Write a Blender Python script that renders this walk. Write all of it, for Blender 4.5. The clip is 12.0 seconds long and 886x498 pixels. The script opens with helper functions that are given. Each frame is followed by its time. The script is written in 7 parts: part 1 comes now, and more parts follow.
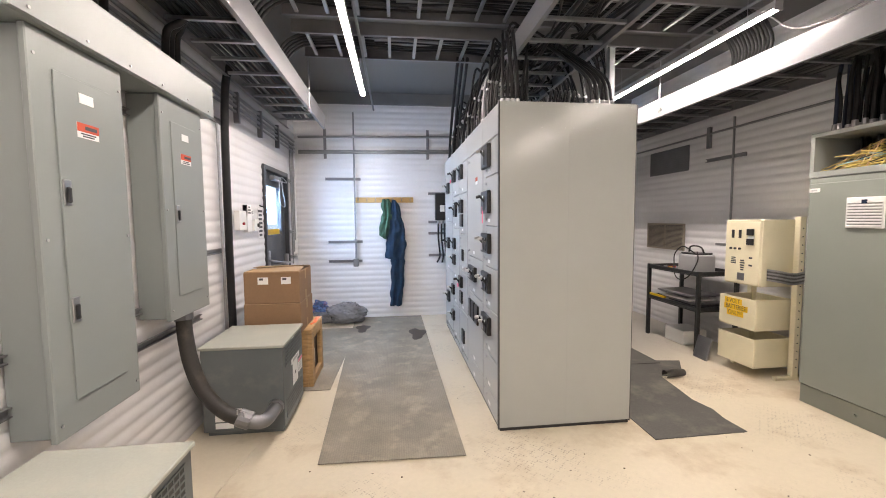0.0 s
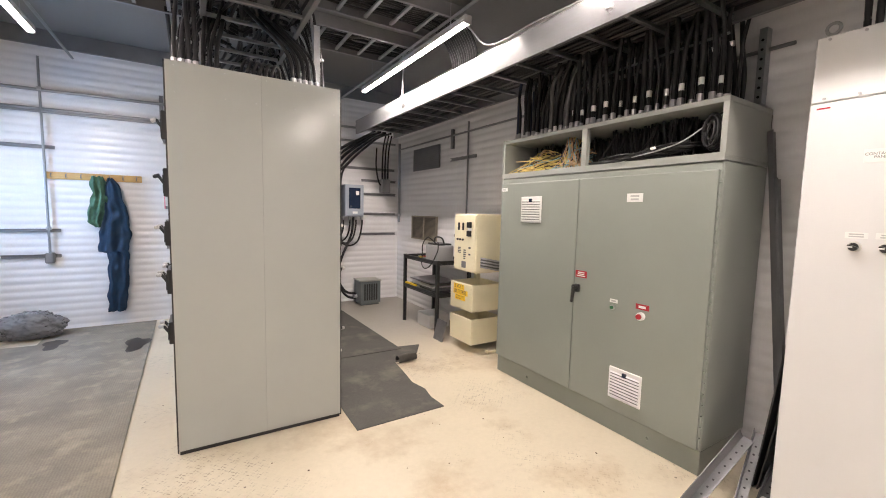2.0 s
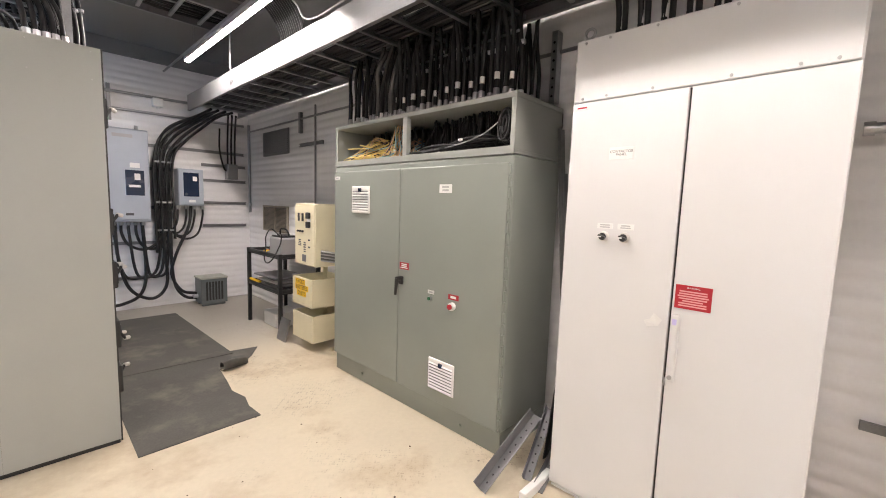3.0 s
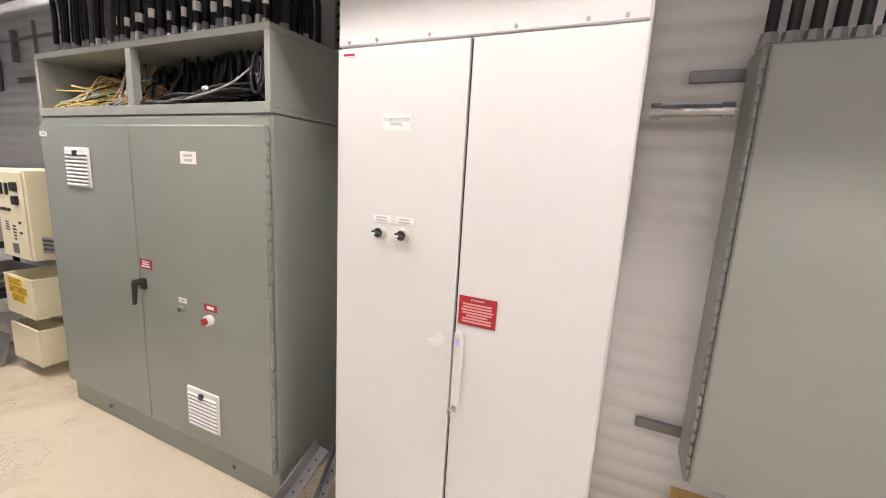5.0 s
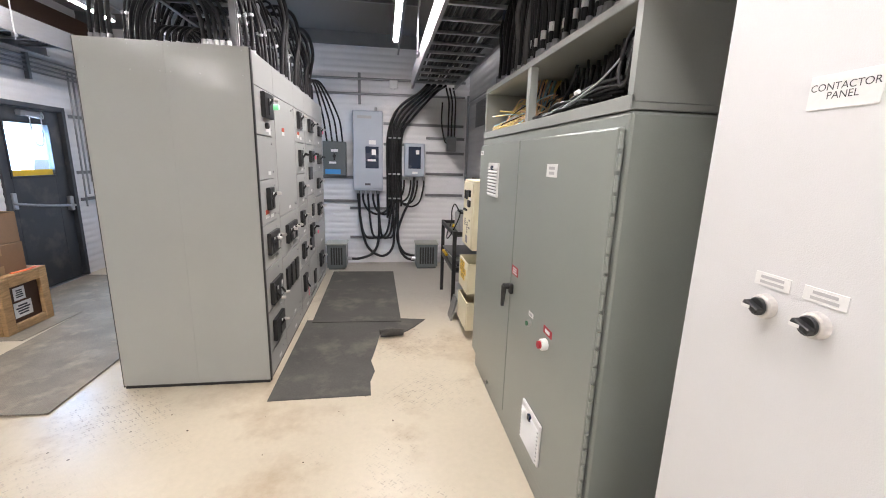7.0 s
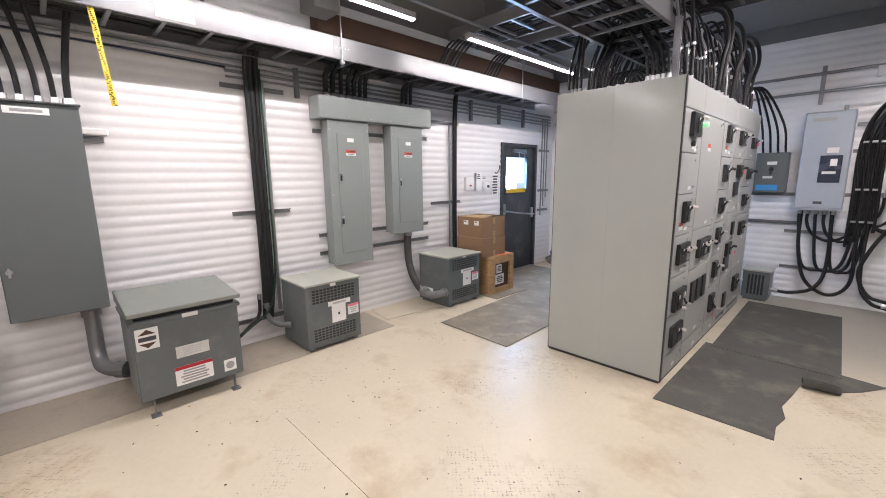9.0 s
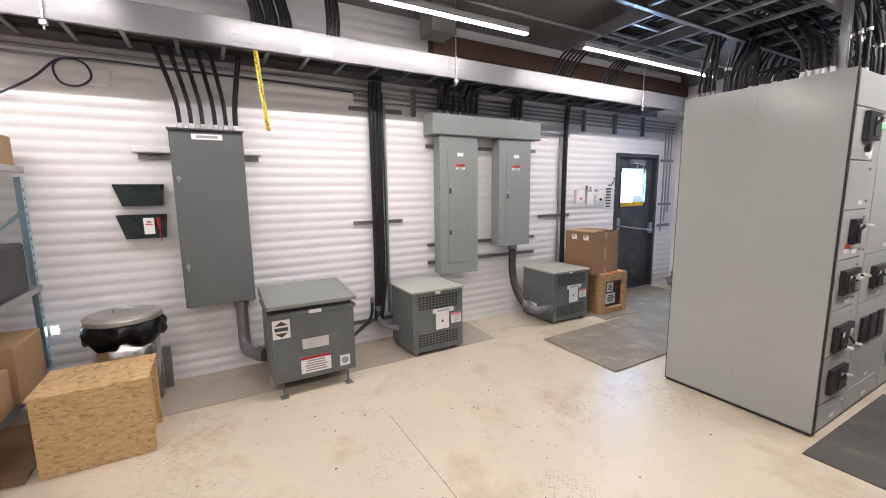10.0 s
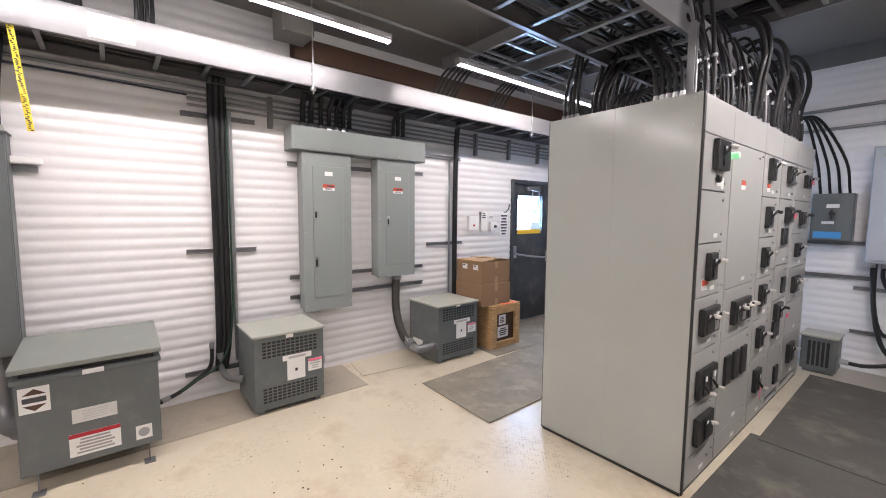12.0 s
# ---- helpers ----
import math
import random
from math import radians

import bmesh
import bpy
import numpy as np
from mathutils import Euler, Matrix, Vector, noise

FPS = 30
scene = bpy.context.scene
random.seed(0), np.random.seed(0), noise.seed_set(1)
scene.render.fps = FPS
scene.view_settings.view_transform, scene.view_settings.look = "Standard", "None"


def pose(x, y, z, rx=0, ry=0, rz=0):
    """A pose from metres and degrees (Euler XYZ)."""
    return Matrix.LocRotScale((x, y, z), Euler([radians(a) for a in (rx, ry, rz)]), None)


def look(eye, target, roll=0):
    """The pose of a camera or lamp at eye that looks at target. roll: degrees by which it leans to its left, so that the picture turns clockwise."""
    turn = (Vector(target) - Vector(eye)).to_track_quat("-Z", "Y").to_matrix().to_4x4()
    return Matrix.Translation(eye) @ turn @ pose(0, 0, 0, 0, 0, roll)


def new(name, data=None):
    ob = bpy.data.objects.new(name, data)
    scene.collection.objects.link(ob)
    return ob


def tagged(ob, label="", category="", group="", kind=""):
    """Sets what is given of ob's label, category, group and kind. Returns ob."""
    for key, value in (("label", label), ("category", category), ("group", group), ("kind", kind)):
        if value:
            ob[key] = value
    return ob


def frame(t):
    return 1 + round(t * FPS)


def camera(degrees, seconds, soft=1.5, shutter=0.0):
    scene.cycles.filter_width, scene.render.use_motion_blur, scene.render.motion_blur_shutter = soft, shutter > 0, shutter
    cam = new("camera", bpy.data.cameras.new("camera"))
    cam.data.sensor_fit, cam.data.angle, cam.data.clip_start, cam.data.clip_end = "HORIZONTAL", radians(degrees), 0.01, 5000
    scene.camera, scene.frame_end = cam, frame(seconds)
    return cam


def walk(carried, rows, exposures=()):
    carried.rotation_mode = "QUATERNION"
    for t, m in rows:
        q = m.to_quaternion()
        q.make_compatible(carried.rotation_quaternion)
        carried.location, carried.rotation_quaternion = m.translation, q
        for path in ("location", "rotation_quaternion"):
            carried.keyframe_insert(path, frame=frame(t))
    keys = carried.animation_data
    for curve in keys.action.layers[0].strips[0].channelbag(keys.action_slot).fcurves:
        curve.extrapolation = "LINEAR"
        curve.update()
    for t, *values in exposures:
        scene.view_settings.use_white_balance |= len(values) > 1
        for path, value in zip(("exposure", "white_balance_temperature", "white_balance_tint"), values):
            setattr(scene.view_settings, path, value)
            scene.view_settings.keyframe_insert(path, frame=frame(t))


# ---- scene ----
cam = camera(95.2, 12.0, 1.0)
PATH = [
    (0, (0.46, 0.455, 1.503), (0.695, 2.436, 1.357), -0.5),
    (0.5, (0.631, 0.345, 1.479), (1.068, 2.289, 1.316), -0.0),
    (1, (0.786, 0.332, 1.458), (1.445, 2.212, 1.286), 0.5),
    (1.5, (1.038, 0.392, 1.474), (1.907, 2.185, 1.297), 1.0),
    (2, (1.285, 0.392, 1.49), (2.332, 2.087, 1.307), 1.3),
    (2.5, (1.542, 0.274, 1.502), (2.77, 1.841, 1.31), 1.6),
    (3, (1.797, 0.167, 1.499), (3.235, 1.541, 1.286), 1.9),
    (3.5, (2.041, 0.128, 1.506), (3.687, 1.236, 1.258), 2.2),
    (3.7, (2.116, 0.124, 1.512), (3.828, 1.121, 1.241), 2.3),
    (4.5, (2.34, 0.125, 1.565), (4.17, 0.86, 1.225), 2.9),
    (5.3, (2.576, 0.153, 1.613), (4.291, 1.109, 1.23), 3.4),
    (5.5, (2.643, 0.172, 1.616), (4.275, 1.262, 1.232), 3.4),
    (6, (2.843, 0.168, 1.626), (4.138, 1.636, 1.219), 3.0),
    (6.5, (2.965, 0.201, 1.626), (3.786, 1.976, 1.205), 2.4),
    (7, (2.981, 0.30, 1.634), (3.268, 2.235, 1.209), 1.7),
    (7.2, (2.978, 0.293, 1.63), (3.06, 2.246, 1.206), 1.4),
    (8.8, (3.072, -0.071, 1.627), (1.776, 1.408, 1.26), -0.5),
    (9, (3.065, -0.089, 1.62), (1.66, 1.289, 1.266), -0.6),
    (9.5, (3.063, -0.144, 1.623), (1.455, 1.001, 1.301), -0.7),
    (10, (3.082, -0.104, 1.621), (1.361, 0.873, 1.333), -0.7),
    (10.5, (3.076, 0.018, 1.62), (1.327, 0.954, 1.364), -0.5),
    (11, (3.063, 0.209, 1.621), (1.35, 1.218, 1.4), -0.3),
    (11.5, (3.032, 0.41, 1.631), (1.398, 1.546, 1.439), 0.1),
    (12, (2.996, 0.691, 1.627), (1.45, 1.947, 1.455), 0.4),
]
EXPOSURES = [(0, 0.30, 7000, 11), (2.5, 0.36, 6850, 11), (3.5, 0.24, 6700, 10), (5.5, 0.22, 6650, 11), (6.3, 0.15, 6550, 11), (7, 0.24, 6300, 9), (9, 0.16, 6300, 11), (10.5, 0.08, 6350, 11), (12, 0.15, 6400, 12)]
walk(cam, [(t, look(eye, target, roll)) for t, eye, target, roll in PATH], EXPOSURES)

# ---- world and daylight ----
world = bpy.data.worlds.new("world")
scene.world = world
world.use_nodes = True
wn = world.node_tree
sky = wn.nodes.new("ShaderNodeTexSky")
sky.sky_type = "NISHITA"
sky.sun_disc = False
sky.sun_elevation, sky.sun_rotation = radians(30), radians(60)
wn.links.new(sky.outputs[0], wn.nodes["Background"].inputs[0])
wn.nodes["Background"].inputs[1].default_value = 0.1
TUBE_POWER = 120.0

day = new("door_daylight", bpy.data.lights.new("door_daylight", "AREA"))
day.data.shape, day.data.size, day.data.size_y = "RECTANGLE", 0.5, 0.5
day.data.energy, day.data.color = 40.0, (0.36, 0.60, 1.0)
day.matrix_world = look((-1.16, 5.68, 1.62), (1.0, 5.75, 1.2))


# ---- materials ----
def rgb(c):
    return (c[0], c[1], c[2], 1.0)


def mat(name, color, rough=0.5, metal=0.0, vary=0.12, scale=6.0, grain=120.0, bump=0.05, dirt=None, dirt_amount=0.35, dirt_scale=2.5, coat=0.0, stretch=(1, 1, 1), rough_vary=0.12, wave=0.0, wave_scale=1.6):
    m = bpy.data.materials.new(name)
    m.use_nodes = True
    nt = m.node_tree
    b = nt.nodes["Principled BSDF"]
    tc = nt.nodes.new("ShaderNodeTexCoord")
    mp = nt.nodes.new("ShaderNodeMapping")
    mp.inputs["Scale"].default_value = stretch
    geo = nt.nodes.new("ShaderNodeNewGeometry")
    nt.links.new(geo.outputs["Position"], mp.inputs["Vector"])
    n1 = nt.nodes.new("ShaderNodeTexNoise")
    n1.inputs["Scale"].default_value, n1.inputs["Detail"].default_value = scale, 5
    n2 = nt.nodes.new("ShaderNodeTexNoise")
    n2.inputs["Scale"].default_value, n2.inputs["Detail"].default_value = grain, 3
    for n in (n1, n2):
        nt.links.new(mp.outputs[0], n.inputs["Vector"])
    ramp = nt.nodes.new("ShaderNodeMapRange")
    ramp.inputs["From Min"].default_value, ramp.inputs["From Max"].default_value = 0.3, 0.7
    ramp.inputs["To Min"].default_value, ramp.inputs["To Max"].default_value = 1 - vary, 1 + vary
    nt.links.new(n1.outputs["Fac"], ramp.inputs["Value"])
    ramp2 = nt.nodes.new("ShaderNodeMapRange")
    ramp2.inputs["From Min"].default_value, ramp2.inputs["From Max"].default_value = 0.3, 0.7
    ramp2.inputs["To Min"].default_value, ramp2.inputs["To Max"].default_value = 1 - vary * 0.5, 1 + vary * 0.5
    nt.links.new(n2.outputs["Fac"], ramp2.inputs["Value"])
    mul = nt.nodes.new("ShaderNodeMath")
    mul.operation = "MULTIPLY"
    nt.links.new(ramp.outputs[0], mul.inputs[0])
    nt.links.new(ramp2.outputs[0], mul.inputs[1])
    vm = nt.nodes.new("ShaderNodeVectorMath")
    vm.operation = "SCALE"
    vm.inputs[0].default_value = color
    nt.links.new(mul.outputs[0], vm.inputs["Scale"])
    out = vm.outputs[0]
    if dirt:
        n3 = nt.nodes.new("ShaderNodeTexNoise")
        n3.inputs["Scale"].default_value, n3.inputs["Detail"].default_value = dirt_scale, 7
        n3.inputs["Roughness"].default_value = 0.65
        nt.links.new(mp.outputs[0], n3.inputs["Vector"])
        r3 = nt.nodes.new("ShaderNodeMapRange")
        r3.inputs["From Min"].default_value, r3.inputs["From Max"].default_value = 0.52, 0.75
        r3.inputs["To Max"].default_value = dirt_amount
        nt.links.new(n3.outputs["Fac"], r3.inputs["Value"])
        mx = nt.nodes.new("ShaderNodeMix")
        mx.data_type = "RGBA"
        nt.links.new(r3.outputs[0], mx.inputs[0])
        nt.links.new(out, mx.inputs[6])
        mx.inputs[7].default_value = rgb(dirt)
        out = mx.outputs[2]
    nt.links.new(out, b.inputs["Base Color"])
    rr = nt.nodes.new("ShaderNodeMapRange")
    rr.inputs["To Min"].default_value, rr.inputs["To Max"].default_value = max(0.02, rough - rough_vary), min(1, rough + rough_vary)
    nt.links.new(n1.outputs["Fac"], rr.inputs["Value"])
    nt.links.new(rr.outputs[0], b.inputs["Roughness"])
    b.inputs["Metallic"].default_value = metal
    b.inputs["Coat Weight"].default_value = coat
    if bump:
        bp = nt.nodes.new("ShaderNodeBump")
        bp.inputs["Strength"].default_value, bp.inputs["Distance"].default_value = bump, 0.004
        nt.links.new(n2.outputs["Fac"], bp.inputs["Height"])
        nt.links.new(bp.outputs[0], b.inputs["Normal"])
        if wave:
            n4 = nt.nodes.new("ShaderNodeTexNoise")
            n4.inputs["Scale"].default_value, n4.inputs["Detail"].default_value = wave_scale, 1
            nt.links.new(mp.outputs[0], n4.inputs["Vector"])
            b2 = nt.nodes.new("ShaderNodeBump")
            b2.inputs["Strength"].default_value, b2.inputs["Distance"].default_value = 1.0, wave
            nt.links.new(n4.outputs["Fac"], b2.inputs["Height"])
            nt.links.new(b2.outputs[0], bp.inputs["Normal"])
    return m


def emitter(name, color, strength):
    m = bpy.data.materials.new(name)
    m.use_nodes = True
    b = m.node_tree.nodes["Principled BSDF"]
    b.inputs["Base Color"].default_value = rgb((0.8, 0.8, 0.8))
    b.inputs["Emission Color"].default_value = rgb(color)
    b.inputs["Emission Strength"].default_value = strength
    return m


M_WALL = mat("white_wall_steel", (0.76, 0.75, 0.76), 0.20, 0, 0.03, 1.5, 60, 0.02, (0.55, 0.52, 0.48), 0.15, 1.2, rough_vary=0.05)
M_CEIL = mat("ceiling_panel", (0.18, 0.176, 0.17), 0.5, 0, 0.05, 1.2, 40, 0.02)
M_TRIM = mat("dark_trim", (0.16, 0.16, 0.165), 0.5, 0, 0.08)
M_MCC = mat("gray_enamel", (0.376, 0.392, 0.372), 0.16, 0, 0.025, 2.0, 300, 0.015, rough_vary=0.03, wave=0.004, wave_scale=1.0)
M_MCCF = mat("gray_door_enamel", (0.375, 0.38, 0.37), 0.34, 0, 0.03, 3.0, 300, 0.04, rough_vary=0.06)
M_RC = mat("green_gray_enamel", (0.250, 0.272, 0.247), 0.30, 0, 0.04, 2.0, 260, 0.03, rough_vary=0.04, wave=0.003, wave_scale=1.2)
M_RCS = mat("gray_wireway_enamel", (0.275, 0.288, 0.268), 0.4, 0, 0.03, 2.0, 260, 0.05)
M_CP = mat("white_textured_enamel", (0.70, 0.70, 0.705), 0.40, 0, 0.015, 3.0, 420, 0.14, rough_vary=0.05)
M_PANEL = mat("panelboard_gray", (0.245, 0.268, 0.262), 0.36, 0, 0.03, 3.0, 200, 0.03)
M_DPAN = mat("dark_gray_enamel", (0.11, 0.124, 0.126), 0.4, 0, 0.04, 3.0, 200, 0.03)
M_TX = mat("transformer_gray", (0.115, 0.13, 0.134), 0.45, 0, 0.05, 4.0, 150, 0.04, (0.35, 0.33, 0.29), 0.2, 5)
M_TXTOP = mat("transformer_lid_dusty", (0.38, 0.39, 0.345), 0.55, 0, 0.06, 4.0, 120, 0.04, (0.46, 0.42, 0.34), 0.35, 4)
M_VFD = mat("blue_gray_enamel", (0.37, 0.41, 0.48), 0.4, 0, 0.03)
M_BLACK = mat("black_plastic", (0.018, 0.018, 0.019), 0.38, 0, 0.1)
M_CABLE = mat("black_cable", (0.016, 0.016, 0.017), 0.44, 0, 0.15, 20)
M_CABLE.node_tree.nodes["Principled BSDF"].inputs["Specular IOR Level"].default_value = 0.3
M_CABLE2 = mat("grey_cable", (0.10, 0.10, 0.10), 0.45, 0, 0.15, 20)
M_TEAL = mat("blue_cable", (0.013, 0.02, 0.05), 0.45, 0, 0.1)
M_GALV = mat("galvanized_steel", (0.40, 0.41, 0.425), 0.34, 1.0, 0.12, 9.0, 90, 0.05)
M_ALU = mat("aluminium_rail", (0.185, 0.185, 0.195), 0.29, 0.12, 0.06, 5, 80, 0.0, stretch=(1, 0.12, 1), rough_vary=0.03)
M_STRUT = mat("strut_channel", (0.22, 0.22, 0.23), 0.45, 0.6, 0.1, 8)
M_COND = mat("conduit_grey", (0.30, 0.305, 0.31), 0.4, 0.8, 0.08, 8)
M_FIT = mat("zinc_fitting", (0.45, 0.45, 0.46), 0.36, 1.0, 0.06, 12)
M_WHITE = mat("white_plastic", (0.78, 0.78, 0.77), 0.4, 0, 0.02)
M_LABEL = mat("paper_label", (0.80, 0.80, 0.79), 0.6, 0, 0.03)
M_FAINT = mat("faded_print", (0.48, 0.48, 0.49), 0.6, 0, 0.05)
M_TIP = mat("pale_nickel", (0.62, 0.60, 0.57), 0.38, 0.35, 0.1, 30)
M_INK = mat("label_ink", (0.06, 0.06, 0.07), 0.6, 0, 0.05)
M_ORANGE = mat("orange_label", (0.56, 0.075, 0.03), 0.5, 0, 0.05)
M_RED = mat("red_label", (0.40, 0.012, 0.026), 0.45, 0, 0.04)
M_PINK = mat("pink_tag", (0.85, 0.18, 0.28), 0.5, 0, 0.05)
M_GREEN = emitter("green_pilot", (0.05, 0.8, 0.2), 0.6)
M_BLUE = mat("blue_label", (0.05, 0.27, 0.62), 0.5, 0, 0.05)
M_NAVY = mat("navy_screen", (0.012, 0.022, 0.05), 0.25, 0, 0.1)
M_YELLOW = mat("yellow_tape", (0.80, 0.50, 0.02), 0.5, 0, 0.06)
M_CREAM = mat("cream_enamel", (0.74, 0.68, 0.49), 0.42, 0, 0.03, 4, 150, 0.03, (0.5, 0.42, 0.28), 0.2, 5)
M_CARD = mat("cardboard", (0.26, 0.155, 0.085), 0.8, 0, 0.06, 5, 60, 0.08)
M_CARD2 = mat("light_cardboard", (0.38, 0.25, 0.13), 0.8, 0, 0.06, 5, 60, 0.08)
M_WOOD = mat("crate_wood", (0.42, 0.26, 0.12), 0.7, 0, 0.25, 10, 60, 0.15, stretch=(1, 1, 6))
M_PINE = mat("pine_board", (0.52, 0.32, 0.12), 0.55, 0, 0.14, 10, 60, 0.08, stretch=(1, 1, 8))
M_FOAM = mat("soft_black", (0.012, 0.012, 0.013), 0.8, 0, 0.1)
M_BROWN = mat("rust_primer_beam", (0.075, 0.038, 0.022), 0.65, 0, 0.15, 4)
M_DOOR = mat("black_door_paint", (0.035, 0.038, 0.043), 0.42, 0, 0.1, 6, 80, 0.03, (0.22, 0.19, 0.16), 0.35, 3)
M_NAVYC = mat("navy_cotton", (0.008, 0.03, 0.066), 0.9, 0, 0.25, 14, 300, 0.3)
M_GREENC = mat("green_cloth", (0.045, 0.115, 0.075), 0.9, 0, 0.35, 18, 300, 0.3)
M_BAG = mat("black_bag_plastic", (0.012, 0.012, 0.013), 0.22, 0, 0.1, 12, 60, 0.2)
# near-black; also put on the wireway back plate, where it stands for shade
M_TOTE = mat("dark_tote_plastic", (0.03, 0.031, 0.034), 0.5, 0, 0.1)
M_STEEL = mat("brushed_steel", (0.62, 0.60, 0.57), 0.22, 1.0, 0.06, 6, 100, 0.03, stretch=(8, 8, 0.4))
M_RACKB = mat("rack_post_blue", (0.30, 0.42, 0.50), 0.45, 0.2, 0.05)
M_TAPE = mat("tape_yellow_black", (0.78, 0.62, 0.05), 0.5, 0, 0.05)
M_BRASS = mat("yellow_wire", (0.66, 0.50, 0.15), 0.4, 0, 0.15, 30)
M_LBLUE = mat("light_blue_wire", (0.28, 0.48, 0.55), 0.4, 0, 0.1, 30)
M_PEACH = mat("peach_wire", (0.62, 0.40, 0.22), 0.4, 0, 0.1, 30)
M_LOUV = mat("louver_tan", (0.27, 0.235, 0.19), 0.5, 0.3, 0.08)
M_GRAYP = mat("grey_plastic", (0.33, 0.33, 0.34), 0.45, 0, 0.05)
M_TUBE = emitter("led_tube_glow", (1.0, 0.915, 0.885), TUBE_POWER)
M_TUBE2 = emitter("bright_led_tube_glow", (1.0, 0.915, 0.885), TUBE_POWER * 1.6)
M_TUBE3 = emitter("dim_led_tube_glow", (1.0, 0.915, 0.885), TUBE_POWER * 0.72)


def floor_material():
    m = mat("cream_checker_plate", (0.605, 0.535, 0.415), 0.34, 0, 0.05, 1.6, 30, 0.03, (0.34, 0.235, 0.13), 0.75, 1.5)
    nt = m.node_tree
    b = nt.nodes["Principled BSDF"]
    geo = nt.nodes.new("ShaderNodeNewGeometry")
    # small lozenges in two directions, worn through the paint in patches
    col = b.inputs["Base Color"].links[0].from_socket
    # greyer tone that grows towards the far end of the cabinet aisle
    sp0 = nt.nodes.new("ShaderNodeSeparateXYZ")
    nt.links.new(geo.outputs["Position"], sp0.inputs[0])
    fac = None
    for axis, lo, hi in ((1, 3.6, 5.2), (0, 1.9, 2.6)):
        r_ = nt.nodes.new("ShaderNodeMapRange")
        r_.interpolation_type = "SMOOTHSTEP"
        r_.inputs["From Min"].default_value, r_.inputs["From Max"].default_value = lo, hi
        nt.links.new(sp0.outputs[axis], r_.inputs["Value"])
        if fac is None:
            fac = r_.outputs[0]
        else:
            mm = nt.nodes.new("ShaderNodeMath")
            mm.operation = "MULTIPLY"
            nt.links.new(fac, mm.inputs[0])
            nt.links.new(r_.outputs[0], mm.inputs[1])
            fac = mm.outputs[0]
    far_grey = nt.nodes.new("ShaderNodeMix")
    far_grey.data_type = "RGBA"
    nt.links.new(fac, far_grey.inputs[0])
    nt.links.new(col, far_grey.inputs[6])
    far_grey.inputs[7].default_value = rgb((0.36, 0.335, 0.29))
    col = far_grey.outputs[2]
    masks = []
    for ang, ox in ((45, 0.0), (-45, 0.5)):
        mp = nt.nodes.new("ShaderNodeMapping")
        mp.inputs["Location"].default_value = (ox, ox, 0)
        mp.inputs["Scale"].default_value = (30, 30, 1)
        nt.links.new(geo.outputs["Position"], mp.inputs["Vector"])
        sep = nt.nodes.new("ShaderNodeSeparateXYZ")
        nt.links.new(mp.outputs[0], sep.inputs[0])

        def mth(op, a, c=None):
            n = nt.nodes.new("ShaderNodeMath")
            n.operation = op
            for k, v in ((0, a), (1, c)):
                if v is None:
                    continue
                if isinstance(v, (int, float)):
                    n.inputs[k].default_value = v
                else:
                    nt.links.new(v, n.inputs[k])
            return n.outputs[0]
        fx = mth("SUBTRACT", mth("FRACT", sep.outputs[0]), 0.5)
        fy = mth("SUBTRACT", mth("FRACT", sep.outputs[1]), 0.5)
        c, s = math.cos(radians(ang)), math.sin(radians(ang))
        u = mth("ADD", mth("MULTIPLY", fx, c), mth("MULTIPLY", fy, s))
        v = mth("ADD", mth("MULTIPLY", fx, -s), mth("MULTIPLY", fy, c))
        d = mth("ADD", mth("POWER", mth("DIVIDE", u, 0.36), 2), mth("POWER", mth("DIVIDE", v, 0.12), 2))
        masks.append(mth("LESS_THAN", d, 1.0))
    loz = mth("MAXIMUM", masks[0], masks[1])
    nz = nt.nodes.new("ShaderNodeTexNoise")
    nz.inputs["Scale"].default_value, nz.inputs["Detail"].default_value = 1.1, 4
    nt.links.new(geo.outputs["Position"], nz.inputs["Vector"])
    patch = nt.nodes.new("ShaderNodeMapRange")
    patch.inputs["From Min"].default_value, patch.inputs["From Max"].default_value = 0.51, 0.64
    nt.links.new(nz.outputs["Fac"], patch.inputs["Value"])
    speck = nt.nodes.new("ShaderNodeTexNoise")
    speck.inputs["Scale"].default_value = 24
    nt.links.new(geo.outputs["Position"], speck.inputs["Vector"])
    sp = nt.nodes.new("ShaderNodeMapRange")
    sp.inputs["From Min"].default_value, sp.inputs["From Max"].default_value = 0.48, 0.60
    nt.links.new(speck.outputs["Fac"], sp.inputs["Value"])
    f = mth("MULTIPLY", mth("MULTIPLY", mth("MULTIPLY", loz, patch.outputs[0]), sp.outputs[0]), 0.6)
    mx = nt.nodes.new("ShaderNodeMix")
    mx.data_type = "RGBA"
    nt.links.new(f, mx.inputs[0])
    nt.links.new(col, mx.inputs[6])
    mx.inputs[7].default_value = rgb((0.17, 0.14, 0.11))
    # dark crumbs
    vor = nt.nodes.new("ShaderNodeTexVoronoi")
    vor.inputs["Scale"].default_value = 7
    nt.links.new(geo.outputs["Position"], vor.inputs["Vector"])
    crumb = mth("LESS_THAN", vor.outputs["Distance"], 0.05)
    crumb = mth("MULTIPLY", crumb, mth("GREATER_THAN", nz.outputs["Fac"], 0.52))
    mx2 = nt.nodes.new("ShaderNodeMix")
    mx2.data_type = "RGBA"
    nt.links.new(mth("MULTIPLY", crumb, 0.8), mx2.inputs[0])
    nt.links.new(mx.outputs[2], mx2.inputs[6])
    mx2.inputs[7].default_value = rgb((0.08, 0.06, 0.045))
    nt.links.new(mx2.outputs[2], b.inputs["Base Color"])
    bp = nt.nodes.new("ShaderNodeBump")
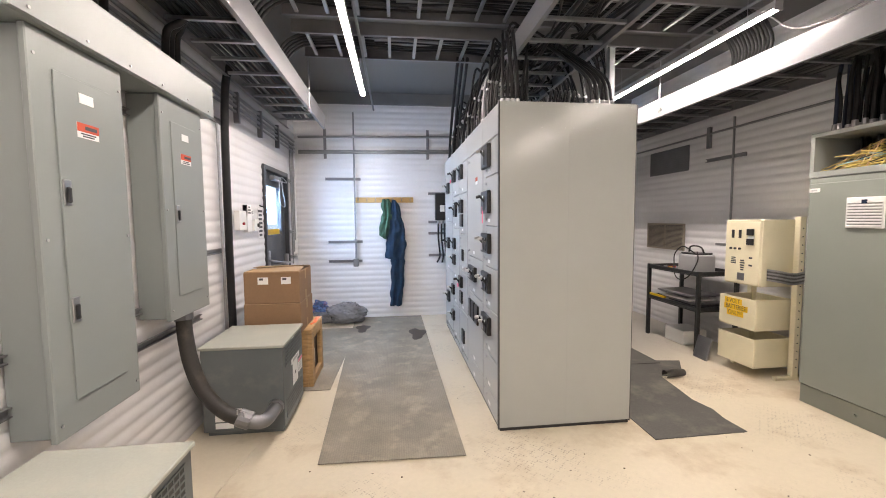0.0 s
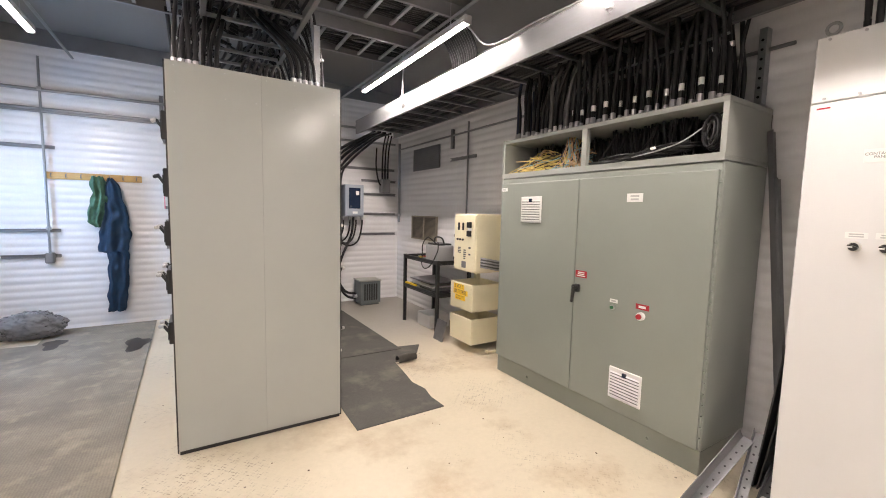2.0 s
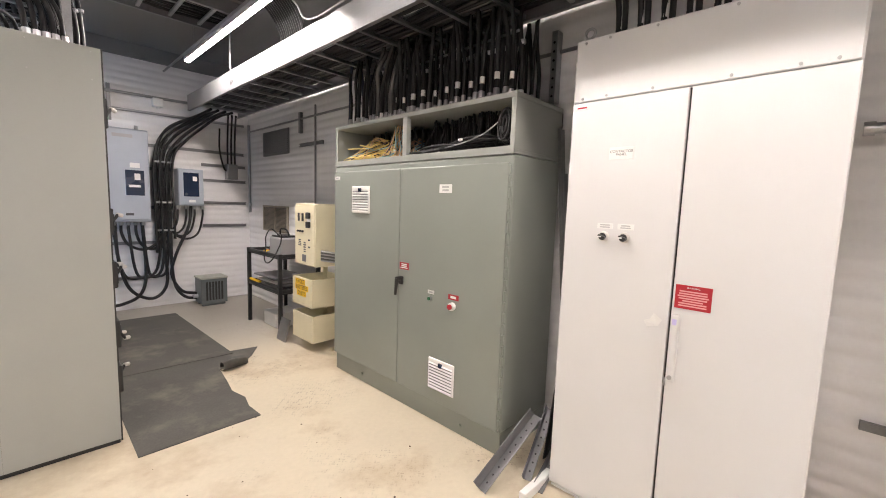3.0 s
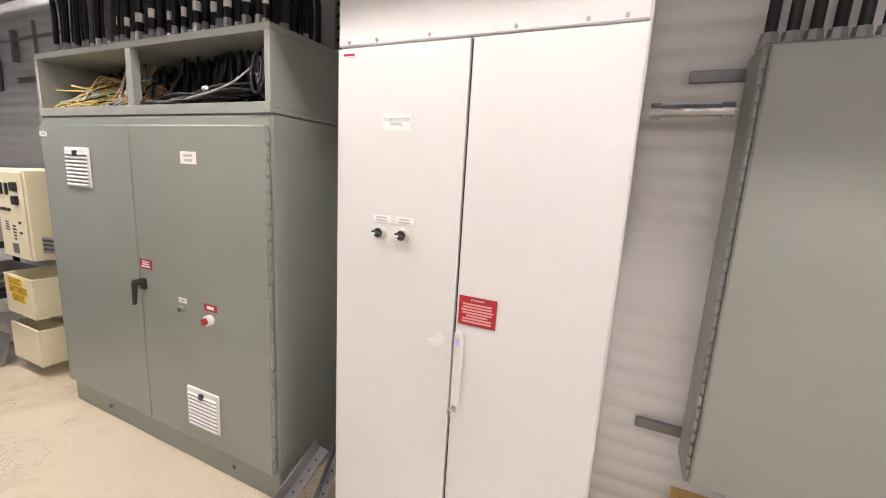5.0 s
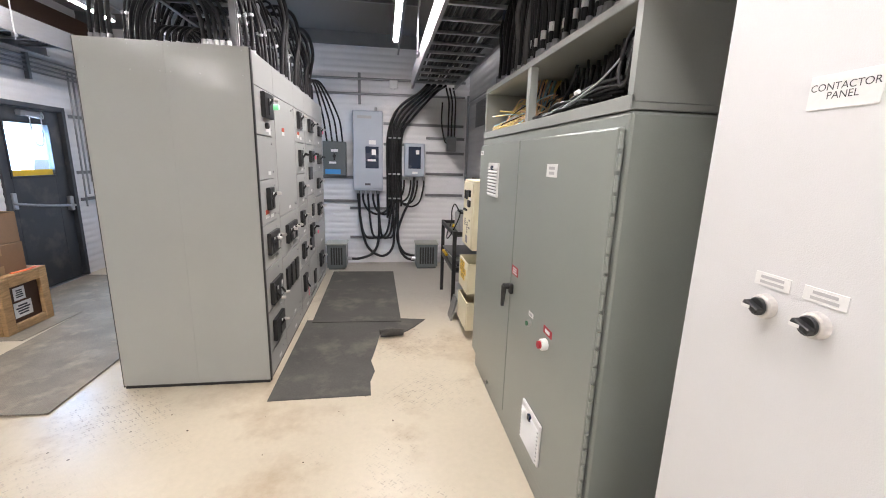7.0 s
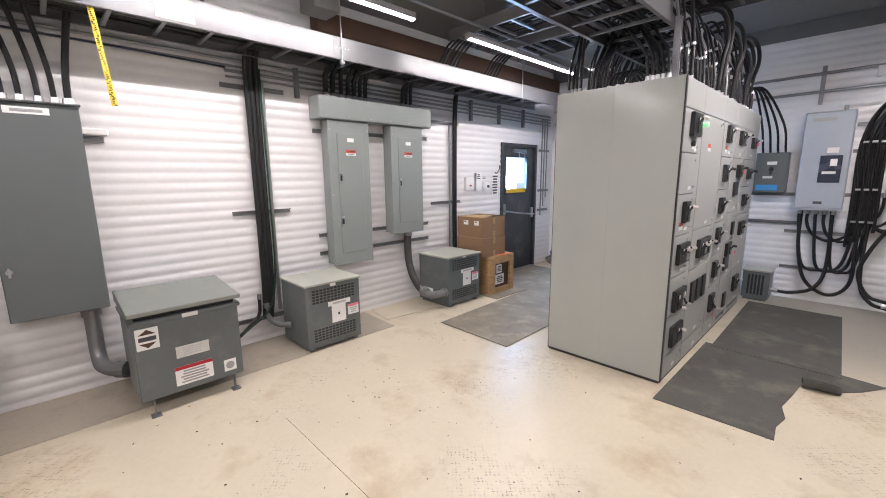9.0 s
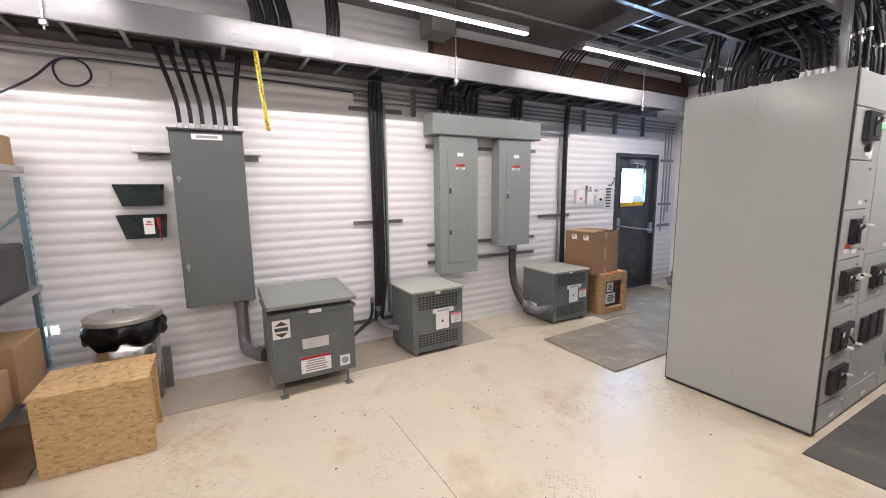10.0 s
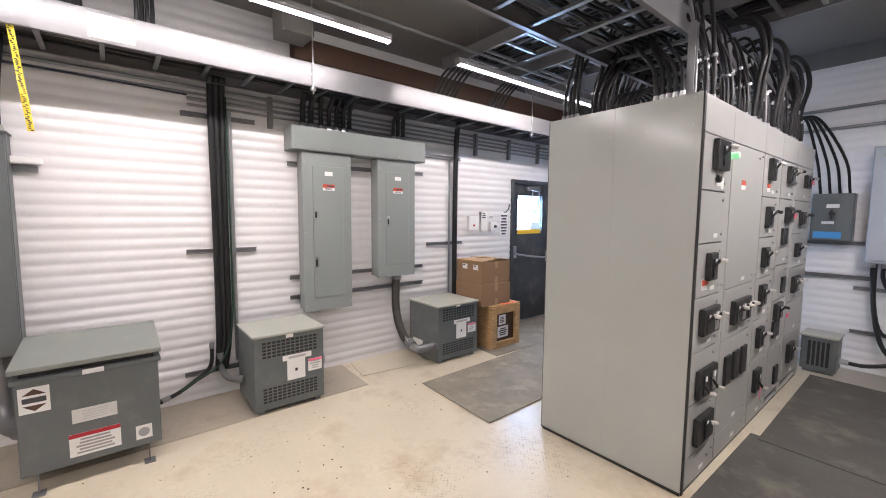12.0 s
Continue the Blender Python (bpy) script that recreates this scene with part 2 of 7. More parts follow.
    bp.inputs["Strength"].default_value, bp.inputs["Distance"].default_value = 0.25, 0.0015
    nt.links.new(loz, bp.inputs["Height"])
    nt.links.new(bp.outputs[0], b.inputs["Normal"])
    return m


def mat_rubber(name, color, ribs):
    m = mat(name, color, 0.75, 0, 0.22, 3.0, 90, 0.12, (0.42, 0.36, 0.27) if ribs else (0.19, 0.17, 0.14), 0.95 if ribs else 0.8, 4.0 if ribs else 2.6)
    if ribs:
        nt = m.node_tree
        b = nt.nodes["Principled BSDF"]
        geo = nt.nodes.new("ShaderNodeNewGeometry")
        w = nt.nodes.new("ShaderNodeTexWave")
        w.wave_type, w.bands_direction = "BANDS", "X"
        w.inputs["Scale"].default_value, w.inputs["Distortion"].default_value = 21, 0.6
        w.inputs["Detail Scale"].default_value = 3.0
        nt.links.new(geo.outputs["Position"], w.inputs["Vector"])
        bp = nt.nodes.new("ShaderNodeBump")
        bp.inputs["Strength"].default_value, bp.inputs["Distance"].default_value = 0.2, 0.003
        nt.links.new(w.outputs["Fac"], bp.inputs["Height"])
        nt.links.new(bp.outputs[0], b.inputs["Normal"])
        mx = nt.nodes.new("ShaderNodeMix")
        mx.data_type = "RGBA"
        mx.blend_type = "MULTIPLY"
        mx.inputs[0].default_value = 0.1
        nt.links.new(b.inputs["Base Color"].links[0].from_socket, mx.inputs[6])
        nt.links.new(w.outputs["Color"], mx.inputs[7])
        nt.links.new(mx.outputs[2], b.inputs["Base Color"])
    return m


def osb_material():
    m = mat("oriented_strand_board", (0.56, 0.34, 0.14), 0.65, 0, 0.2, 5, 60, 0.1)
    nt = m.node_tree
    b = nt.nodes["Principled BSDF"]
    geo = nt.nodes.new("ShaderNodeNewGeometry")
    nz = nt.nodes.new("ShaderNodeTexNoise")
    nz.inputs["Scale"].default_value = 5
    mixv = nt.nodes.new("ShaderNodeVectorMath")
    mixv.operation = "MULTIPLY_ADD"
    nt.links.new(geo.outputs["Position"], nz.inputs["Vector"])
    nt.links.new(nz.outputs["Color"], mixv.inputs[0])
    mixv.inputs[1].default_value = (0.18, 0.18, 0.06)
    nt.links.new(geo.outputs["Position"], mixv.inputs[2])
    mp = nt.nodes.new("ShaderNodeMapping")
    mp.inputs["Rotation"].default_value = (0.3, 0.2, 0.5)
    mp.inputs["Scale"].default_value = (36, 36, 95)
    nt.links.new(mixv.outputs[0], mp.inputs["Vector"])
    vor = nt.nodes.new("ShaderNodeTexVoronoi")
    vor.inputs["Scale"].default_value = 1.0
    nt.links.new(mp.outputs[0], vor.inputs["Vector"])
    sepc = nt.nodes.new("ShaderNodeSeparateColor")
    nt.links.new(vor.outputs["Color"], sepc.inputs[0])
    cr = nt.nodes.new("ShaderNodeValToRGB")
    cr.color_ramp.elements[0].color, cr.color_ramp.elements[1].color = rgb((0.36, 0.21, 0.09)), rgb((0.63, 0.44, 0.225))
    cr.color_ramp.elements[0].position = 0.0
    e = cr.color_ramp.elements.new(0.16)
    e.color = rgb((0.51, 0.335, 0.155))
    e = cr.color_ramp.elements.new(0.6)
    e.color = rgb((0.555, 0.375, 0.18))
    nt.links.new(sepc.outputs[0], cr.inputs[0])
    nt.links.new(cr.outputs[0], b.inputs["Base Color"])
    return m


M_FLOOR = floor_material()
M_MAT = mat_rubber("ribbed_rubber", (0.24, 0.213, 0.172), True)
M_MAT2 = mat_rubber("smooth_rubber", (0.076, 0.073, 0.066), False)
M_OSB = osb_material()
M_GREYFLOOR = mat("worn_grey_floor", (0.40, 0.35, 0.28), 0.5, 0, 0.08, 2.0, 40, 0.05, (0.22, 0.17, 0.12), 0.5, 3)
M_GLASS = bpy.data.materials.new("window_glass")
M_GLASS.use_nodes = True
_b = M_GLASS.node_tree.nodes["Principled BSDF"]
_b.inputs["Transmission Weight"].default_value, _b.inputs["Roughness"].default_value, _b.inputs["IOR"].default_value = 1.0, 0.0, 1.02
M_CLEARBAG = bpy.data.materials.new("clear_grey_plastic")
M_CLEARBAG.use_nodes = True
_b = M_CLEARBAG.node_tree.nodes["Principled BSDF"]
_b.inputs["Base Color"].default_value, _b.inputs["Roughness"].default_value, _b.inputs["Alpha"].default_value = rgb((0.30, 0.30, 0.31)), 0.15, 0.6
M_OUT = emitter("pale_blue_distance", (0.55, 0.78, 1.0), 1.7)


# ---- building helpers ----
def thing(name, at, label, category, group="", kind=""):
    ob = new(name)
    ob.location = at
    ob.empty_display_size = 0.1
    return tagged(ob, label, category, group, kind)


def origin(ob):
    while ob.parent:
        ob = ob.parent
    return ob.location if ob.type == "EMPTY" else Vector((0, 0, 0))


def part(name, bm, material, parent=None, label="", smooth=False):
    """One mesh from a bmesh in world coordinates, under a thing or a part."""
    me = bpy.data.meshes.new(name)
    if parent is not None:
        bmesh.ops.translate(bm, vec=-Vector(origin(parent)), verts=bm.verts)
    if smooth:
        for f in bm.faces:
            f.smooth = True
    bm.to_mesh(me)
    bm.free()
    me.materials.append(material)
    ob = new(name, me)
    if parent is not None:
        ob.parent = parent
    if label:
        ob["label"] = label
    return ob


def box(x0, x1, y0, y1, z0, z1, bevel=0.0, bm=None, seg=1):
    own = bmesh.new()
    x0, x1 = min(x0, x1), max(x0, x1)
    y0, y1 = min(y0, y1), max(y0, y1)
    z0, z1 = min(z0, z1), max(z0, z1)
    vs = [own.verts.new((x, y, z)) for x in (x0, x1) for y in (y0, y1) for z in (z0, z1)]
    for q in ((0, 1, 3, 2), (4, 6, 7, 5), (0, 4, 5, 1), (2, 3, 7, 6), (0, 2, 6, 4), (1, 5, 7, 3)):
        own.faces.new([vs[i] for i in q])
    if bevel:
        bmesh.ops.bevel(own, geom=own.edges[:], offset=min(bevel, 0.45 * min(x1 - x0, y1 - y0, z1 - z0)), segments=seg, profile=0.5, affect="EDGES")
    return merge(bm, own)


def merge(bm, own):
    if bm is None:
        return own
    tmp = bpy.data.meshes.new("t")
    own.to_mesh(tmp)
    own.free()
    bm.from_mesh(tmp)
    bpy.data.meshes.remove(tmp)
    return bm


def rod(a, b, r, n=12, r2=None, bm=None, bevel=0.0):
    """A solid cylinder or cone from a to b."""
    own = bmesh.new()
    a, b = Vector(a), Vector(b)
    d = b - a
    bmesh.ops.create_cone(own, cap_ends=True, segments=n, radius1=r, radius2=r if r2 is None else r2, depth=d.length,
                          matrix=Matrix.Translation((a + b) / 2) @ d.to_track_quat("Z", "Y").to_matrix().to_4x4())
    if bevel:
        es = [e for e in own.edges if len(e.link_faces) == 2 and e.calc_face_angle(0) > 1.0]
        bmesh.ops.bevel(own, geom=es, offset=bevel, segments=1, affect="EDGES")
    return merge(bm, own)


def smooth_path(pts, per=6):
    p = [Vector(q) for q in pts]
    if len(p) < 3:
        return p
    p = [p[0] * 2 - p[1]] + p + [p[-1] * 2 - p[-2]]
    out = []
    for i in range(1, len(p) - 2):
        for k in range(per):
            t = k / per
            a, b, c, d = p[i - 1], p[i], p[i + 1], p[i + 2]
            out.append(0.5 * ((2 * b) + (c - a) * t + (2 * a - 5 * b + 4 * c - d) * t * t + (3 * b - a - 3 * c + d) * t ** 3))
    return out + [p[-2]]


def tube(pts, r, n=7, per=6, bm=None, close=True):
    """A bent cable or pipe through the points."""
    own = bmesh.new()
    path = smooth_path(pts, per)
    rings = []
    ref = None
    for i, q in enumerate(path):
        d = (path[min(i + 1, len(path) - 1)] - path[max(i - 1, 0)]).normalized()
        if ref is None:
            ref = d.orthogonal().normalized()
        u = (ref - d * ref.dot(d)).normalized()
        ref = u
        v = d.cross(u)
        rings.append([own.verts.new(q + (u * math.cos(2 * math.pi * k / n) + v * math.sin(2 * math.pi * k / n)) * r) for k in range(n)])
    for a, b in zip(rings, rings[1:]):
        for k in range(n):
            own.faces.new((a[k], a[(k + 1) % n], b[(k + 1) % n], b[k])).smooth = True
    if close:
        own.faces.new(rings[0][::-1])
        own.faces.new(rings[-1])
    return merge(bm, own)


def sheet(points, z0, z1):
    """A flat slab from an outline in the ground plane."""
    bm = bmesh.new()
    lo = [bm.verts.new((x, y, z0)) for x, y in points]
    hi = [bm.verts.new((x, y, z1)) for x, y in points]
    bm.faces.new(lo[::-1])
    bm.faces.new(hi)
    for i in range(len(lo)):
        j = (i + 1) % len(lo)
        bm.faces.new((lo[i], lo[j], hi[j], hi[i]))
    bmesh.ops.recalc_face_normals(bm, faces=bm.faces)
    return bm


def words(name, body, size, m, material, parent=None):
    """Flat lettering, centred on the pose m."""
    cu = bpy.data.curves.new(name, "FONT")
    cu.body, cu.size, cu.align_x, cu.align_y = body, size, "CENTER", "CENTER"
    cu.space_line = 0.85
    tmp = new(name, cu)
    bpy.context.view_layer.update()
    me = bpy.data.meshes.new_from_object(tmp.evaluated_get(bpy.context.evaluated_depsgraph_get()))
    bpy.data.objects.remove(tmp)
    me.transform(m)
    if parent is not None:
        me.transform(Matrix.Translation(-Vector(origin(parent))))
    me.materials.clear()
    me.materials.append(material)
    ob = new(name, me)
    if parent is not None:
        ob.parent = parent
    return ob


FACE_W = pose(0, 0, 0, 90, 0, -90)   # lettering on a face that looks to -x
FACE_E = pose(0, 0, 0, 90, 0, 90)    # on a face that looks to +x


def bars_x(face, sgn, y0, y1, z0, z1, rows, material, parent, name="print"):
    """Unreadable print as plain bars on a face at x = face that looks along sgn."""
    bm = bmesh.new()
    h = (z1 - z0) / (rows * 1.7)
    for i in range(rows):
        z = z1 - (i + 0.5) * (z1 - z0) / rows
        w = (y1 - y0) * random.uniform(0.6, 1.0) / 2
        c = (y0 + y1) / 2
        box(face, face + sgn * 0.0008, c - w, c + w, z - h / 2, z + h / 2, bm=bm)
    return part(name, bm, material, parent)


# ---- the room ----
XW, XE, YN, YS, ZC = -1.0, 4.28, 6.75, -3.45, 3.40
PITCH = 0.0857


def rib(z):
    """Depth of the pressed ribs at a height."""
    f = (z / PITCH) % 1.0
    return 0.0072 * (0.5 + 0.5 * math.cos(2 * math.pi * f)) ** 0.6


def ribbed(bm, axis, at, inward, a0, a1, z0, z1):
    """A ribbed steel sheet with a backing, at x or y = at, running from a0 to a1."""
    n = max(2, int(round((z1 - z0) / PITCH * 8)))
    prev = None
    for i in range(n + 1):
        z = z0 + (z1 - z0) * i / n
        d = at + inward * rib(z)
        row = [bm.verts.new((d, a, z) if axis == "x" else (a, d, z)) for a in (a0, a1)]
        if prev:
            q = (prev[0], prev[1], row[1], row[0])
            if (axis == "x") != (inward > 0):
                q = q[::-1]
            bm.faces.new(q).smooth = True
        prev = row
    b0, b1 = at - inward * 0.12, at - inward * 0.002
    if axis == "x":
        box(b0, b1, a0, a1, z0, z1, bm=bm)
    else:
        box(a0, a1, b0, b1, z0, z1, bm=bm)


DY0, DY1, DZ = 5.20, 6.22, 2.14
bm = bmesh.new()
ribbed(bm, "x", XW, 1, YS, DY0, 0, ZC)
ribbed(bm, "x", XW, 1, DY1, YN, 0, ZC)
ribbed(bm, "x", XW, 1, DY0, DY1, DZ, ZC)
tagged(part("wall_west", bm, M_WALL), "white ribbed steel wall panel with horizontal ribs", "wall", kind="structure")
bm = bmesh.new()
ribbed(bm, "x", XE, -1, YS, YN, 0, ZC)
tagged(part("wall_east", bm, M_WALL), "white ribbed steel wall panel behind the cabinets", "wall", kind="structure")
bm = bmesh.new()
ribbed(bm, "y", YN, -1, XW - 0.12, XE + 0.12, 0, ZC)
tagged(part("wall_north", bm, M_WALL), "white ribbed steel end wall with horizontal ribs", "wall", kind="structure")
bm = bmesh.new()
ribbed(bm, "y", YS, 1, XW - 0.12, XE + 0.12, 0, ZC)
tagged(part("wall_south", bm, M_WALL), "white ribbed steel end wall behind the shelving", "wall", kind="structure")
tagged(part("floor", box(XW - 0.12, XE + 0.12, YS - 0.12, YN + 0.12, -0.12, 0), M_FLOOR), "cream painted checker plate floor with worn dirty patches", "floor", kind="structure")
tagged(part("ceiling", box(XW - 0.12, XE + 0.12, YS - 0.12, YN + 0.12, ZC, ZC + 0.12), M_CEIL), "smooth grey ceiling panels", "ceiling", kind="structure")
tagged(part("trim", box(XW, XE, YN - 0.045, YN - 0.013, 3.22, ZC - 0.001, 0.004), M_TRIM), "dark grey flashing along the ceiling edge", "trim", kind="structure")
tagged(part("floor_strip", sheet([(XW + 0.012, YS + 0.02), (-0.34, YS + 0.02), (-0.345, 2.5), (XW + 0.012, 2.52)], 0.0, 0.003), M_GREYFLOOR), "worn grey floor strip along the wall", "floor", kind="structure")
tagged(part("floor_hatch", sheet([(-0.98, 2.62), (-0.56, 2.55), (-0.48, 3.2), (-0.9, 3.28)], 0.0, 0.006), M_FLOOR), "flush steel floor hatch plate", "hatch", kind="structure")
tagged(part("ceiling_beam", box(XW + 0.013, XW + 0.14, 2.05, YN - 0.05, 3.05, 3.25, 0.004), M_BROWN), "rust brown steel beam under the ceiling", "beam", kind="structure")
bm = box(-0.72, -0.45, 1.82, 2.08, 3.1, ZC - 0.001, 0.006)
box(-0.74, -0.43, 1.80, 2.10, 3.36, ZC - 0.002, 0.002, bm)
tagged(part("ceiling_bracket", bm, M_CEIL), "grey boxed bracket under the ceiling", "bracket", kind="structure")
tagged(part("floor_joint", box(0.50, 2.4, 0.902, 0.9045, 0.0, 0.0008), M_BROWN), "dark seam between floor plates", "seam", kind="structure")

# outside the door
tagged(part("ground", box(-400, XW - 0.13, -300, 300, -0.5, -0.3), mat("snowy_ground", (0.75, 0.76, 0.78), 0.8)), "pale snowy ground outside", "ground", kind="structure")
tagged(part("backdrop", box(-60.2, -60, -500, 600, -2, 160), M_OUT), "pale blue bright distance outside the door", "backdrop", kind="structure")

# door in the west wall
door = thing("door_1", (XW - 0.06, (DY0 + DY1) / 2, 0), "black steel exit door with a bright window and push bar", "door", kind="structure")
bm = box(XW - 0.10, XW + 0.03, DY0, DY0 + 0.055, 0, DZ, 0.004)
box(XW - 0.10, XW + 0.03, DY1 - 0.055, DY1, 0, DZ, 0.004, bm)
box(XW - 0.10, XW + 0.03, DY0 + 0.055, DY1 - 0.055, DZ - 0.055, DZ, 0.004, bm)
part("door_frame", bm, M_DOOR, door)
lx0, lx1 = XW - 0.07, XW - 0.02
wy0, wy1, wz0, wz1 = 5.37, 5.97, 1.33, 1.92
bm = box(lx0, lx1, DY0 + 0.06, wy0, 0.01, DZ - 0.06, 0.002)
box(lx0, lx1, wy1, DY1 - 0.06, 0.01, DZ - 0.06, 0.002, bm)
box(lx0, lx1, wy0, wy1, 0.01, wz0, 0.002, bm)
box(lx0, lx1, wy0, wy1, wz1, DZ - 0.06, 0.002, bm)
leaf = part("door_leaf", bm, M_DOOR, door)
bm = box(lx1, lx1 + 0.012, wy0 - 0.02, wy1 + 0.02, wz0 - 0.02, wz0 + 0.005, 0.002)
box(lx1, lx1 + 0.012, wy0 - 0.02, wy1 + 0.02, wz1 - 0.005, wz1 + 0.02, 0.002, bm)
box(lx1, lx1 + 0.012, wy0 - 0.02, wy0 + 0.005, wz0 + 0.005, wz1 - 0.005, 0.002, bm)
box(lx1, lx1 + 0.012, wy1 - 0.005, wy1 + 0.02, wz0 + 0.005, wz1 - 0.005, 0.002, bm)
part("window_frame", bm, M_BLACK, leaf)
pane = part("window_pane", box(XW - 0.05, XW - 0.045, wy0, wy1, wz0, wz1), M_GLASS, leaf)
pane.visible_shadow = False
part("yellow_strip", box(XW - 0.042, XW - 0.038, wy0 + 0.004, wy1 - 0.004, wz0 + 0.004, wz0 + 0.07), M_YELLOW, leaf, "yellow strip across the foot of the window")
bm = tube([(lx1 + 0.005, 5.30, 1.06), (lx1 + 0.07, 5.31, 1.04), (lx1 + 0.075, 5.7, 0.985), (lx1 + 0.07, 6.10, 0.945), (lx1 + 0.005, 6.12, 0.95)], 0.014, 8)
box(lx1, lx1 + 0.05, 5.27, 5.33, 0.98, 1.16, 0.008, bm)
box(lx1, lx1 + 0.05, 6.08, 6.14, 0.88, 1.06, 0.008, bm)
part("push_bar", bm, M_FIT, leaf, "bright metal push bar")
bm = box(lx1, lx1 + 0.06, 5.55, 5.85, 1.99, 2.05, 0.008)
part("door_closer", bm, M_STRUT, leaf)
part("closer_arm", tube([(lx1 + 0.05, 5.6, 2.0), (lx1 + 0.16, 5.7, 1.97), (lx1 + 0.06, 5.82, 2.04), (lx1 + 0.14, 5.68, 1.7), (lx1 + 0.10, 5.62, 1.72), (lx1 + 0.1, 5.6, 1.98)], 0.006, 6), M_FIT, leaf)
part("threshold", box(XW - 0.1, XW + 0.04, DY0 + 0.056, DY1 - 0.056, 0.0, 0.009, 0.002), M_GALV, door)


# ---- lamps ----
def led_strip(x, y0, y1, label, z=3.0, glow=M_TUBE):
    t = thing("led_strip_light", (x, (y0 + y1) / 2, z), label, "light", "led strip lights")
    bm = box(x - 0.031, x + 0.031, y0, y1, z + 0.012, z + 0.045, 0.003)
    for s in (-1, 1):
        box(x + s * 0.031, x + s * 0.0275, y0, y1, z - 0.008, z + 0.0115, 0.001, bm)
    part("housing", bm, M_GRAYP, t)
    bm = bmesh.new()
    ends = []
    for yy in (y0 + 0.008, y1 - 0.008):
        ends.append([bm.verts.new((x + 0.026 * math.cos(a), yy, z - 0.003 - 0.015 * math.sin(a))) for a in [math.pi * q / 10 for q in range(11)]])
    for k in range(10):
        bm.faces.new((ends[0][k], ends[0][k + 1], ends[1][k + 1], ends[1][k])).smooth = True
    bm.faces.new((ends[0][0], ends[0][10], ends[1][10], ends[1][0]))
    for e in ends:
        bm.faces.new(e)
    bmesh.ops.recalc_face_normals(bm, faces=bm.faces)
    part("diffuser", bm, glow, t, "glowing white half-round led diffuser")
    for yy in (y0, y1):
        part("end_cap", box(x - 0.032, x + 0.032, yy - 0.006, yy + 0.006, z - 0.020, z + 0.046, 0.002), M_GRAYP, t)
    for yy in (y0 + 0.25, y1 - 0.25):
        part("hanger", rod((x, yy, z + 0.045), (x, yy, ZC), 0.002, 5), M_GALV, t)


led_strip(0.11, -3.02, -0.62, "long glowing led strip lamp under the ceiling")
led_strip(0.11, 0.05, 2.47, "long glowing led strip lamp under the ceiling")
led_strip(0.11, 3.19, 5.49, "long glowing led strip lamp under the cross trays")
led_strip(3.11, 3.06, 5.26, "long bright led strip lamp beside the cable tray", 2.94, M_TUBE2)
led_strip(3.11, 0.0, 2.36, "long glowing led strip lamp beside the cable tray", 2.94, M_TUBE3)
led_strip(3.11, -3.04, -0.66, "long glowing led strip lamp beside the cable tray", 2.94)
for x in (0.11, 3.11):
    c = thing("lamp_conduit", (x + 0.07, 2, 3.1), "thin grey conduit between the strip lamps", "conduit", "lamp conduits")
    part("pipe", rod((x + 0.07, YS + 0.15, 3.11), (x + 0.07, 6.6, 3.11), 0.013, 8), M_COND, c)


# ---- cable trays ----
def tray(name, ax, r0, r1, a0, a1, z0, z1, label, step=0.305, bright=M_ALU):
    """A ladder tray along x or y: two channel rails and rungs."""
    mid = ((r0 + r1) / 2, (a0 + a1) / 2, z0) if ax == "y" else ((a0 + a1) / 2, (r0 + r1) / 2, z0)
    t = thing(name, mid, label, "cable tray", "overhead cable trays")

    def bx(p0, p1, q0, q1, za, zb, bm=None):
        return box(p0, p1, q0, q1, za, zb, 0.0015, bm) if ax == "y" else box(q0, q1, p0, p1, za, zb, 0.0015, bm)
    for r, s in ((r0, 1 if r1 > r0 else -1), (r1, -1 if r1 > r0 else 1)):
        prof = [(0, z0), (0.03, z0), (0.03, z0 + 0.004), (0.004, z0 + 0.004), (0.004, z1 - 0.004), (0.03, z1 - 0.004), (0.03, z1), (0, z1)]
        bm = bmesh.new()
        ends = []
        for a in (a0, a1):
            ends.append([bm.verts.new((r + s * q, a, z) if ax == "y" else (a, r + s * q, z)) for q, z in prof])
        for k in range(8):
            bm.faces.new((ends[0][k], ends[0][(k + 1) % 8], ends[1][(k + 1) % 8], ends[1][k]))
        for e in ends:
            bm.faces.new(e)
        bmesh.ops.recalc_face_normals(bm, faces=bm.faces)
        part("rail", bm, bright, t)
    n = int((a1 - a0) / step)
    for i in range(n):
        a = a0 + 0.12 + i * step
        part("rung", bx(min(r0, r1) + 0.031, max(r0, r1) - 0.031, a - 0.014, a + 0.014, z0 + 0.012, z0 + 0.034), M_GALV, t)
    return t


tray("cable_tray", "y", -0.42, -0.90, YS + 0.05, 5.98, 2.69, 2.88, "bright aluminium ladder tray along the white wall")
tray("cable_tray", "y", 3.35, 3.96, YS + 0.05, 6.25, 2.60, 2.79, "bright aluminium ladder tray above the grey cabinet")
tray("cable_tray", "y", 1.36, 1.96, 1.3, 6.2, 2.71, 2.86, "aluminium ladder tray above the motor control centre")
tray("cable_tray", "x", 3.42, 3.92, -0.40, 3.34, 3.13, 3.24, "aluminium ladder tray crossing under the ceiling", 0.24)
tray("cable_tray", "x", 4.20, 4.76, -0.40, 3.34, 3.13, 3.24, "aluminium ladder tray crossing under the ceiling", 0.24)
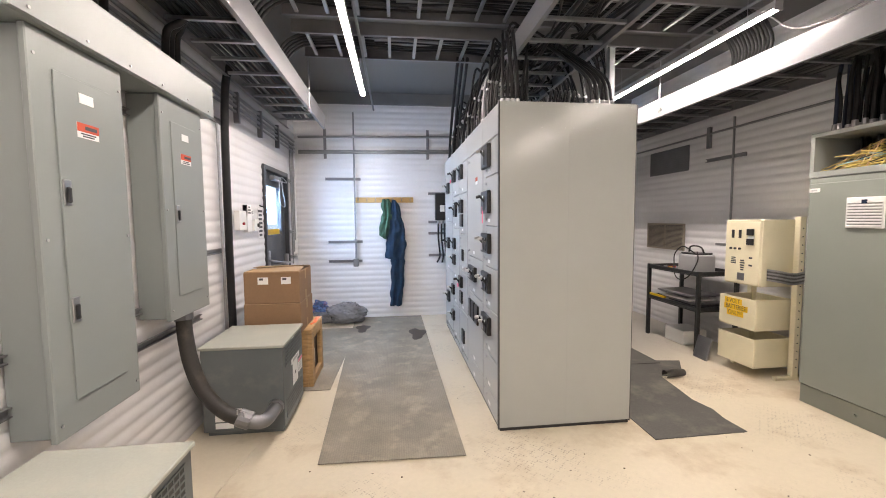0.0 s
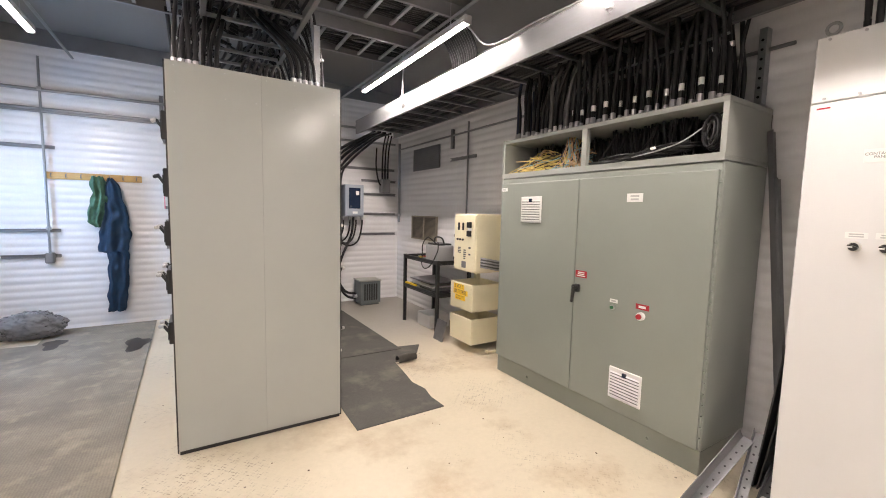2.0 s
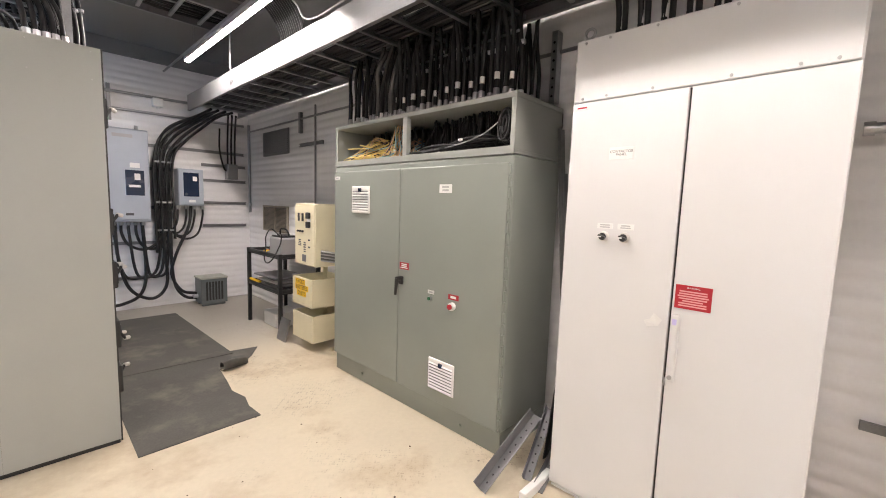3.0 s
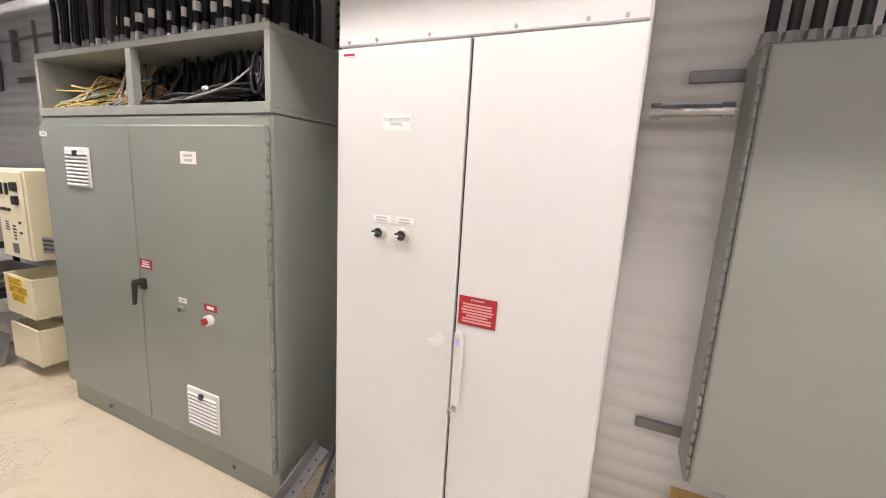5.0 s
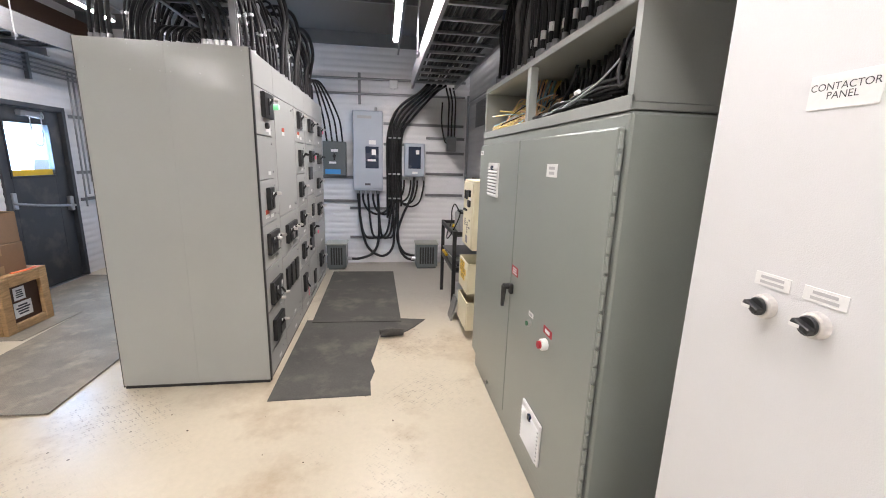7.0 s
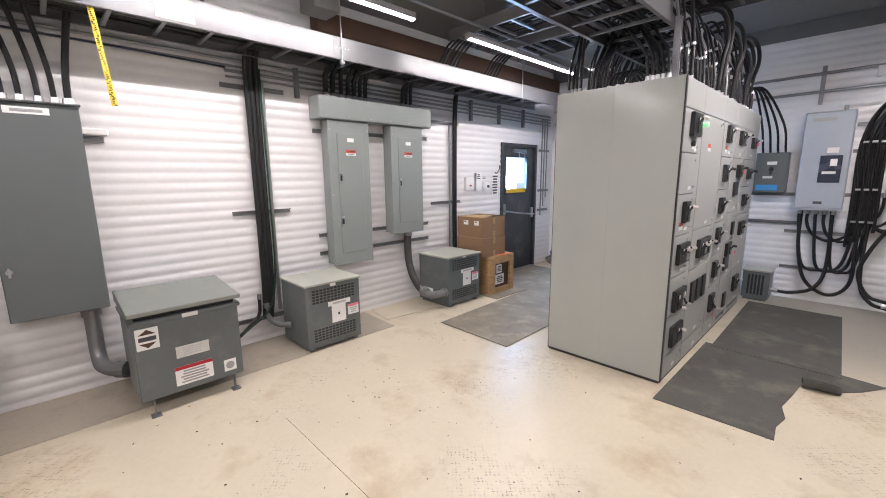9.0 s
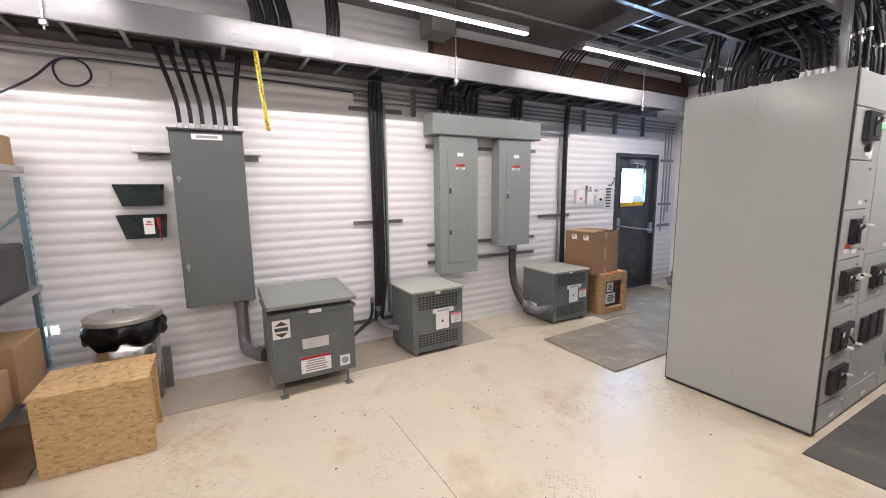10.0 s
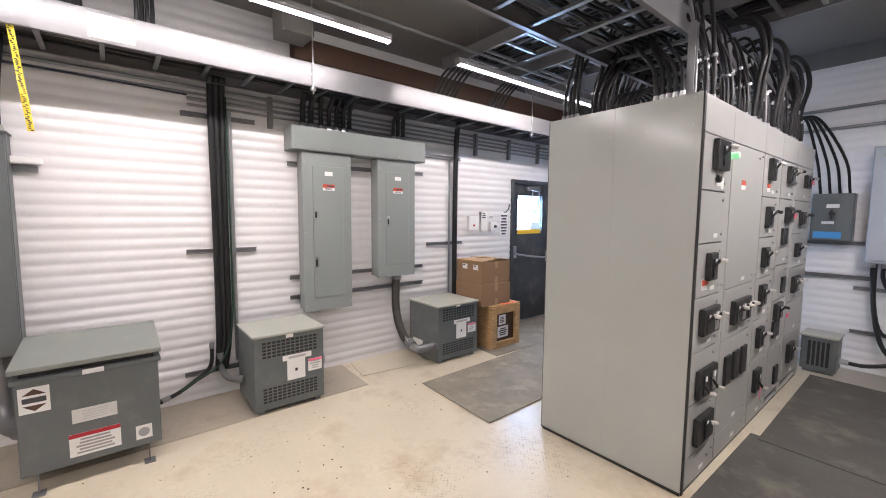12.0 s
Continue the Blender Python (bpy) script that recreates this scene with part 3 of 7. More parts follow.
for x, y in ((-0.43, 2.04), (3.34, 1.95), (-0.43, -0.9), (3.34, 4.6), (-0.43, 4.9)):
    h = thing("tray_hanger", (x, y, 2.7), "threaded steel rod holding up the cable tray", "hanger", "tray hangers")
    sgn = 1 if x < 1 else -1
    part("threaded_rod", rod((x + sgn * 0.03, y, 2.62), (x + sgn * 0.03, y, ZC), 0.006, 6), M_FIT, h)
    part("clip", box(x + sgn * 0.012, x + sgn * 0.045, y - 0.02, y + 0.02, 2.645, 2.675, 0.004), M_FIT, h)


def cables_in(name, ax, lo, hi, a0, a1, z, n, label, material=M_CABLE, rr=(0.008, 0.014), wob=0.03):
    t = thing(name, ((lo + hi) / 2, (a0 + a1) / 2, z) if ax == "y" else ((a0 + a1) / 2, (lo + hi) / 2, z), label, "cable", "cables in the trays")
    for i in range(n):
        c = lo + (hi - lo) * (i + 0.5) / n
        r = random.uniform(*rr)
        pts = []
        k = 9
        for j in range(k):
            a = a0 + (a1 - a0) * j / (k - 1)
            cc = min(hi, max(lo, c + random.uniform(-wob, wob)))
            zz = z + r + random.uniform(0, 0.035)
            pts.append((cc, a, zz) if ax == "y" else (a, cc, zz))
        part("cable", tube(pts, r, 6, 3), material if random.random() > 0.15 else M_CABLE2, t)


cables_in("cable_bundle", "y", -0.86, -0.47, -1.8, 5.7, 2.726, 16, "black power cables lying in the wall tray")
cables_in("cable_bundle", "y", 3.40, 3.92, -1.5, 6.0, 2.636, 24, "black power cables lying in the tray above the cabinet", rr=(0.011, 0.017))
cables_in("cable_bundle", "y", 3.40, 3.92, 0.5, 5.6, 2.675, 22, "black power cables heaped in the tray above the cabinet", wob=0.08)
cables_in("cable_bundle", "y", 1.42, 1.92, 1.5, 6.0, 2.746, 13, "black power cables lying in the tray above the motor control centre", wob=0.07)
cables_in("cable_bundle", "x", 3.47, 3.87, -0.3, 3.3, 3.166, 9, "black cables lying in the crossing tray")
cables_in("cable_bundle", "x", 4.26, 4.70, -0.3, 3.3, 3.166, 9, "black cables lying in the crossing tray")
cables_in("cable_bundle", "x", 3.47, 3.87, 1.6, 3.3, 3.19, 10, "black cables heaped in the crossing tray", wob=0.06)
cables_in("cable_bundle", "x", 4.26, 4.70, 1.6, 3.3, 3.19, 10, "black cables heaped in the crossing tray", wob=0.06)

# ---- floor mats ----
tagged(part("floor_mat", sheet([(-0.035, 2.91), (0.885, 2.885), (0.86, 4.8), (0.845, 6.68), (-0.16, 6.69), (-0.10, 4.8)], 0.006, 0.013), M_MAT), "long dusty ribbed rubber mat beside the motor control centre", "floor mat", "rubber floor mats")
tagged(part("floor_mat", sheet([(-0.96, 4.06), (-0.135, 4.04), (-0.105, 5.0), (-0.06, 6.1), (-0.96, 6.15)], 0.0, 0.006), M_MAT), "grey ribbed rubber mat in front of the door", "floor mat", "rubber floor mats")
tagged(part("floor_mat", sheet([(2.26, 4.26), (3.15, 4.235), (3.11, 6.15), (2.25, 6.17)], 0.006, 0.012), M_MAT2), "dark rubber mat lying flat behind the torn mat", "floor mat", "rubber floor mats")
rmat = thing("floor_mat", (2.6, 3.6, 0), "dark torn rubber mat with a rolled-up corner", "floor mat", "rubber floor mats")
part("sheet", sheet([(2.19, 2.905), (2.885, 2.915), (2.875, 3.10), (2.905, 3.25), (2.87, 3.42), (2.90, 3.62), (2.92, 3.78), (2.935, 3.92), (3.14, 3.94), (3.27, 4.08), (3.40, 4.28), (3.16, 4.32), (2.2, 4.33)], 0.0, 0.006), M_MAT2, rmat)
bm = bmesh.new()
prev = None
a, b = Vector((2.935, 3.90, 0)), Vector((3.15, 3.93, 0))
side = Vector((0.14, -0.99, 0))
for i in range(21):
    th = math.pi * 1.7 * i / 20
    row = []
    for q, w in ((a, 1.0), (a.lerp(b, 0.5), 1.1), (b, 0.85)):
        rr = (0.040 - 0.008 * i / 20) * w
        row.append(bm.verts.new(q + side * (0.03 + math.sin(th) * rr) + Vector((0, 0, 0.006 + 0.040 * w - math.cos(th) * rr))))
    if prev:
        for k in (0, 1):
            bm.faces.new((prev[k], prev[k + 1], row[k + 1], row[k])).smooth = True
    prev = row
bmesh.ops.solidify(bm, geom=bm.faces[:], thickness=0.005)
bmesh.ops.recalc_face_normals(bm, faces=bm.faces)
part("rolled_edge", bm, M_MAT2, rmat)
for x, y, rx, ry in ((0.73, 5.68, 0.10, 0.25), (0.0, 6.03, 0.085, 0.19)):
    pts = []
    for k in range(22):
        an = 2 * math.pi * k / 22
        w = 1 + 0.22 * math.sin(3 * an + x) + 0.12 * math.sin(5 * an)
        pts.append((x + rx * w * math.cos(an), y + ry * w * math.sin(an)))
    tagged(part("stain", sheet(pts, 0.0131, 0.0136), mat("dried_stain", (0.042, 0.032, 0.025), 0.6, 0, 0.45, 9)), "dark brown dried stain on the rubber mat", "stain", "stains on the mat")

own = box(-0.72, -0.66, 2.85, 2.875, 0.0, 0.004, 0.001)
bmesh.ops.rotate(own, verts=own.verts, cent=(-0.69, 2.86, 0), matrix=Matrix.Rotation(0.7, 3, "Z"))
tagged(part("plastic_scrap", own, M_WHITE), "small white plastic scrap on the floor by the wall", "scrap")

# ---- motor control centre ----
MX0, MX1, MY0, MZ = 1.165, 2.157, 3.155, 2.29
COLS = [3.155, 3.66, 4.36, 4.87, 5.38, 6.10]
MY1 = COLS[-1]
mcc = thing("motor_control_centre", ((MX0 + MX1) / 2, (MY0 + MY1) / 2, 0), "grey back-to-back motor control centre with black switch handles", "switchgear")
part("body", box(MX0 + 0.03, MX1 - 0.03, MY0 + 0.022, MY1, 0.03, MZ - 0.004, 0.003), M_MCC, mcc)
part("base_channel", box(MX0 + 0.012, MX1 - 0.012, MY0 + 0.006, MY1 - 0.02, 0.0, 0.029), M_BLACK, mcc, "black base channel")
mx = (MX0 + MX1) / 2
for x0, x1 in ((MX0 + 0.008, mx - 0.0003), (mx + 0.0003, MX1 - 0.008)):
    part("side_panel", box(x0, x1, MY0, MY0 + 0.02, 0.025, MZ), M_MCC, mcc)
for x in (MX0, MX1 - 0.008):
    part("edge_gasket", box(x, x + 0.008, MY0 + 0.004, MY0 + 0.028, 0.012, MZ - 0.002), M_BLACK, mcc)
for x in (MX0 + 0.05, MX0 + 0.30, mx - 0.03, mx + 0.03, MX1 - 0.30, MX1 - 0.05):
    for z in (2.12, 2.265):
        part("panel_screw", rod((x, MY0, z), (x, MY0 - 0.003, z), 0.0035, 8), M_FIT, mcc)


def operator(face, s, y, z, w, h, n, down, mcc_part, tag=None):
    """A black switch housing with one or more levers."""
    op = part("switch_operator", box(face, face + s * 0.03, y - w / 2, y + w / 2, z - h / 2, z + h / 2, 0.005), M_BLACK, mcc_part)
    for i in range(n):
        yy = y - w / 2 + w * (i + 0.5) / n
        part("switch_slot", box(face + s * 0.03, face + s * 0.037, yy - 0.026, yy + 0.026, z - h * 0.38, z + h * 0.3, 0.004), M_GRAYP if i % 2 else M_BLACK, op)
        zt = z - h * 0.28 if down else z + h * 0.26
        lv_ = part("lever", rod((face + s * 0.03, yy - 0.02, z), (face + s * 0.058, yy, zt), 0.009, 8), M_BLACK, op, "black switch lever")
        part("lever_tip", rod((face + s * 0.055, yy - 0.004, zt + 0.002), (face + s * 0.082, yy + 0.024, zt - 0.006), 0.0125, 10, bevel=0.003), M_TIP if (i + int(z * 10)) % 4 else M_BLACK, op, "pale lever tip")
        part("rating_label", box(face + s * 0.0372, face + s * 0.038, yy - 0.012, yy + 0.016, z + h * 0.10, z + h * 0.28), M_LABEL, op)
    if tag:
        part("lock_tag", box(face + s * 0.03, face + s * 0.034, y + 0.03, y + 0.055, z - 0.16, z - 0.03, 0.001), tag, op, "pink lockout tag")


# (column, bottom, top, operators (offset, z, width, height, levers, down), extras)
EAST = [
    (0, 1.77, 2.08, [(0.05, 1.975, 0.21, 0.17, 1, False)], "green"), (0, 1.47, 1.77, [], ""), (0, 1.16, 1.47, [(0.0, 1.335, 0.12, 0.16, 1, False)], "orange"),
    (0, 0.84, 1.16, [(0.02, 1.015, 0.26, 0.16, 2, False)], ""), (0, 0.53, 0.84, [(0.03, 0.645, 0.28, 0.17, 2, True)], ""), (0, 0.21, 0.53, [(0.03, 0.355, 0.26, 0.17, 1, False)], ""), (0, 0.04, 0.21, [], ""),
    (1, 1.16, 2.08, [], "red"), (1, 0.82, 1.16, [(0.03, 0.99, 0.36, 0.16, 3, False)], ""), (1, 0.19, 0.82, [(-0.16, 0.61, 0.13, 0.20, 0, False), (0.01, 0.61, 0.13, 0.20, 0, False), (0.18, 0.61, 0.13, 0.20, 0, False)], ""), (1, 0.04, 0.19, [], ""),
    (2, 1.77, 2.08, [(-0.03, 1.975, 0.13, 0.16, 1, False)], "orange"), (2, 1.47, 1.77, [(-0.03, 1.62, 0.13, 0.16, 1, False)], ""), (2, 1.16, 1.47, [(-0.06, 1.32, 0.13, 0.15, 1, False)], ""), (2, 0.84, 1.16, [(-0.06, 1.03, 0.13, 0.16, 1, False)], ""), (2, 0.53, 0.84, [(-0.05, 0.70, 0.13, 0.16, 1, False)], ""), (2, 0.19, 0.53, [(-0.05, 0.36, 0.14, 0.18, 1, True)], "tag"), (2, 0.04, 0.19, [], ""),
    (3, 1.77, 2.08, [(0.08, 1.97, 0.24, 0.14, 2, False)], ""), (3, 1.22, 1.77, [(0.08, 1.64, 0.2, 0.13, 1, False), (0.0, 1.46, 0.2, 0.14, 0, False)], "pink"), (3, 0.92, 1.22, [(0.08, 1.04, 0.12, 0.14, 0, False)], ""), (3, 0.53, 0.92, [(-0.05, 0.83, 0.2, 0.14, 1, False), (-0.07, 0.68, 0.22, 0.14, 0, False)], "pink"), (3, 0.10, 0.53, [(0.05, 0.25, 0.14, 0.16, 0, False)], ""),
    (4, 1.77, 2.08, [(0.1, 1.95, 0.2, 0.12, 1, False)], "pink"), (4, 1.47, 1.77, [(0.0, 1.61, 0.18, 0.12, 1, False)], ""), (4, 1.16, 1.47, [(-0.1, 1.32, 0.16, 0.13, 1, False)], ""), (4, 0.84, 1.16, [(-0.08, 1.0, 0.24, 0.15, 2, False)], ""), (4, 0.53, 0.84, [], ""), (4, 0.10, 0.53, [(-0.08, 0.35, 0.22, 0.18, 1, False)], ""),
]
WEST = [
    (0, 1.82, 2.08, [(0.12, 1.97, 0.22, 0.17, 1, False)], ""), (0, 1.45, 1.82, [(0.12, 1.63, 0.22, 0.17, 1, False)], "tag"), (0, 1.14, 1.45, [(0.12, 1.32, 0.24, 0.15, 2, False)], ""), (0, 0.82, 1.14, [(0.12, 1.02, 0.24, 0.15, 2, False)], ""),
    (0, 0.47, 0.82, [(0.12, 0.695, 0.24, 0.14, 2, False)], ""), (0, 0.19, 0.47, [], ""), (0, 0.04, 0.19, [], ""),
    (1, 1.16, 2.08, [], "red"), (1, 0.82, 1.16, [(0.08, 1.015, 0.28, 0.13, 2, False)], ""), (1, 0.19, 0.82, [(-0.08, 0.67, 0.14, 0.17, 0, False), (0.08, 0.67, 0.14, 0.17, 0, False), (0.22, 0.67, 0.12, 0.17, 0, False)], ""), (1, 0.04, 0.19, [], ""),
    (2, 1.77, 2.08, [(0.1, 1.99, 0.16, 0.15, 1, False)], ""), (2, 1.35, 1.77, [(0.1, 1.635, 0.16, 0.14, 1, False), (0.1, 1.49, 0.16, 0.13, 0, False)], ""), (2, 0.95, 1.35, [(0.05, 1.13, 0.1, 0.12, 0, False)], ""), (2, 0.53, 0.95, [(0.15, 0.835, 0.16, 0.12, 1, False), (0.15, 0.67, 0.16, 0.13, 0, False)], "pink"), (2, 0.10, 0.53, [(0.02, 0.275, 0.14, 0.14, 0, False)], ""),
    (3, 1.77, 2.08, [(0.1, 2.0, 0.18, 0.14, 1, False)], "pink"), (3, 1.40, 1.77, [(0.0, 1.6, 0.15, 0.14, 1, False)], ""), (3, 1.10, 1.40, [(0.1, 1.22, 0.14, 0.13, 1, False)], ""), (3, 0.8, 1.10, [(0.12, 1.03, 0.15, 0.12, 1, False)], ""), (3, 0.5, 0.8, [(0.2, 0.66, 0.14, 0.12, 1, False)], ""), (3, 0.10, 0.5, [(0.2, 0.345, 0.14, 0.12, 1, False)], ""),
    (4, 1.47, 2.08, [(0.0, 1.9, 0.15, 0.14, 1, False)], ""), (4, 0.84, 1.47, [(0.0, 1.2, 0.15, 0.14, 1, False)], ""), (4, 0.10, 0.84, [(0.0, 0.5, 0.15, 0.14, 1, False)], ""),
]
for rows, s, face0 in ((EAST, 1, MX1 - 0.03), (WEST, -1, MX0 + 0.03)):
    face = face0 + s * 0.03
    for k in range(5):
        part("wireway_cover", box(face0, face, COLS[k] + 0.03 * (k == 0) + 0.001, COLS[k + 1] - 0.001, 2.083, MZ - 0.006, 0.002), M_MCCF, mcc)
        part("bottom_cover", box(face0, face - s * 0.004, COLS[k] + 0.03 * (k == 0) + 0.001, COLS[k + 1] - 0.001, 0.03, 0.037), M_MCCF, mcc)
        # narrow vertical cover of the wireway beside the units
        wy = COLS[k + 1] - 0.10
        part("vertical_cover", box(face0, face - s * 0.003, wy + 0.001, COLS[k + 1] - 0.001, 0.04, 2.081, 0.002), M_MCCF, mcc)
        for z in (0.14, 1.2, 2.05):
            part("cover_screw", rod((face - s * 0.003, wy + 0.05, z), (face + s * 0.006, wy + 0.05, z), 0.007, 8), M_FIT, mcc)
    for col, z0, z1, ops, extra in rows:
        y0, y1 = COLS[col] + (0.03 if col == 0 else 0.001), COLS[col + 1] - 0.101
        d = part("unit_door", box(face0, face, y0 + 0.002, y1 - 0.002, z0 + 0.003, z1 - 0.003, 0.003), M_MCCF, mcc)
        yc = (y0 + y1) / 2
        for zz in ((z0 + 0.05, z1 - 0.05) if z1 - z0 > 0.25 else ((z0 + z1) / 2,)):
            part("door_latch", rod((face, y1 - 0.03, zz), (face + s * 0.008, y1 - 0.03, zz), 0.008, 8), M_FIT, d)
        part("name_plate", box(face, face + s * 0.002, yc + 0.03, yc + 0.10, z0 + 0.03, z0 + 0.055, 0.0005), M_LABEL, d)
        for off, z, w, h, n, down in ops:
            if n == 0:
                op = part("breaker_window", box(face, face + s * 0.018, yc + off - w / 2 + 0.01, yc + off + w / 2 - 0.01, z - h / 2, z + h / 2, 0.004), M_BLACK, d)
            else:
                operator(face, s, yc + off, z, w, h, n, down, d, M_PINK if extra == "tag" else None)
        if extra == "green":
            part("pilot_light", rod((face, yc + 0.20, 1.985), (face + s * 0.06, yc + 0.20, 1.985), 0.02, 14, bevel=0.005), M_GREEN, d, "lit green pilot light")
            part("knob", rod((face, yc + 0.03, 1.84), (face + s * 0.025, yc + 0.03, 1.84), 0.022, 14, bevel=0.005), M_BLACK, d)
            part("notice", box(face, face + s * 0.002, yc + 0.10, yc + 0.15, 1.785, 1.85), M_LABEL, d)
        if extra in ("orange", "red"):
            zz = z0 + 0.04 if extra == "orange" else 1.8
            lb = part("warning_label", box(face, face + s * 0.0012, yc - 0.10, yc - 0.01, zz, zz + 0.06), M_LABEL, d)
            part("label_band", box(face + s * 0.0012, face + s * 0.002, yc - 0.10, yc - 0.01, zz + 0.028, zz + 0.06), M_ORANGE, lb, "orange warning band")
        if extra == "pink":
            part("lock_tag", box(face + s * 0.05, face + s * 0.06, yc + 0.05, yc + 0.11, z1 - 0.16, z1 - 0.12, 0.004), M_PINK, d, "pink lockout tag")

# cables rising from the motor control centre into the tray
def riser(x, y, top, r=0.011, lean=None, z0=None, material=None, parent=None):
    z0 = MZ if z0 is None else z0
    lx, ly = lean or (0, 0)
    part("cable", tube([(x, y, z0), (x + lx * 0.1, y + ly * 0.1, z0 + 0.2), (x + lx * 0.55, y + ly * 0.5, (z0 + top) / 2 + 0.1), (x + lx, y + ly, top)], r, 7, 5), material or M_CABLE, parent)
    part("gland", rod((x, y, z0 - 0.004), (x, y, z0 + 0.045), r * 1.7, 8, r * 1.35), M_FIT, parent)


for cx, cy, nx, ny, lean, lab in ((1.94, 3.24, 5, 1, (-0.30, 0.28), "bent black cables entering the cabinet top"), (1.27, 3.26, 4, 1, (0.02, 0.12), "black cables entering the cabinet top"), (1.40, 3.40, 3, 2, (0.05, 0.2), "black cables entering the cabinet top")):
    t = thing("cable_bundle", (cx, cy, MZ), lab, "cable", "cables above the motor control centre")
    for i in range(nx):
        for j in range(ny):
            riser(cx + (i - (nx - 1) / 2) * 0.036, cy + j * 0.06, 2.8 + 0.05 * random.random(), random.uniform(0.011, 0.014), (lean[0] + random.uniform(-0.06, 0.06), lean[1] + random.uniform(-0.05, 0.05)), parent=t)
t = thing("cable_bundle", (1.64, 3.4, MZ), "short looped whips on the cabinet top", "cable", "cables above the motor control centre")
for k in range(6):
    x = 1.56 + 0.035 * k
    part("cable", tube([(x, 3.28 + 0.02 * (k % 2), MZ), (x + 0.01, 3.28, MZ + 0.07), (x + 0.04, 3.34, MZ + 0.13), (x + 0.09, 3.48, MZ + 0.13), (x + 0.12, 3.62, MZ + 0.04)], 0.010, 7, 5), M_CABLE, t)
    part("gland", rod((x, 3.28 + 0.02 * (k % 2), MZ - 0.003), (x, 3.28 + 0.02 * (k % 2), MZ + 0.03), 0.017, 8), M_FIT, t)
for side_x, ys in ((2.06, (3.40, 3.52, 3.83, 4.02, 4.22, 4.55, 4.72, 5.05, 5.25, 5.6, 5.8)), (1.25, (3.62, 3.80, 3.95, 4.2, 4.5, 4.65, 5.0, 5.3, 5.7))):
    for y in ys:
        t = thing("cable_bundle", (side_x, y, MZ), "bundle of black armoured cables with zinc glands", "cable", "cables above the motor control centre")
        inward = -1 if side_x > mx else 1
        zc = MZ + 0.20 + 0.10 * random.random()
        for k in range(6):
            xx = side_x + random.uniform(-0.045, 0.045)
            yy = y + (k - 2.5) * 0.021
            r = random.uniform(0.008, 0.013)
            lx, ly = inward * random.uniform(0.10, 0.42), random.uniform(-0.06, 0.12)
            top = 2.80 + random.uniform(0.0, 0.24)
            part("cable", tube([(xx, yy, MZ), (xx, yy, MZ + 0.16), (xx + lx * 0.12, yy + ly * 0.2, MZ + 0.36), (xx + lx * 0.5, yy + ly * 0.6, top - 0.03), (xx + lx, yy + ly, top - 0.06)], r, 7, 5), M_CABLE if random.random() > 0.06 else M_COND, t)
            part("gland", rod((xx, yy, MZ - 0.004), (xx, yy, MZ + 0.04), r * 1.6, 8, r * 1.3), M_FIT, t)
            part("clamp_ring", rod((xx, yy, zc + 0.01 * k), (xx + lx * 0.01, yy, zc + 0.01 * k + 0.016), r * 1.35, 8), M_FIT, t)
t = thing("cable_bundle", (2.05, 5.2, MZ), "thick black cables arching up from the cabinet edge", "cable", "cables above the motor control centre")
for k, (y, top) in enumerate(((4.30, 3.05), (4.42, 3.12), (4.85, 3.0), (4.95, 3.1), (5.40, 2.95), (5.50, 3.05))):
    part("cable", tube([(2.08, y, MZ), (2.10, y, MZ + 0.3), (2.12, y + 0.02, top - 0.25), (2.05, y + 0.02, top - 0.05), (1.85, y + 0.05, top), (1.66, y + 0.1, top - 0.12)], 0.018, 8, 6), M_CABLE, t)
    part("gland", rod((2.08, y, MZ - 0.004), (2.08, y, MZ + 0.05), 0.028, 10), M_FIT, t)
part("cable", tube([(2.08, 5.62, MZ), (2.10, 5.66, MZ + 0.3), (2.12, 5.80, MZ + 0.55), (2.10, 5.74, MZ + 0.72), (2.06, 5.52, MZ + 0.76), (2.0, 5.3, MZ + 0.68), (1.9, 5.2, MZ + 0.55)], 0.02, 8, 6), M_CABLE, t)
st = thing("strut_post", (2.03, 3.30, MZ), "upright galvanised strut on the cabinet top", "strut")
bm = box(2.01, 2.014, 3.28, 3.32, MZ, 2.72)
box(2.014, 2.05, 3.28, 3.284, MZ, 2.72, bm=bm)
box(2.014, 2.05, 3.316, 3.32, MZ, 2.72, bm=bm)
part("channel", bm, M_GALV, st)
part("foot", box(1.98, 2.08, 3.27, 3.33, MZ, MZ + 0.006), M_GALV, st)
t = thing("cable_bundle", (1.2, 5.85, MZ), "thick black cables dropping from the crossing tray", "cable", "cables above the motor control centre")
for k in range(3):
    riser(1.20 + 0.05 * k, 5.88, 3.17, 0.017, (-0.06, -1.15), parent=t)
# cables that arch from the cabinet end to the wall
t = thing("cable_bundle", (2.2, 6.3, 2.0), "black cables arching down to the grey disconnect switch", "cable", "cables above the motor control centre")
for k in range(4):
    part("cable", tube([(2.03, 5.75 + 0.03 * k, MZ + 0.25), (2.08 + 0.03 * k, 6.05, MZ + 0.28), (2.13 + 0.07 * k, 6.42, 2.20), (2.15 + 0.075 * k, 6.60, 1.87)], 0.013, 7), M_CABLE, t)

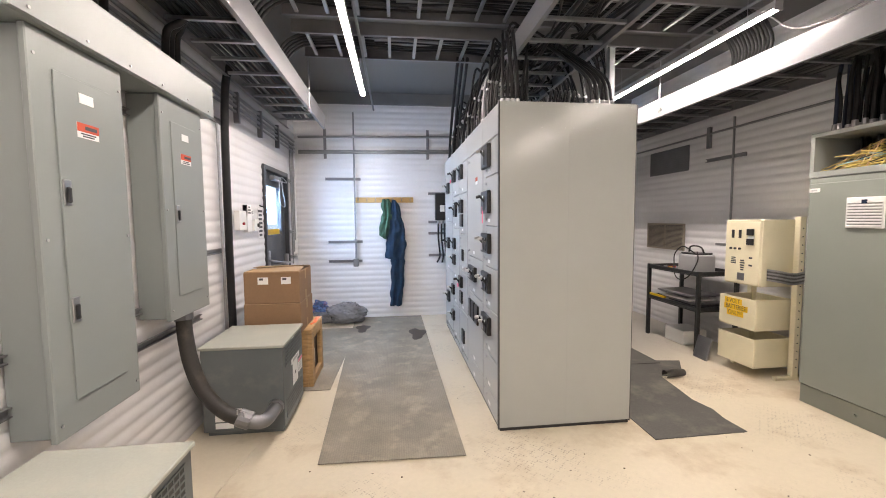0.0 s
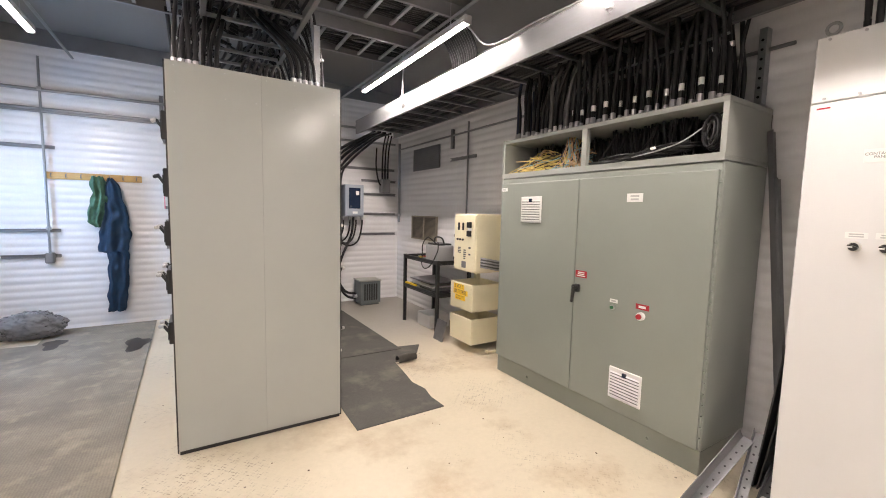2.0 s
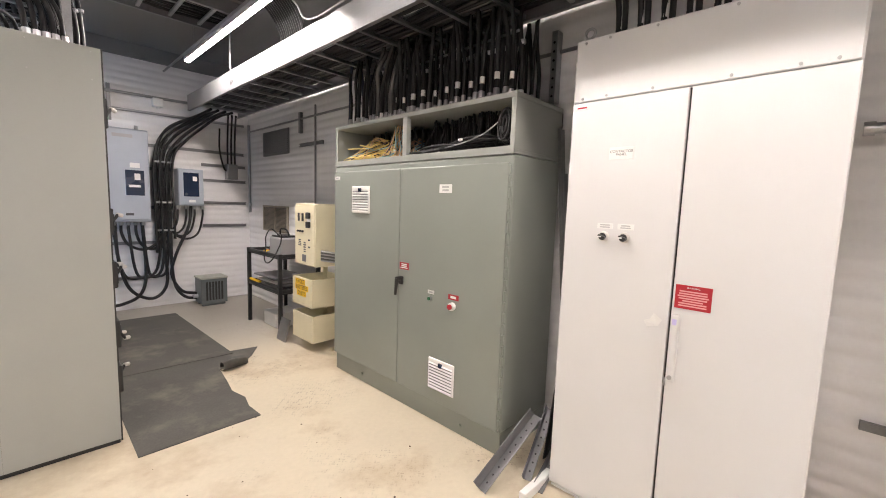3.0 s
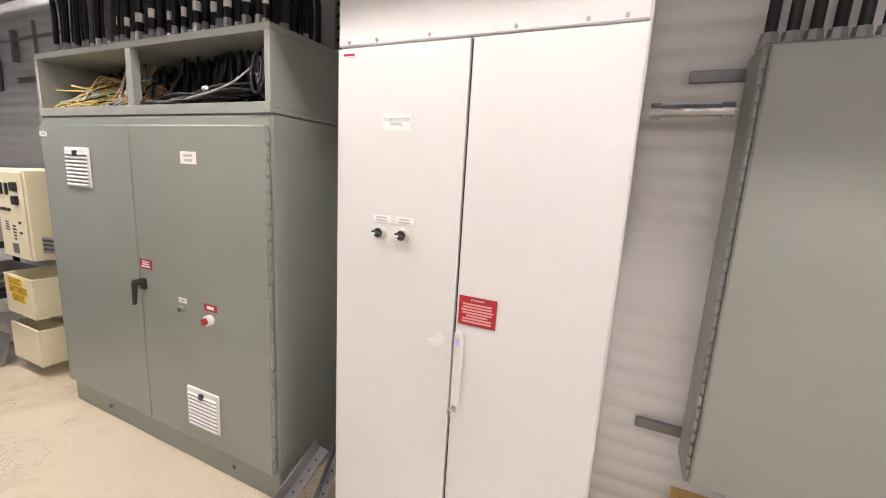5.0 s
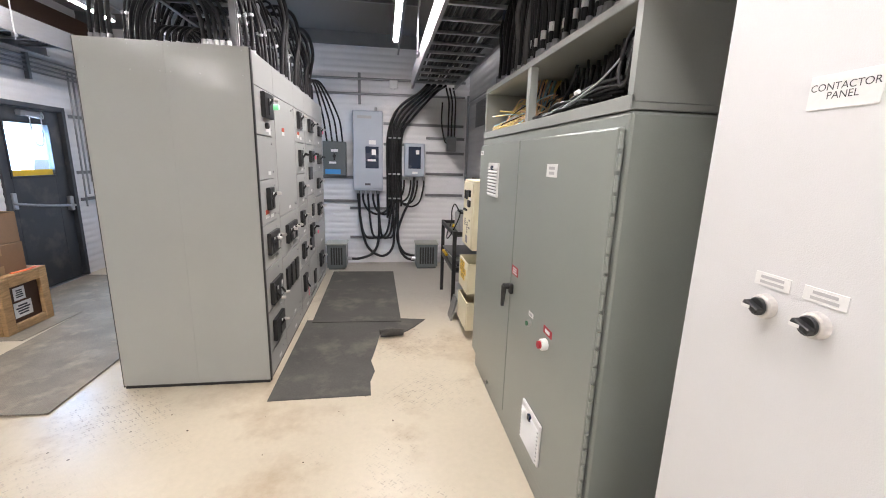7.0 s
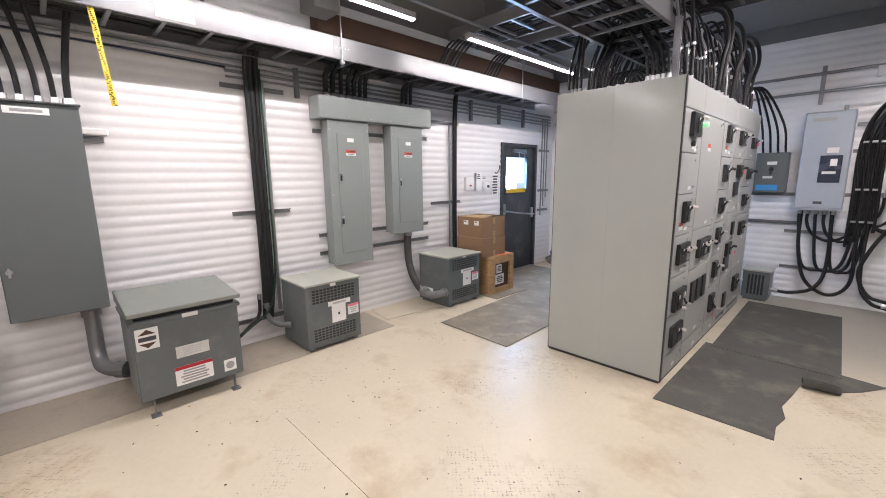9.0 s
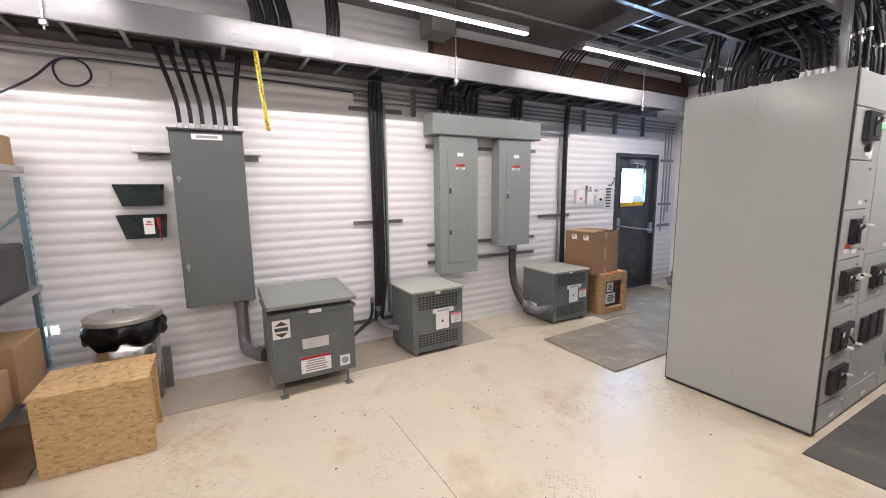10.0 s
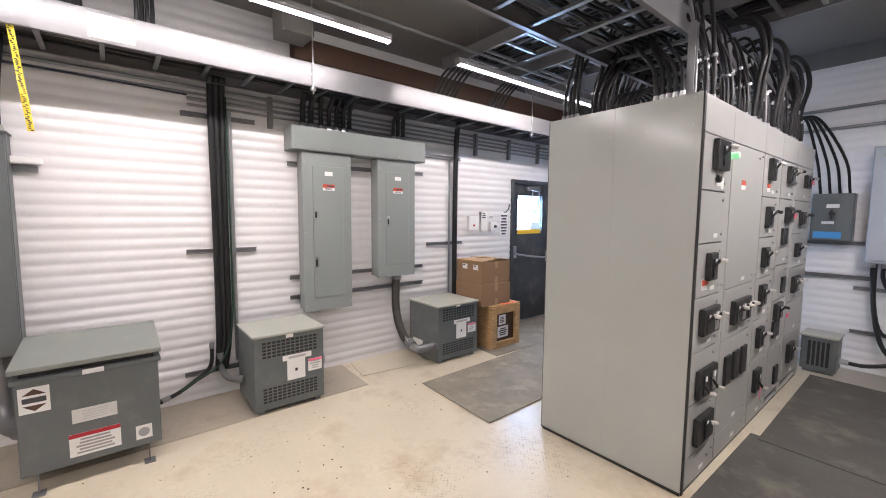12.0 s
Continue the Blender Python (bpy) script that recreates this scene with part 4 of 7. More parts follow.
t = thing("cable_bundle", (-0.65, 0.5, 2.75), "thick black cables rising from the wall tray to the ceiling", "cable", "cables in the trays")
for k in range(9):
    y = 0.30 + 0.035 * k
    part("cable", tube([(-0.62 - 0.02 * (k % 3), y - 0.25, 2.765), (-0.60 - 0.02 * (k % 3), y - 0.05, 2.80), (-0.58 - 0.03 * (k % 3), y, 2.98), (-0.60 - 0.03 * (k % 3), y - 0.04, 3.2), (-0.62, y - 0.05, ZC)], 0.021, 8, 5), M_CABLE, t)
for k in range(4):
    y = 0.86 + 0.03 * k
    part("cable", tube([(-0.66, y - 0.1, 2.77), (-0.62, y, 2.85), (-0.58, y + 0.02, 3.05), (-0.6, y, ZC)], 0.014, 8, 5), M_CABLE, t)
for y0, n in ((3.62, 6), (4.45, 5)):
    t = thing("cable_bundle", (-0.5, y0, 2.9), "black cables bending from the crossing tray into the wall tray", "cable", "cables in the trays")
    for k in range(n):
        y = y0 - 0.12 + 0.06 * k
        part("cable", tube([(0.1 + 0.1 * k, y, 3.185), (-0.25, y, 3.19), (-0.46, y - 0.02, 3.10), (-0.56, y - 0.08, 2.92), (-0.60, y - 0.35 + 0.1 * (k % 3), 2.78), (-0.62, y - 0.8, 2.765)], 0.013, 7, 5), M_CABLE, t)
t = thing("cable_bundle", (3.3, 3.7, 3.0), "black cables bending from the crossing tray into the long tray", "cable", "cables in the trays")
for k in range(12):
    y = 3.46 + 0.034 * k
    part("cable", tube([(2.9, y, 3.19), (3.22, y, 3.20), (3.42, y + 0.02, 3.08), (3.52, y + 0.05, 2.88), (3.56 + 0.02 * (k % 4), y + 0.35, 2.74), (3.58 + 0.02 * (k % 4), y + 0.9, 2.70)], 0.014, 7, 5), M_CABLE, t)
t = thing("cable_bundle", (3.5, 2.9, 2.8), "pale loose cable lying over the tray rail", "cable", "cables in the trays")
part("cable", tube([(3.40, 2.2, 2.83), (3.35, 2.6, 2.82), (3.33, 2.95, 2.80), (3.36, 3.2, 2.88), (3.40, 3.4, 3.05), (3.3, 3.5, 3.18)], 0.006, 7), M_GRAYP, t)

for y in (0.20, 2.06):
    sp_ = thing("splice_plate", (-0.415, y, 2.785), "thin bolted aluminium splice plate on the tray rail", "splice plate", "tray splices")
    part("plate", box(-0.4188, -0.4165, y - 0.09, y + 0.09, 2.72, 2.85, 0.0006), M_ALU, sp_)
    for dy in (-0.06, -0.025, 0.025, 0.06):
        part("bolt", rod((-0.4165, y + dy, 2.785), (-0.4125, y + dy, 2.785), 0.006, 8), M_FIT, sp_)
tagged(part("tray_sticker", box(-0.4195, -0.4185, 0.62, 0.86, 2.71, 2.86), mat("tan_sticker", (0.60, 0.47, 0.40), 0.55)), "pinkish tan sticker plate on the tray rail", "sticker")


# ---- east side: green-grey control cabinet ----
RX, RB = 3.71, 4.24
RY0, RY1 = 1.475, 3.31
rc = thing("control_cabinet", ((RX + RB) / 2, (RY0 + RY1) / 2, 0), "tall green-grey two-door steel control cabinet on a plinth", "cabinet")
part("plinth", box(RX + 0.012, RB, RY0 + 0.008, RY1 - 0.008, 0, 0.15, 0.004), M_RC, rc)
part("body", box(RX + 0.002, RB, RY0, RY1, 0.152, 1.80, 0.012, seg=2), M_RC, rc)
for y0, y1 in ((2.415, 3.285), (1.488, 2.41)):
    d = part("door", box(RX - 0.024, RX, y0, y1, 0.165, 1.752, 0.007, seg=2), M_RC, rc)
    if y0 < 2:
        for i in range(24):
            z = 0.19 + i * 0.065
            part("hinge_knuckle", rod((RX - 0.016, y0 - 0.008, z), (RX - 0.016, y0 - 0.008, z + 0.052), 0.0075, 8), M_RC, d)
f = RX - 0.024


def vent(yc, zc, w, h, parent):
    v = part("vent", box(f - 0.012, f, yc - w / 2, yc + w / 2, zc - h / 2, zc + h / 2, 0.004), M_WHITE, parent, "white louvred filter vent")
    n = 9
    for i in range(n):
        z = zc - h / 2 + 0.02 + (h - 0.05) * i / (n - 1)
        bm = bmesh.new()
        vs = [bm.verts.new(p) for p in ((f - 0.012, yc - w / 2 + 0.012, z), (f - 0.020, yc - w / 2 + 0.012, z - 0.006), (f - 0.020, yc + w / 2 - 0.012, z - 0.006), (f - 0.012, yc + w / 2 - 0.012, z),
                                        (f - 0.012, yc - w / 2 + 0.012, z - 0.006), (f - 0.012, yc + w / 2 - 0.012, z - 0.006))]
        for q in ((0, 1, 2, 3), (4, 5, 2, 1), (0, 4, 1), (3, 2, 5)):
            bm.faces.new([vs[k] for k in q])
        part("slat", bm, M_WHITE, v)
    bm = bmesh.new()
    for i in range(n - 1):
        z = zc - h / 2 + 0.02 + (h - 0.05) * (i + 0.30) / (n - 1)
        box(f - 0.0135, f - 0.0122, yc - w / 2 + 0.014, yc + w / 2 - 0.014, z - 0.003, z + 0.002, bm=bm)
    part("slot_backing", bm, M_TRIM, v)
    part("badge", box(f - 0.0242, f - 0.012, yc - 0.015, yc + 0.012, zc + h / 2 - 0.045, zc + h / 2 - 0.018), M_NAVY, v, "small blue badge")


vent(2.89, 1.525, 0.235, 0.215, rc)
vent(1.95, 0.365, 0.235, 0.215, rc)


def plate(x, s, y0, y1, z0, z1, parent, material=M_LABEL, rows=0, ink=M_FAINT, name="label_plate"):
    p = part(name, box(x, x + s * 0.002, y0, y1, z0, z1, 0.0006), material, parent)
    if rows:
        bars_x(x + s * 0.002, s, y0 + (y1 - y0) * 0.1, y1 - (y1 - y0) * 0.1, z0 + (z1 - z0) * 0.12, z1 - (z1 - z0) * 0.12, rows, ink, p)
    return p


plate(f, -1, 1.91, 2.02, 1.58, 1.635, rc, rows=2)
plate(f, -1, 3.20, 3.285, 1.685, 1.715, rc, rows=1)
plate(f, -1, 2.30, 2.40, 1.035, 1.085, rc, M_RED, 3, M_LABEL)
h = part("door_handle", box(f - 0.022, f, 2.352, 2.392, 0.925, 0.985, 0.008, seg=2), M_BLACK, rc, "black lever handle")
bm = rod((f - 0.02, 2.372, 0.968), (f - 0.058, 2.372, 0.968), 0.017, 12, bevel=0.003)
rod((f - 0.05, 2.370, 0.972), (f - 0.05, 2.386, 0.852), 0.016, 8, 0.010, bm=bm)
part("lever", bm, M_BLACK, h)
plate(f, -1, 2.04, 2.10, 0.905, 0.93, rc, rows=1)
bt = part("push_button", rod((f, 2.07, 0.875), (f - 0.018, 2.07, 0.875), 0.017, 16, bevel=0.003), M_FIT, rc)
part("button_cap", rod((f - 0.018, 2.07, 0.875), (f - 0.024, 2.07, 0.875), 0.012, 16), mat("dark_green_cap", (0.02, 0.12, 0.05), 0.4), bt)
plate(f, -1, 1.82, 1.91, 0.90, 0.935, rc, M_RED, 1, M_LABEL)
bt = part("stop_button", rod((f, 1.865, 0.86), (f - 0.03, 1.865, 0.86), 0.026, 18, bevel=0.004), M_WHITE, rc)
part("button_cap", rod((f - 0.03, 1.865, 0.86), (f - 0.042, 1.865, 0.86), 0.017, 16), M_RED, bt, "red push cap")
for y in (1.8, 2.9):
    part("plinth_bolt", rod((RX + 0.013, y, 0.07), (RX - 0.002, y, 0.07), 0.012, 10), M_RC, rc)
# wireway on top, open at the front
ww = thing("wireway_box", ((RX + RB) / 2, (RY0 + RY1) / 2, 1.802), "open-fronted grey wireway full of cables on the cabinet", "wireway")
bm = box(RX, RB, RY0, RY1, 1.802, 1.826, 0.003)
part("floor_plate", bm, M_RCS, ww)
part("roof_plate", box(RX, RB, RY0, RY1, 2.108, 2.14, 0.003), M_RCS, ww)
# shade inside the wireway is put into this plate's dark colour
part("back_plate", box(RB - 0.01, RB, RY0, RY1, 1.826, 2.108), M_TOTE, ww, "back plate coloured dark for the shade inside the wireway")
for y0, y1 in ((RY0, RY0 + 0.03), (RY1 - 0.03, RY1)):
    part("end_plate", box(RX, RB - 0.01, y0, y1, 1.826, 2.108), M_RCS, ww)
part("divider", box(RX, RX + 0.04, 2.385, 2.43, 1.826, 2.108, 0.002), M_RCS, ww)
part("lower_lip", box(RX - 0.004, RX + 0.008, RY0, RY1, 1.80, 1.845, 0.002), M_RCS, ww)
# loose wires inside
wz = 1.83


def wire_heap(name, label):
    return thing(name, (RX + 0.2, 2.4, wz), label, "cable", "wires in the wireway")


t = wire_heap("wire_heap", "heap of loose yellow, orange and blue wire ends")
for i in range(70):
    m_ = random.choice([M_BRASS, M_BRASS, M_PEACH, M_PEACH, M_LBLUE, M_CABLE])
    left = i % 2 == 0
    ya = 2.80 + random.uniform(-0.03, 0.03) if left else 2.62 + random.uniform(-0.04, 0.04)
    yb = ya + random.uniform(0.05, 0.4) if left else ya - random.uniform(0.03, 0.2)
    if left and m_ == M_PEACH:
        m_ = M_BRASS
    if not left and m_ == M_BRASS:
        m_ = M_PEACH
    za = wz + random.uniform(0.03, 0.16)
    x = RX + random.uniform(0.12, 0.3)
    zt = wz + random.uniform(0.006, 0.05) + (0.08 if i % 7 == 0 else 0)
    part("wire", tube([(x + 0.08, ya - 0.02, za + 0.04), (x, ya, za), (x - 0.04, ya * 0.5 + yb * 0.5, (za + zt) / 2 + 0.01), (max(RX + 0.015, x - random.uniform(0.06, 0.2)), yb, zt)], random.uniform(0.003, 0.005), 5, 4), m_, t)
for i in range(34):
    y = 2.60 + 0.15 * random.random()
    x = RX + 0.10 + 0.14 * random.random()
    yb = y + random.uniform(-0.16, 0.10)
    part("wire", tube([(x + 0.05, 2.68 + random.uniform(-0.03, 0.03), 2.105), (x + 0.02, (y + 2.68) / 2, 2.02), (x, y, 1.95), (x - 0.03, (y + yb) / 2, 1.89), (max(RX + 0.014, x - 0.09), yb, 1.84 + 0.05 * random.random())], random.uniform(0.003, 0.0045), 5, 4), (M_LBLUE, M_PEACH, M_BRASS, M_LBLUE, M_PEACH, M_TEAL)[i % 6], t)
for i in range(30):
    y = 2.92 + 0.12 * random.random()
    yb = min(3.26, y + random.uniform(-0.12, 0.34))
    x = RX + 0.10 + 0.14 * random.random()
    top = 1.90 + 0.12 * random.random()
    part("wire", tube([(x + 0.10, y - 0.05, top), (x + 0.04, y, top + 0.02), (x, (y + yb) / 2, top - 0.03), (max(RX + 0.014, x - 0.08), yb, 1.84 + 0.02 * random.random())], random.uniform(0.003, 0.0045), 5, 4), (M_BRASS, M_BRASS, M_PEACH)[i % 3], t)
t = wire_heap("wire_heap", "combed heap of black control cable")
for i in range(120):
    k = random.random()
    x = RX + 0.03 + 0.30 * random.random()
    lift = 0.10 * (1 - k) * random.uniform(0.5, 1.0)
    y0 = 1.60 + 0.25 * k + random.uniform(0, 0.1)
    y1 = min(2.375, y0 + random.uniform(0.45, 0.8))
    z = wz + 0.008
    part("wire", tube([(x + 0.06, y0, z + lift * 1.2 + 0.03 * k), (x + 0.02, y0 * 0.7 + y1 * 0.3, z + lift + random.uniform(0, 0.02)), (x, y0 * 0.35 + y1 * 0.65, z + lift * 0.45 + random.uniform(0, 0.02)), (x - 0.01, y1, z + random.uniform(0, 0.03))], random.uniform(0.005, 0.008), 5, 4), M_CABLE, t)
for i in range(26):
    x = RX + 0.03 + 0.25 * random.random()
    y0 = 1.95 + 0.3 * random.random()
    z = wz + 0.008 + random.uniform(0, 0.05)
    part("wire", tube([(x, y0 - 0.25, z), (x - 0.01, y0, z + 0.02), (x + 0.03, min(2.36, y0 + 0.2), z + 0.015), (x + 0.09, min(2.37, y0 + 0.3), z)], 0.006, 5, 4), M_CABLE, t)
part("wire", tube([(RX + 0.06, 1.60, 2.02), (RX + 0.03, 1.72, 1.935), (RX + 0.025, 1.87, 1.895), (RX + 0.03, 2.02, 1.875), (RX + 0.04, 2.12, 1.85)], 0.0042, 6), M_GRAYP, t, "pale cable among the black ones")
tg = part("cable_tag", rod((RX + 0.024, 1.885, 1.915), (RX + 0.024, 1.91, 1.912), 0.009, 8), M_LABEL, t)
t = thing("cable_coil", (RX + 0.12, 1.575, wz), "upright coil of black control cable", "cable")
for k in range(22):
    r = 0.118 + random.uniform(-0.07, 0.010)
    dx = 0.03 + 0.009 * k
    pts = [(RX + dx + 0.012 * math.sin(a + k), 1.575 + 0.45 * r * math.cos(a), wz + 0.008 + 0.132 + r * math.sin(a) * 0.98) for a in [2 * math.pi * q / 12 for q in range(13)]]
    part("turn", tube(pts, 0.006, 5, 3), M_CABLE, t)
t = thing("cable_bundle", (RX + 0.42, 2.4, wz), "black cables hanging at the back of the wireway", "cable", "wires in the wireway")
for i in range(80):
    y = 1.53 + 1.72 * i / 79
    x = RX + 0.40 + 0.045 * (i % 3) + random.uniform(-0.01, 0.01)
    part("cable", tube([(x, y, 2.106), (x + 0.01, y + random.uniform(-0.02, 0.02), 2.0), (x, y + random.uniform(-0.03, 0.03), 1.9), (x - 0.02, y + random.uniform(-0.04, 0.04), 1.845)], random.uniform(0.011, 0.016), 6, 3), M_CABLE, t)
t = thing("cable_bundle", (RX + 0.25, 2.0, wz), "black cables dropping from the roof of the wireway into the heap", "cable", "wires in the wireway")
for i in range(64):
    y = 1.73 + 0.63 * random.random()
    x = RX + 0.14 + 0.24 * random.random()
    dy = random.uniform(-0.10, 0.14)
    yb = min(2.37, max(1.60, y + dy))
    part("cable", tube([(x + 0.03, y, 2.106), (x + 0.02, y + dy * 0.2, 2.02), (x, y + dy * 0.5, 1.95), (x - 0.03, (y + yb) / 2 + dy * 0.2, 1.89), (x - 0.06, yb, 1.845 + 0.03 * random.random())], random.uniform(0.006, 0.010), 6, 3), M_CABLE, t)
for i in range(22):
    y = 2.47 + 0.75 * random.random()
    x = RX + 0.26 + 0.12 * random.random()
    part("cable", tube([(x, y, 2.106), (x + 0.01, y + random.uniform(-0.02, 0.02), 2.0), (x, y + random.uniform(-0.05, 0.05), 1.92), (x + 0.02, y + random.uniform(-0.08, 0.08), 1.85)], random.uniform(0.007, 0.011), 6, 3), M_CABLE, t)
# risers from the wireway roof into the tray
t = thing("cable_bundle", (4.0, 2.4, 2.14), "dense rows of black cables rising from the wireway", "cable")
n = 132
for i in range(n):
    y = 1.55 + 1.69 * i / (n - 1) + random.uniform(-0.008, 0.008)
    row_ = i % 4
    x = RX + 0.055 + row_ * 0.115 + random.uniform(-0.012, 0.012)
    r = random.uniform(0.010, 0.0165)
    big = 76 < i < 108
    sway = random.uniform(-0.20, 0.04) if big else random.uniform(-0.06, 0.05)
    part("cable", tube([(x, y, 2.14), (x + 0.005, y, 2.34), (x + random.uniform(-0.02, 0.02), y + sway * 0.35, 2.5), (x + random.uniform(-0.05, 0.05), y + sway, 2.66)], r * (1.35 if big else 1), 7, 5), M_TEAL if i > 124 else (M_CABLE2 if big and i % 3 == 0 else M_CABLE), t)
    g = 0.022 if i in (6, 10, 14) else r * 1.5
    part("gland", rod((x, y, 2.138), (x, y, 2.14 + (0.05 if i % 3 else 0.03)), g, 8, g * 0.85), M_RED if i == 18 else (M_WHITE if i in (6, 10, 14) or 90 < i < 98 else M_FIT), t)
    if i % 8 == 0 and i < 84:
        zl = 2.225 + 0.008 * (i % 3)
        part("cable_label", rod((x + 0.002, y, zl), (x + 0.003, y, zl + 0.04), r * 1.1, 8), M_LABEL, t)
    if row_ == 1 and i < 90:
        part("ferrule", rod((x + 0.004, y, 2.45), (x, y, 2.475), r * 1.2, 8), M_FIT, t)
for z in (2.50,):
    part("tie_bar", rod((RX + 0.10, 1.55, z), (RX + 0.10, 2.75, z - 0.02), 0.008, 6), M_GALV, t)
for y, z0, z1 in ((1.545, 2.18, 2.62), (3.45, 2.05, 2.62)):
    st = thing("strut_bracket", (4.24, y, z0), "upright galvanised strut bracket on the wall", "strut", "strut brackets")
    bm = box(4.2, 4.204, y - 0.02, y + 0.02, z0, z1)
    box(4.204, 4.262, y - 0.02, y - 0.016, z0, z1, bm=bm)
    box(4.204, 4.262, y + 0.016, y + 0.02, z0, z1, bm=bm)
    part("channel", bm, M_GALV, st)
    for k in range(7):
        part("slot", rod((4.2, y, z0 + 0.04 + 0.055 * k), (4.1985, y, z0 + 0.04 + 0.055 * k), 0.008, 8), M_BLACK, st)

# ---- white contactor panel ----
PX, PB = 3.728, 4.24
PY0, PY1 = 0.143, 1.145
cp = thing("contactor_panel", ((PX + PB) / 2, (PY0 + PY1) / 2, 0), "tall white two-door contactor cabinet with two selector switches", "cabinet")
part("body", box(PX + 0.004, PB, PY0, PY1, 0.015, 2.30, 0.006), M_CP, cp)
part("top_panel", box(PX - 0.016, PX + 0.003, PY0 + 0.004, PY1 - 0.004, 2.018, 2.306, 0.004), M_CP, cp)
for y0, y1 in ((0.637, PY1 - 0.003), (PY0 + 0.003, 0.628)):
    part("door", box(PX - 0.018, PX + 0.003, y0, y1, 0.035, 2.012, 0.004, seg=2), M_CP, cp)
part("door_gasket", box(PX - 0.004, PX + 0.0035, 0.6285, 0.6365, 0.035, 2.012), M_BLACK, cp)
part("plinth", box(PX + 0.004, PB - 0.01, PY0 + 0.005, PY1 - 0.005, 0.0, 0.014, 0.003), M_CP, cp)
for y in (PY0 + 0.06, 0.30, 0.5, 0.78, 0.98, PY1 - 0.05):
    for z in (2.032, 2.29):
        part("screw", rod((PX - 0.016, y, z), (PX - 0.021, y, z), 0.006, 8), M_FIT, cp)
f = PX - 0.018
s1 = plate(f, -1, 0.835, 0.945, 1.737, 1.792, cp, name="name_sign")
words("sign_text", "CONTACTOR\nPANEL", 0.0165, pose(f - 0.0026, 0.89, 1.7645) @ FACE_W, M_INK, s1)
plate(f, -1, 1.06, 1.125, 1.982, 1.998, cp, M_LABEL, 1, M_RED)
for y in (0.941, 0.846):
    plate(f, -1, y - 0.037, y + 0.035, 1.416, 1.442, cp, rows=2)
    sw = part("selector_switch", rod((f, y, 1.38), (f - 0.019, y, 1.38), 0.0245, 20, 0.022, bevel=0.003), M_TIP, cp, "black selector switch with pale ring")
    bm = rod((f - 0.019, y, 1.38), (f - 0.027, y, 1.38), 0.0175, 18, bevel=0.002)
    own = box(f - 0.041, f - 0.025, y - 0.017, y + 0.017, 1.3745, 1.3855, 0.002)
    bmesh.ops.rotate(own, verts=own.verts, cent=(f, y, 1.38), matrix=Matrix.Rotation(radians(20), 3, "X"))
    merge(bm, own)
    part("knob", bm, M_BLACK, sw)
    part("pointer", box(f - 0.0422, f - 0.0412, y - 0.002, y + 0.016, 1.377, 1.383), M_LABEL, sw)
w = part("warning_sign", box(f - 0.003, f, 0.486, 0.619, 1.101, 1.202, 0.0008), M_RED, cp, "red engraved warning sign")
bars_x(f - 0.003, -1, 0.496, 0.610, 1.110, 1.181, 7, mat("pale_red_print", (0.72, 0.33, 0.34), 0.5, 0, 0.05), w)
words("sign_text", "WARNING", 0.010, pose(f - 0.0036, 0.553, 1.191) @ FACE_W, M_LABEL, w)
hd = part("lock_handle", box(f - 0.026, f, 0.59, 0.622, 0.775, 1.075, 0.007, seg=2), M_CP, cp, "white swing handle with lock")
part("handle_label", box(f - 0.0268, f - 0.026, 0.598, 0.615, 1.03, 1.055), mat("lilac_sticker", (0.55, 0.5, 0.8), 0.5), hd)
part("lock", rod((f - 0.026, 0.606, 0.80), (f - 0.034, 0.606, 0.80), 0.009, 12), M_FIT, hd)
part("hook", tube([(f - 0.005, 0.622, 0.79), (f - 0.02, 0.628, 0.772), (f - 0.012, 0.625, 0.755)], 0.005, 6), M_FIT, hd)
eye_z = 2.306
e = part("lifting_eye", rod((PX + 0.03, 1.10, eye_z), (PX + 0.03, 1.10, eye_z + 0.02), 0.016, 12), M_FIT, cp)
pts = [(PX + 0.03, 1.10 + 0.024 * math.cos(a), eye_z + 0.042 + 0.024 * math.sin(a)) for a in [2 * math.pi * q / 12 for q in range(13)]]
part("ring", tube(pts, 0.007, 7, 2), M_FIT, e)
bm = bmesh.new()
pts = [(0.66, 1.035), (0.675, 1.005), (0.72, 0.995), (0.735, 1.02), (0.71, 1.03), (0.695, 1.06)]
bm.faces.new([bm.verts.new((f - 0.0012 - 0.002 * (i % 2), y, z)) for i, (y, z) in enumerate(pts)])
part("tape_scrap", bm, M_WHITE, cp, "torn scrap of clear tape")
t = thing("cable_bundle", (3.95, 0.7, 2.306), "black cables rising from the white cabinet", "cable")
for i in range(16):
    y = 0.25 + i * 0.052
    riser(3.86 + (i % 2) * 0.06, y, 2.75, 0.014, (random.uniform(-0.25, -0.1), random.uniform(-0.1, 0.1)), z0=2.30, parent=t)
    if i % 2:
        part("cable_label", rod((3.86 + (i % 2) * 0.06, y, 2.40), (3.86 + (i % 2) * 0.06, y, 2.46), 0.0165, 8), M_LABEL, t)

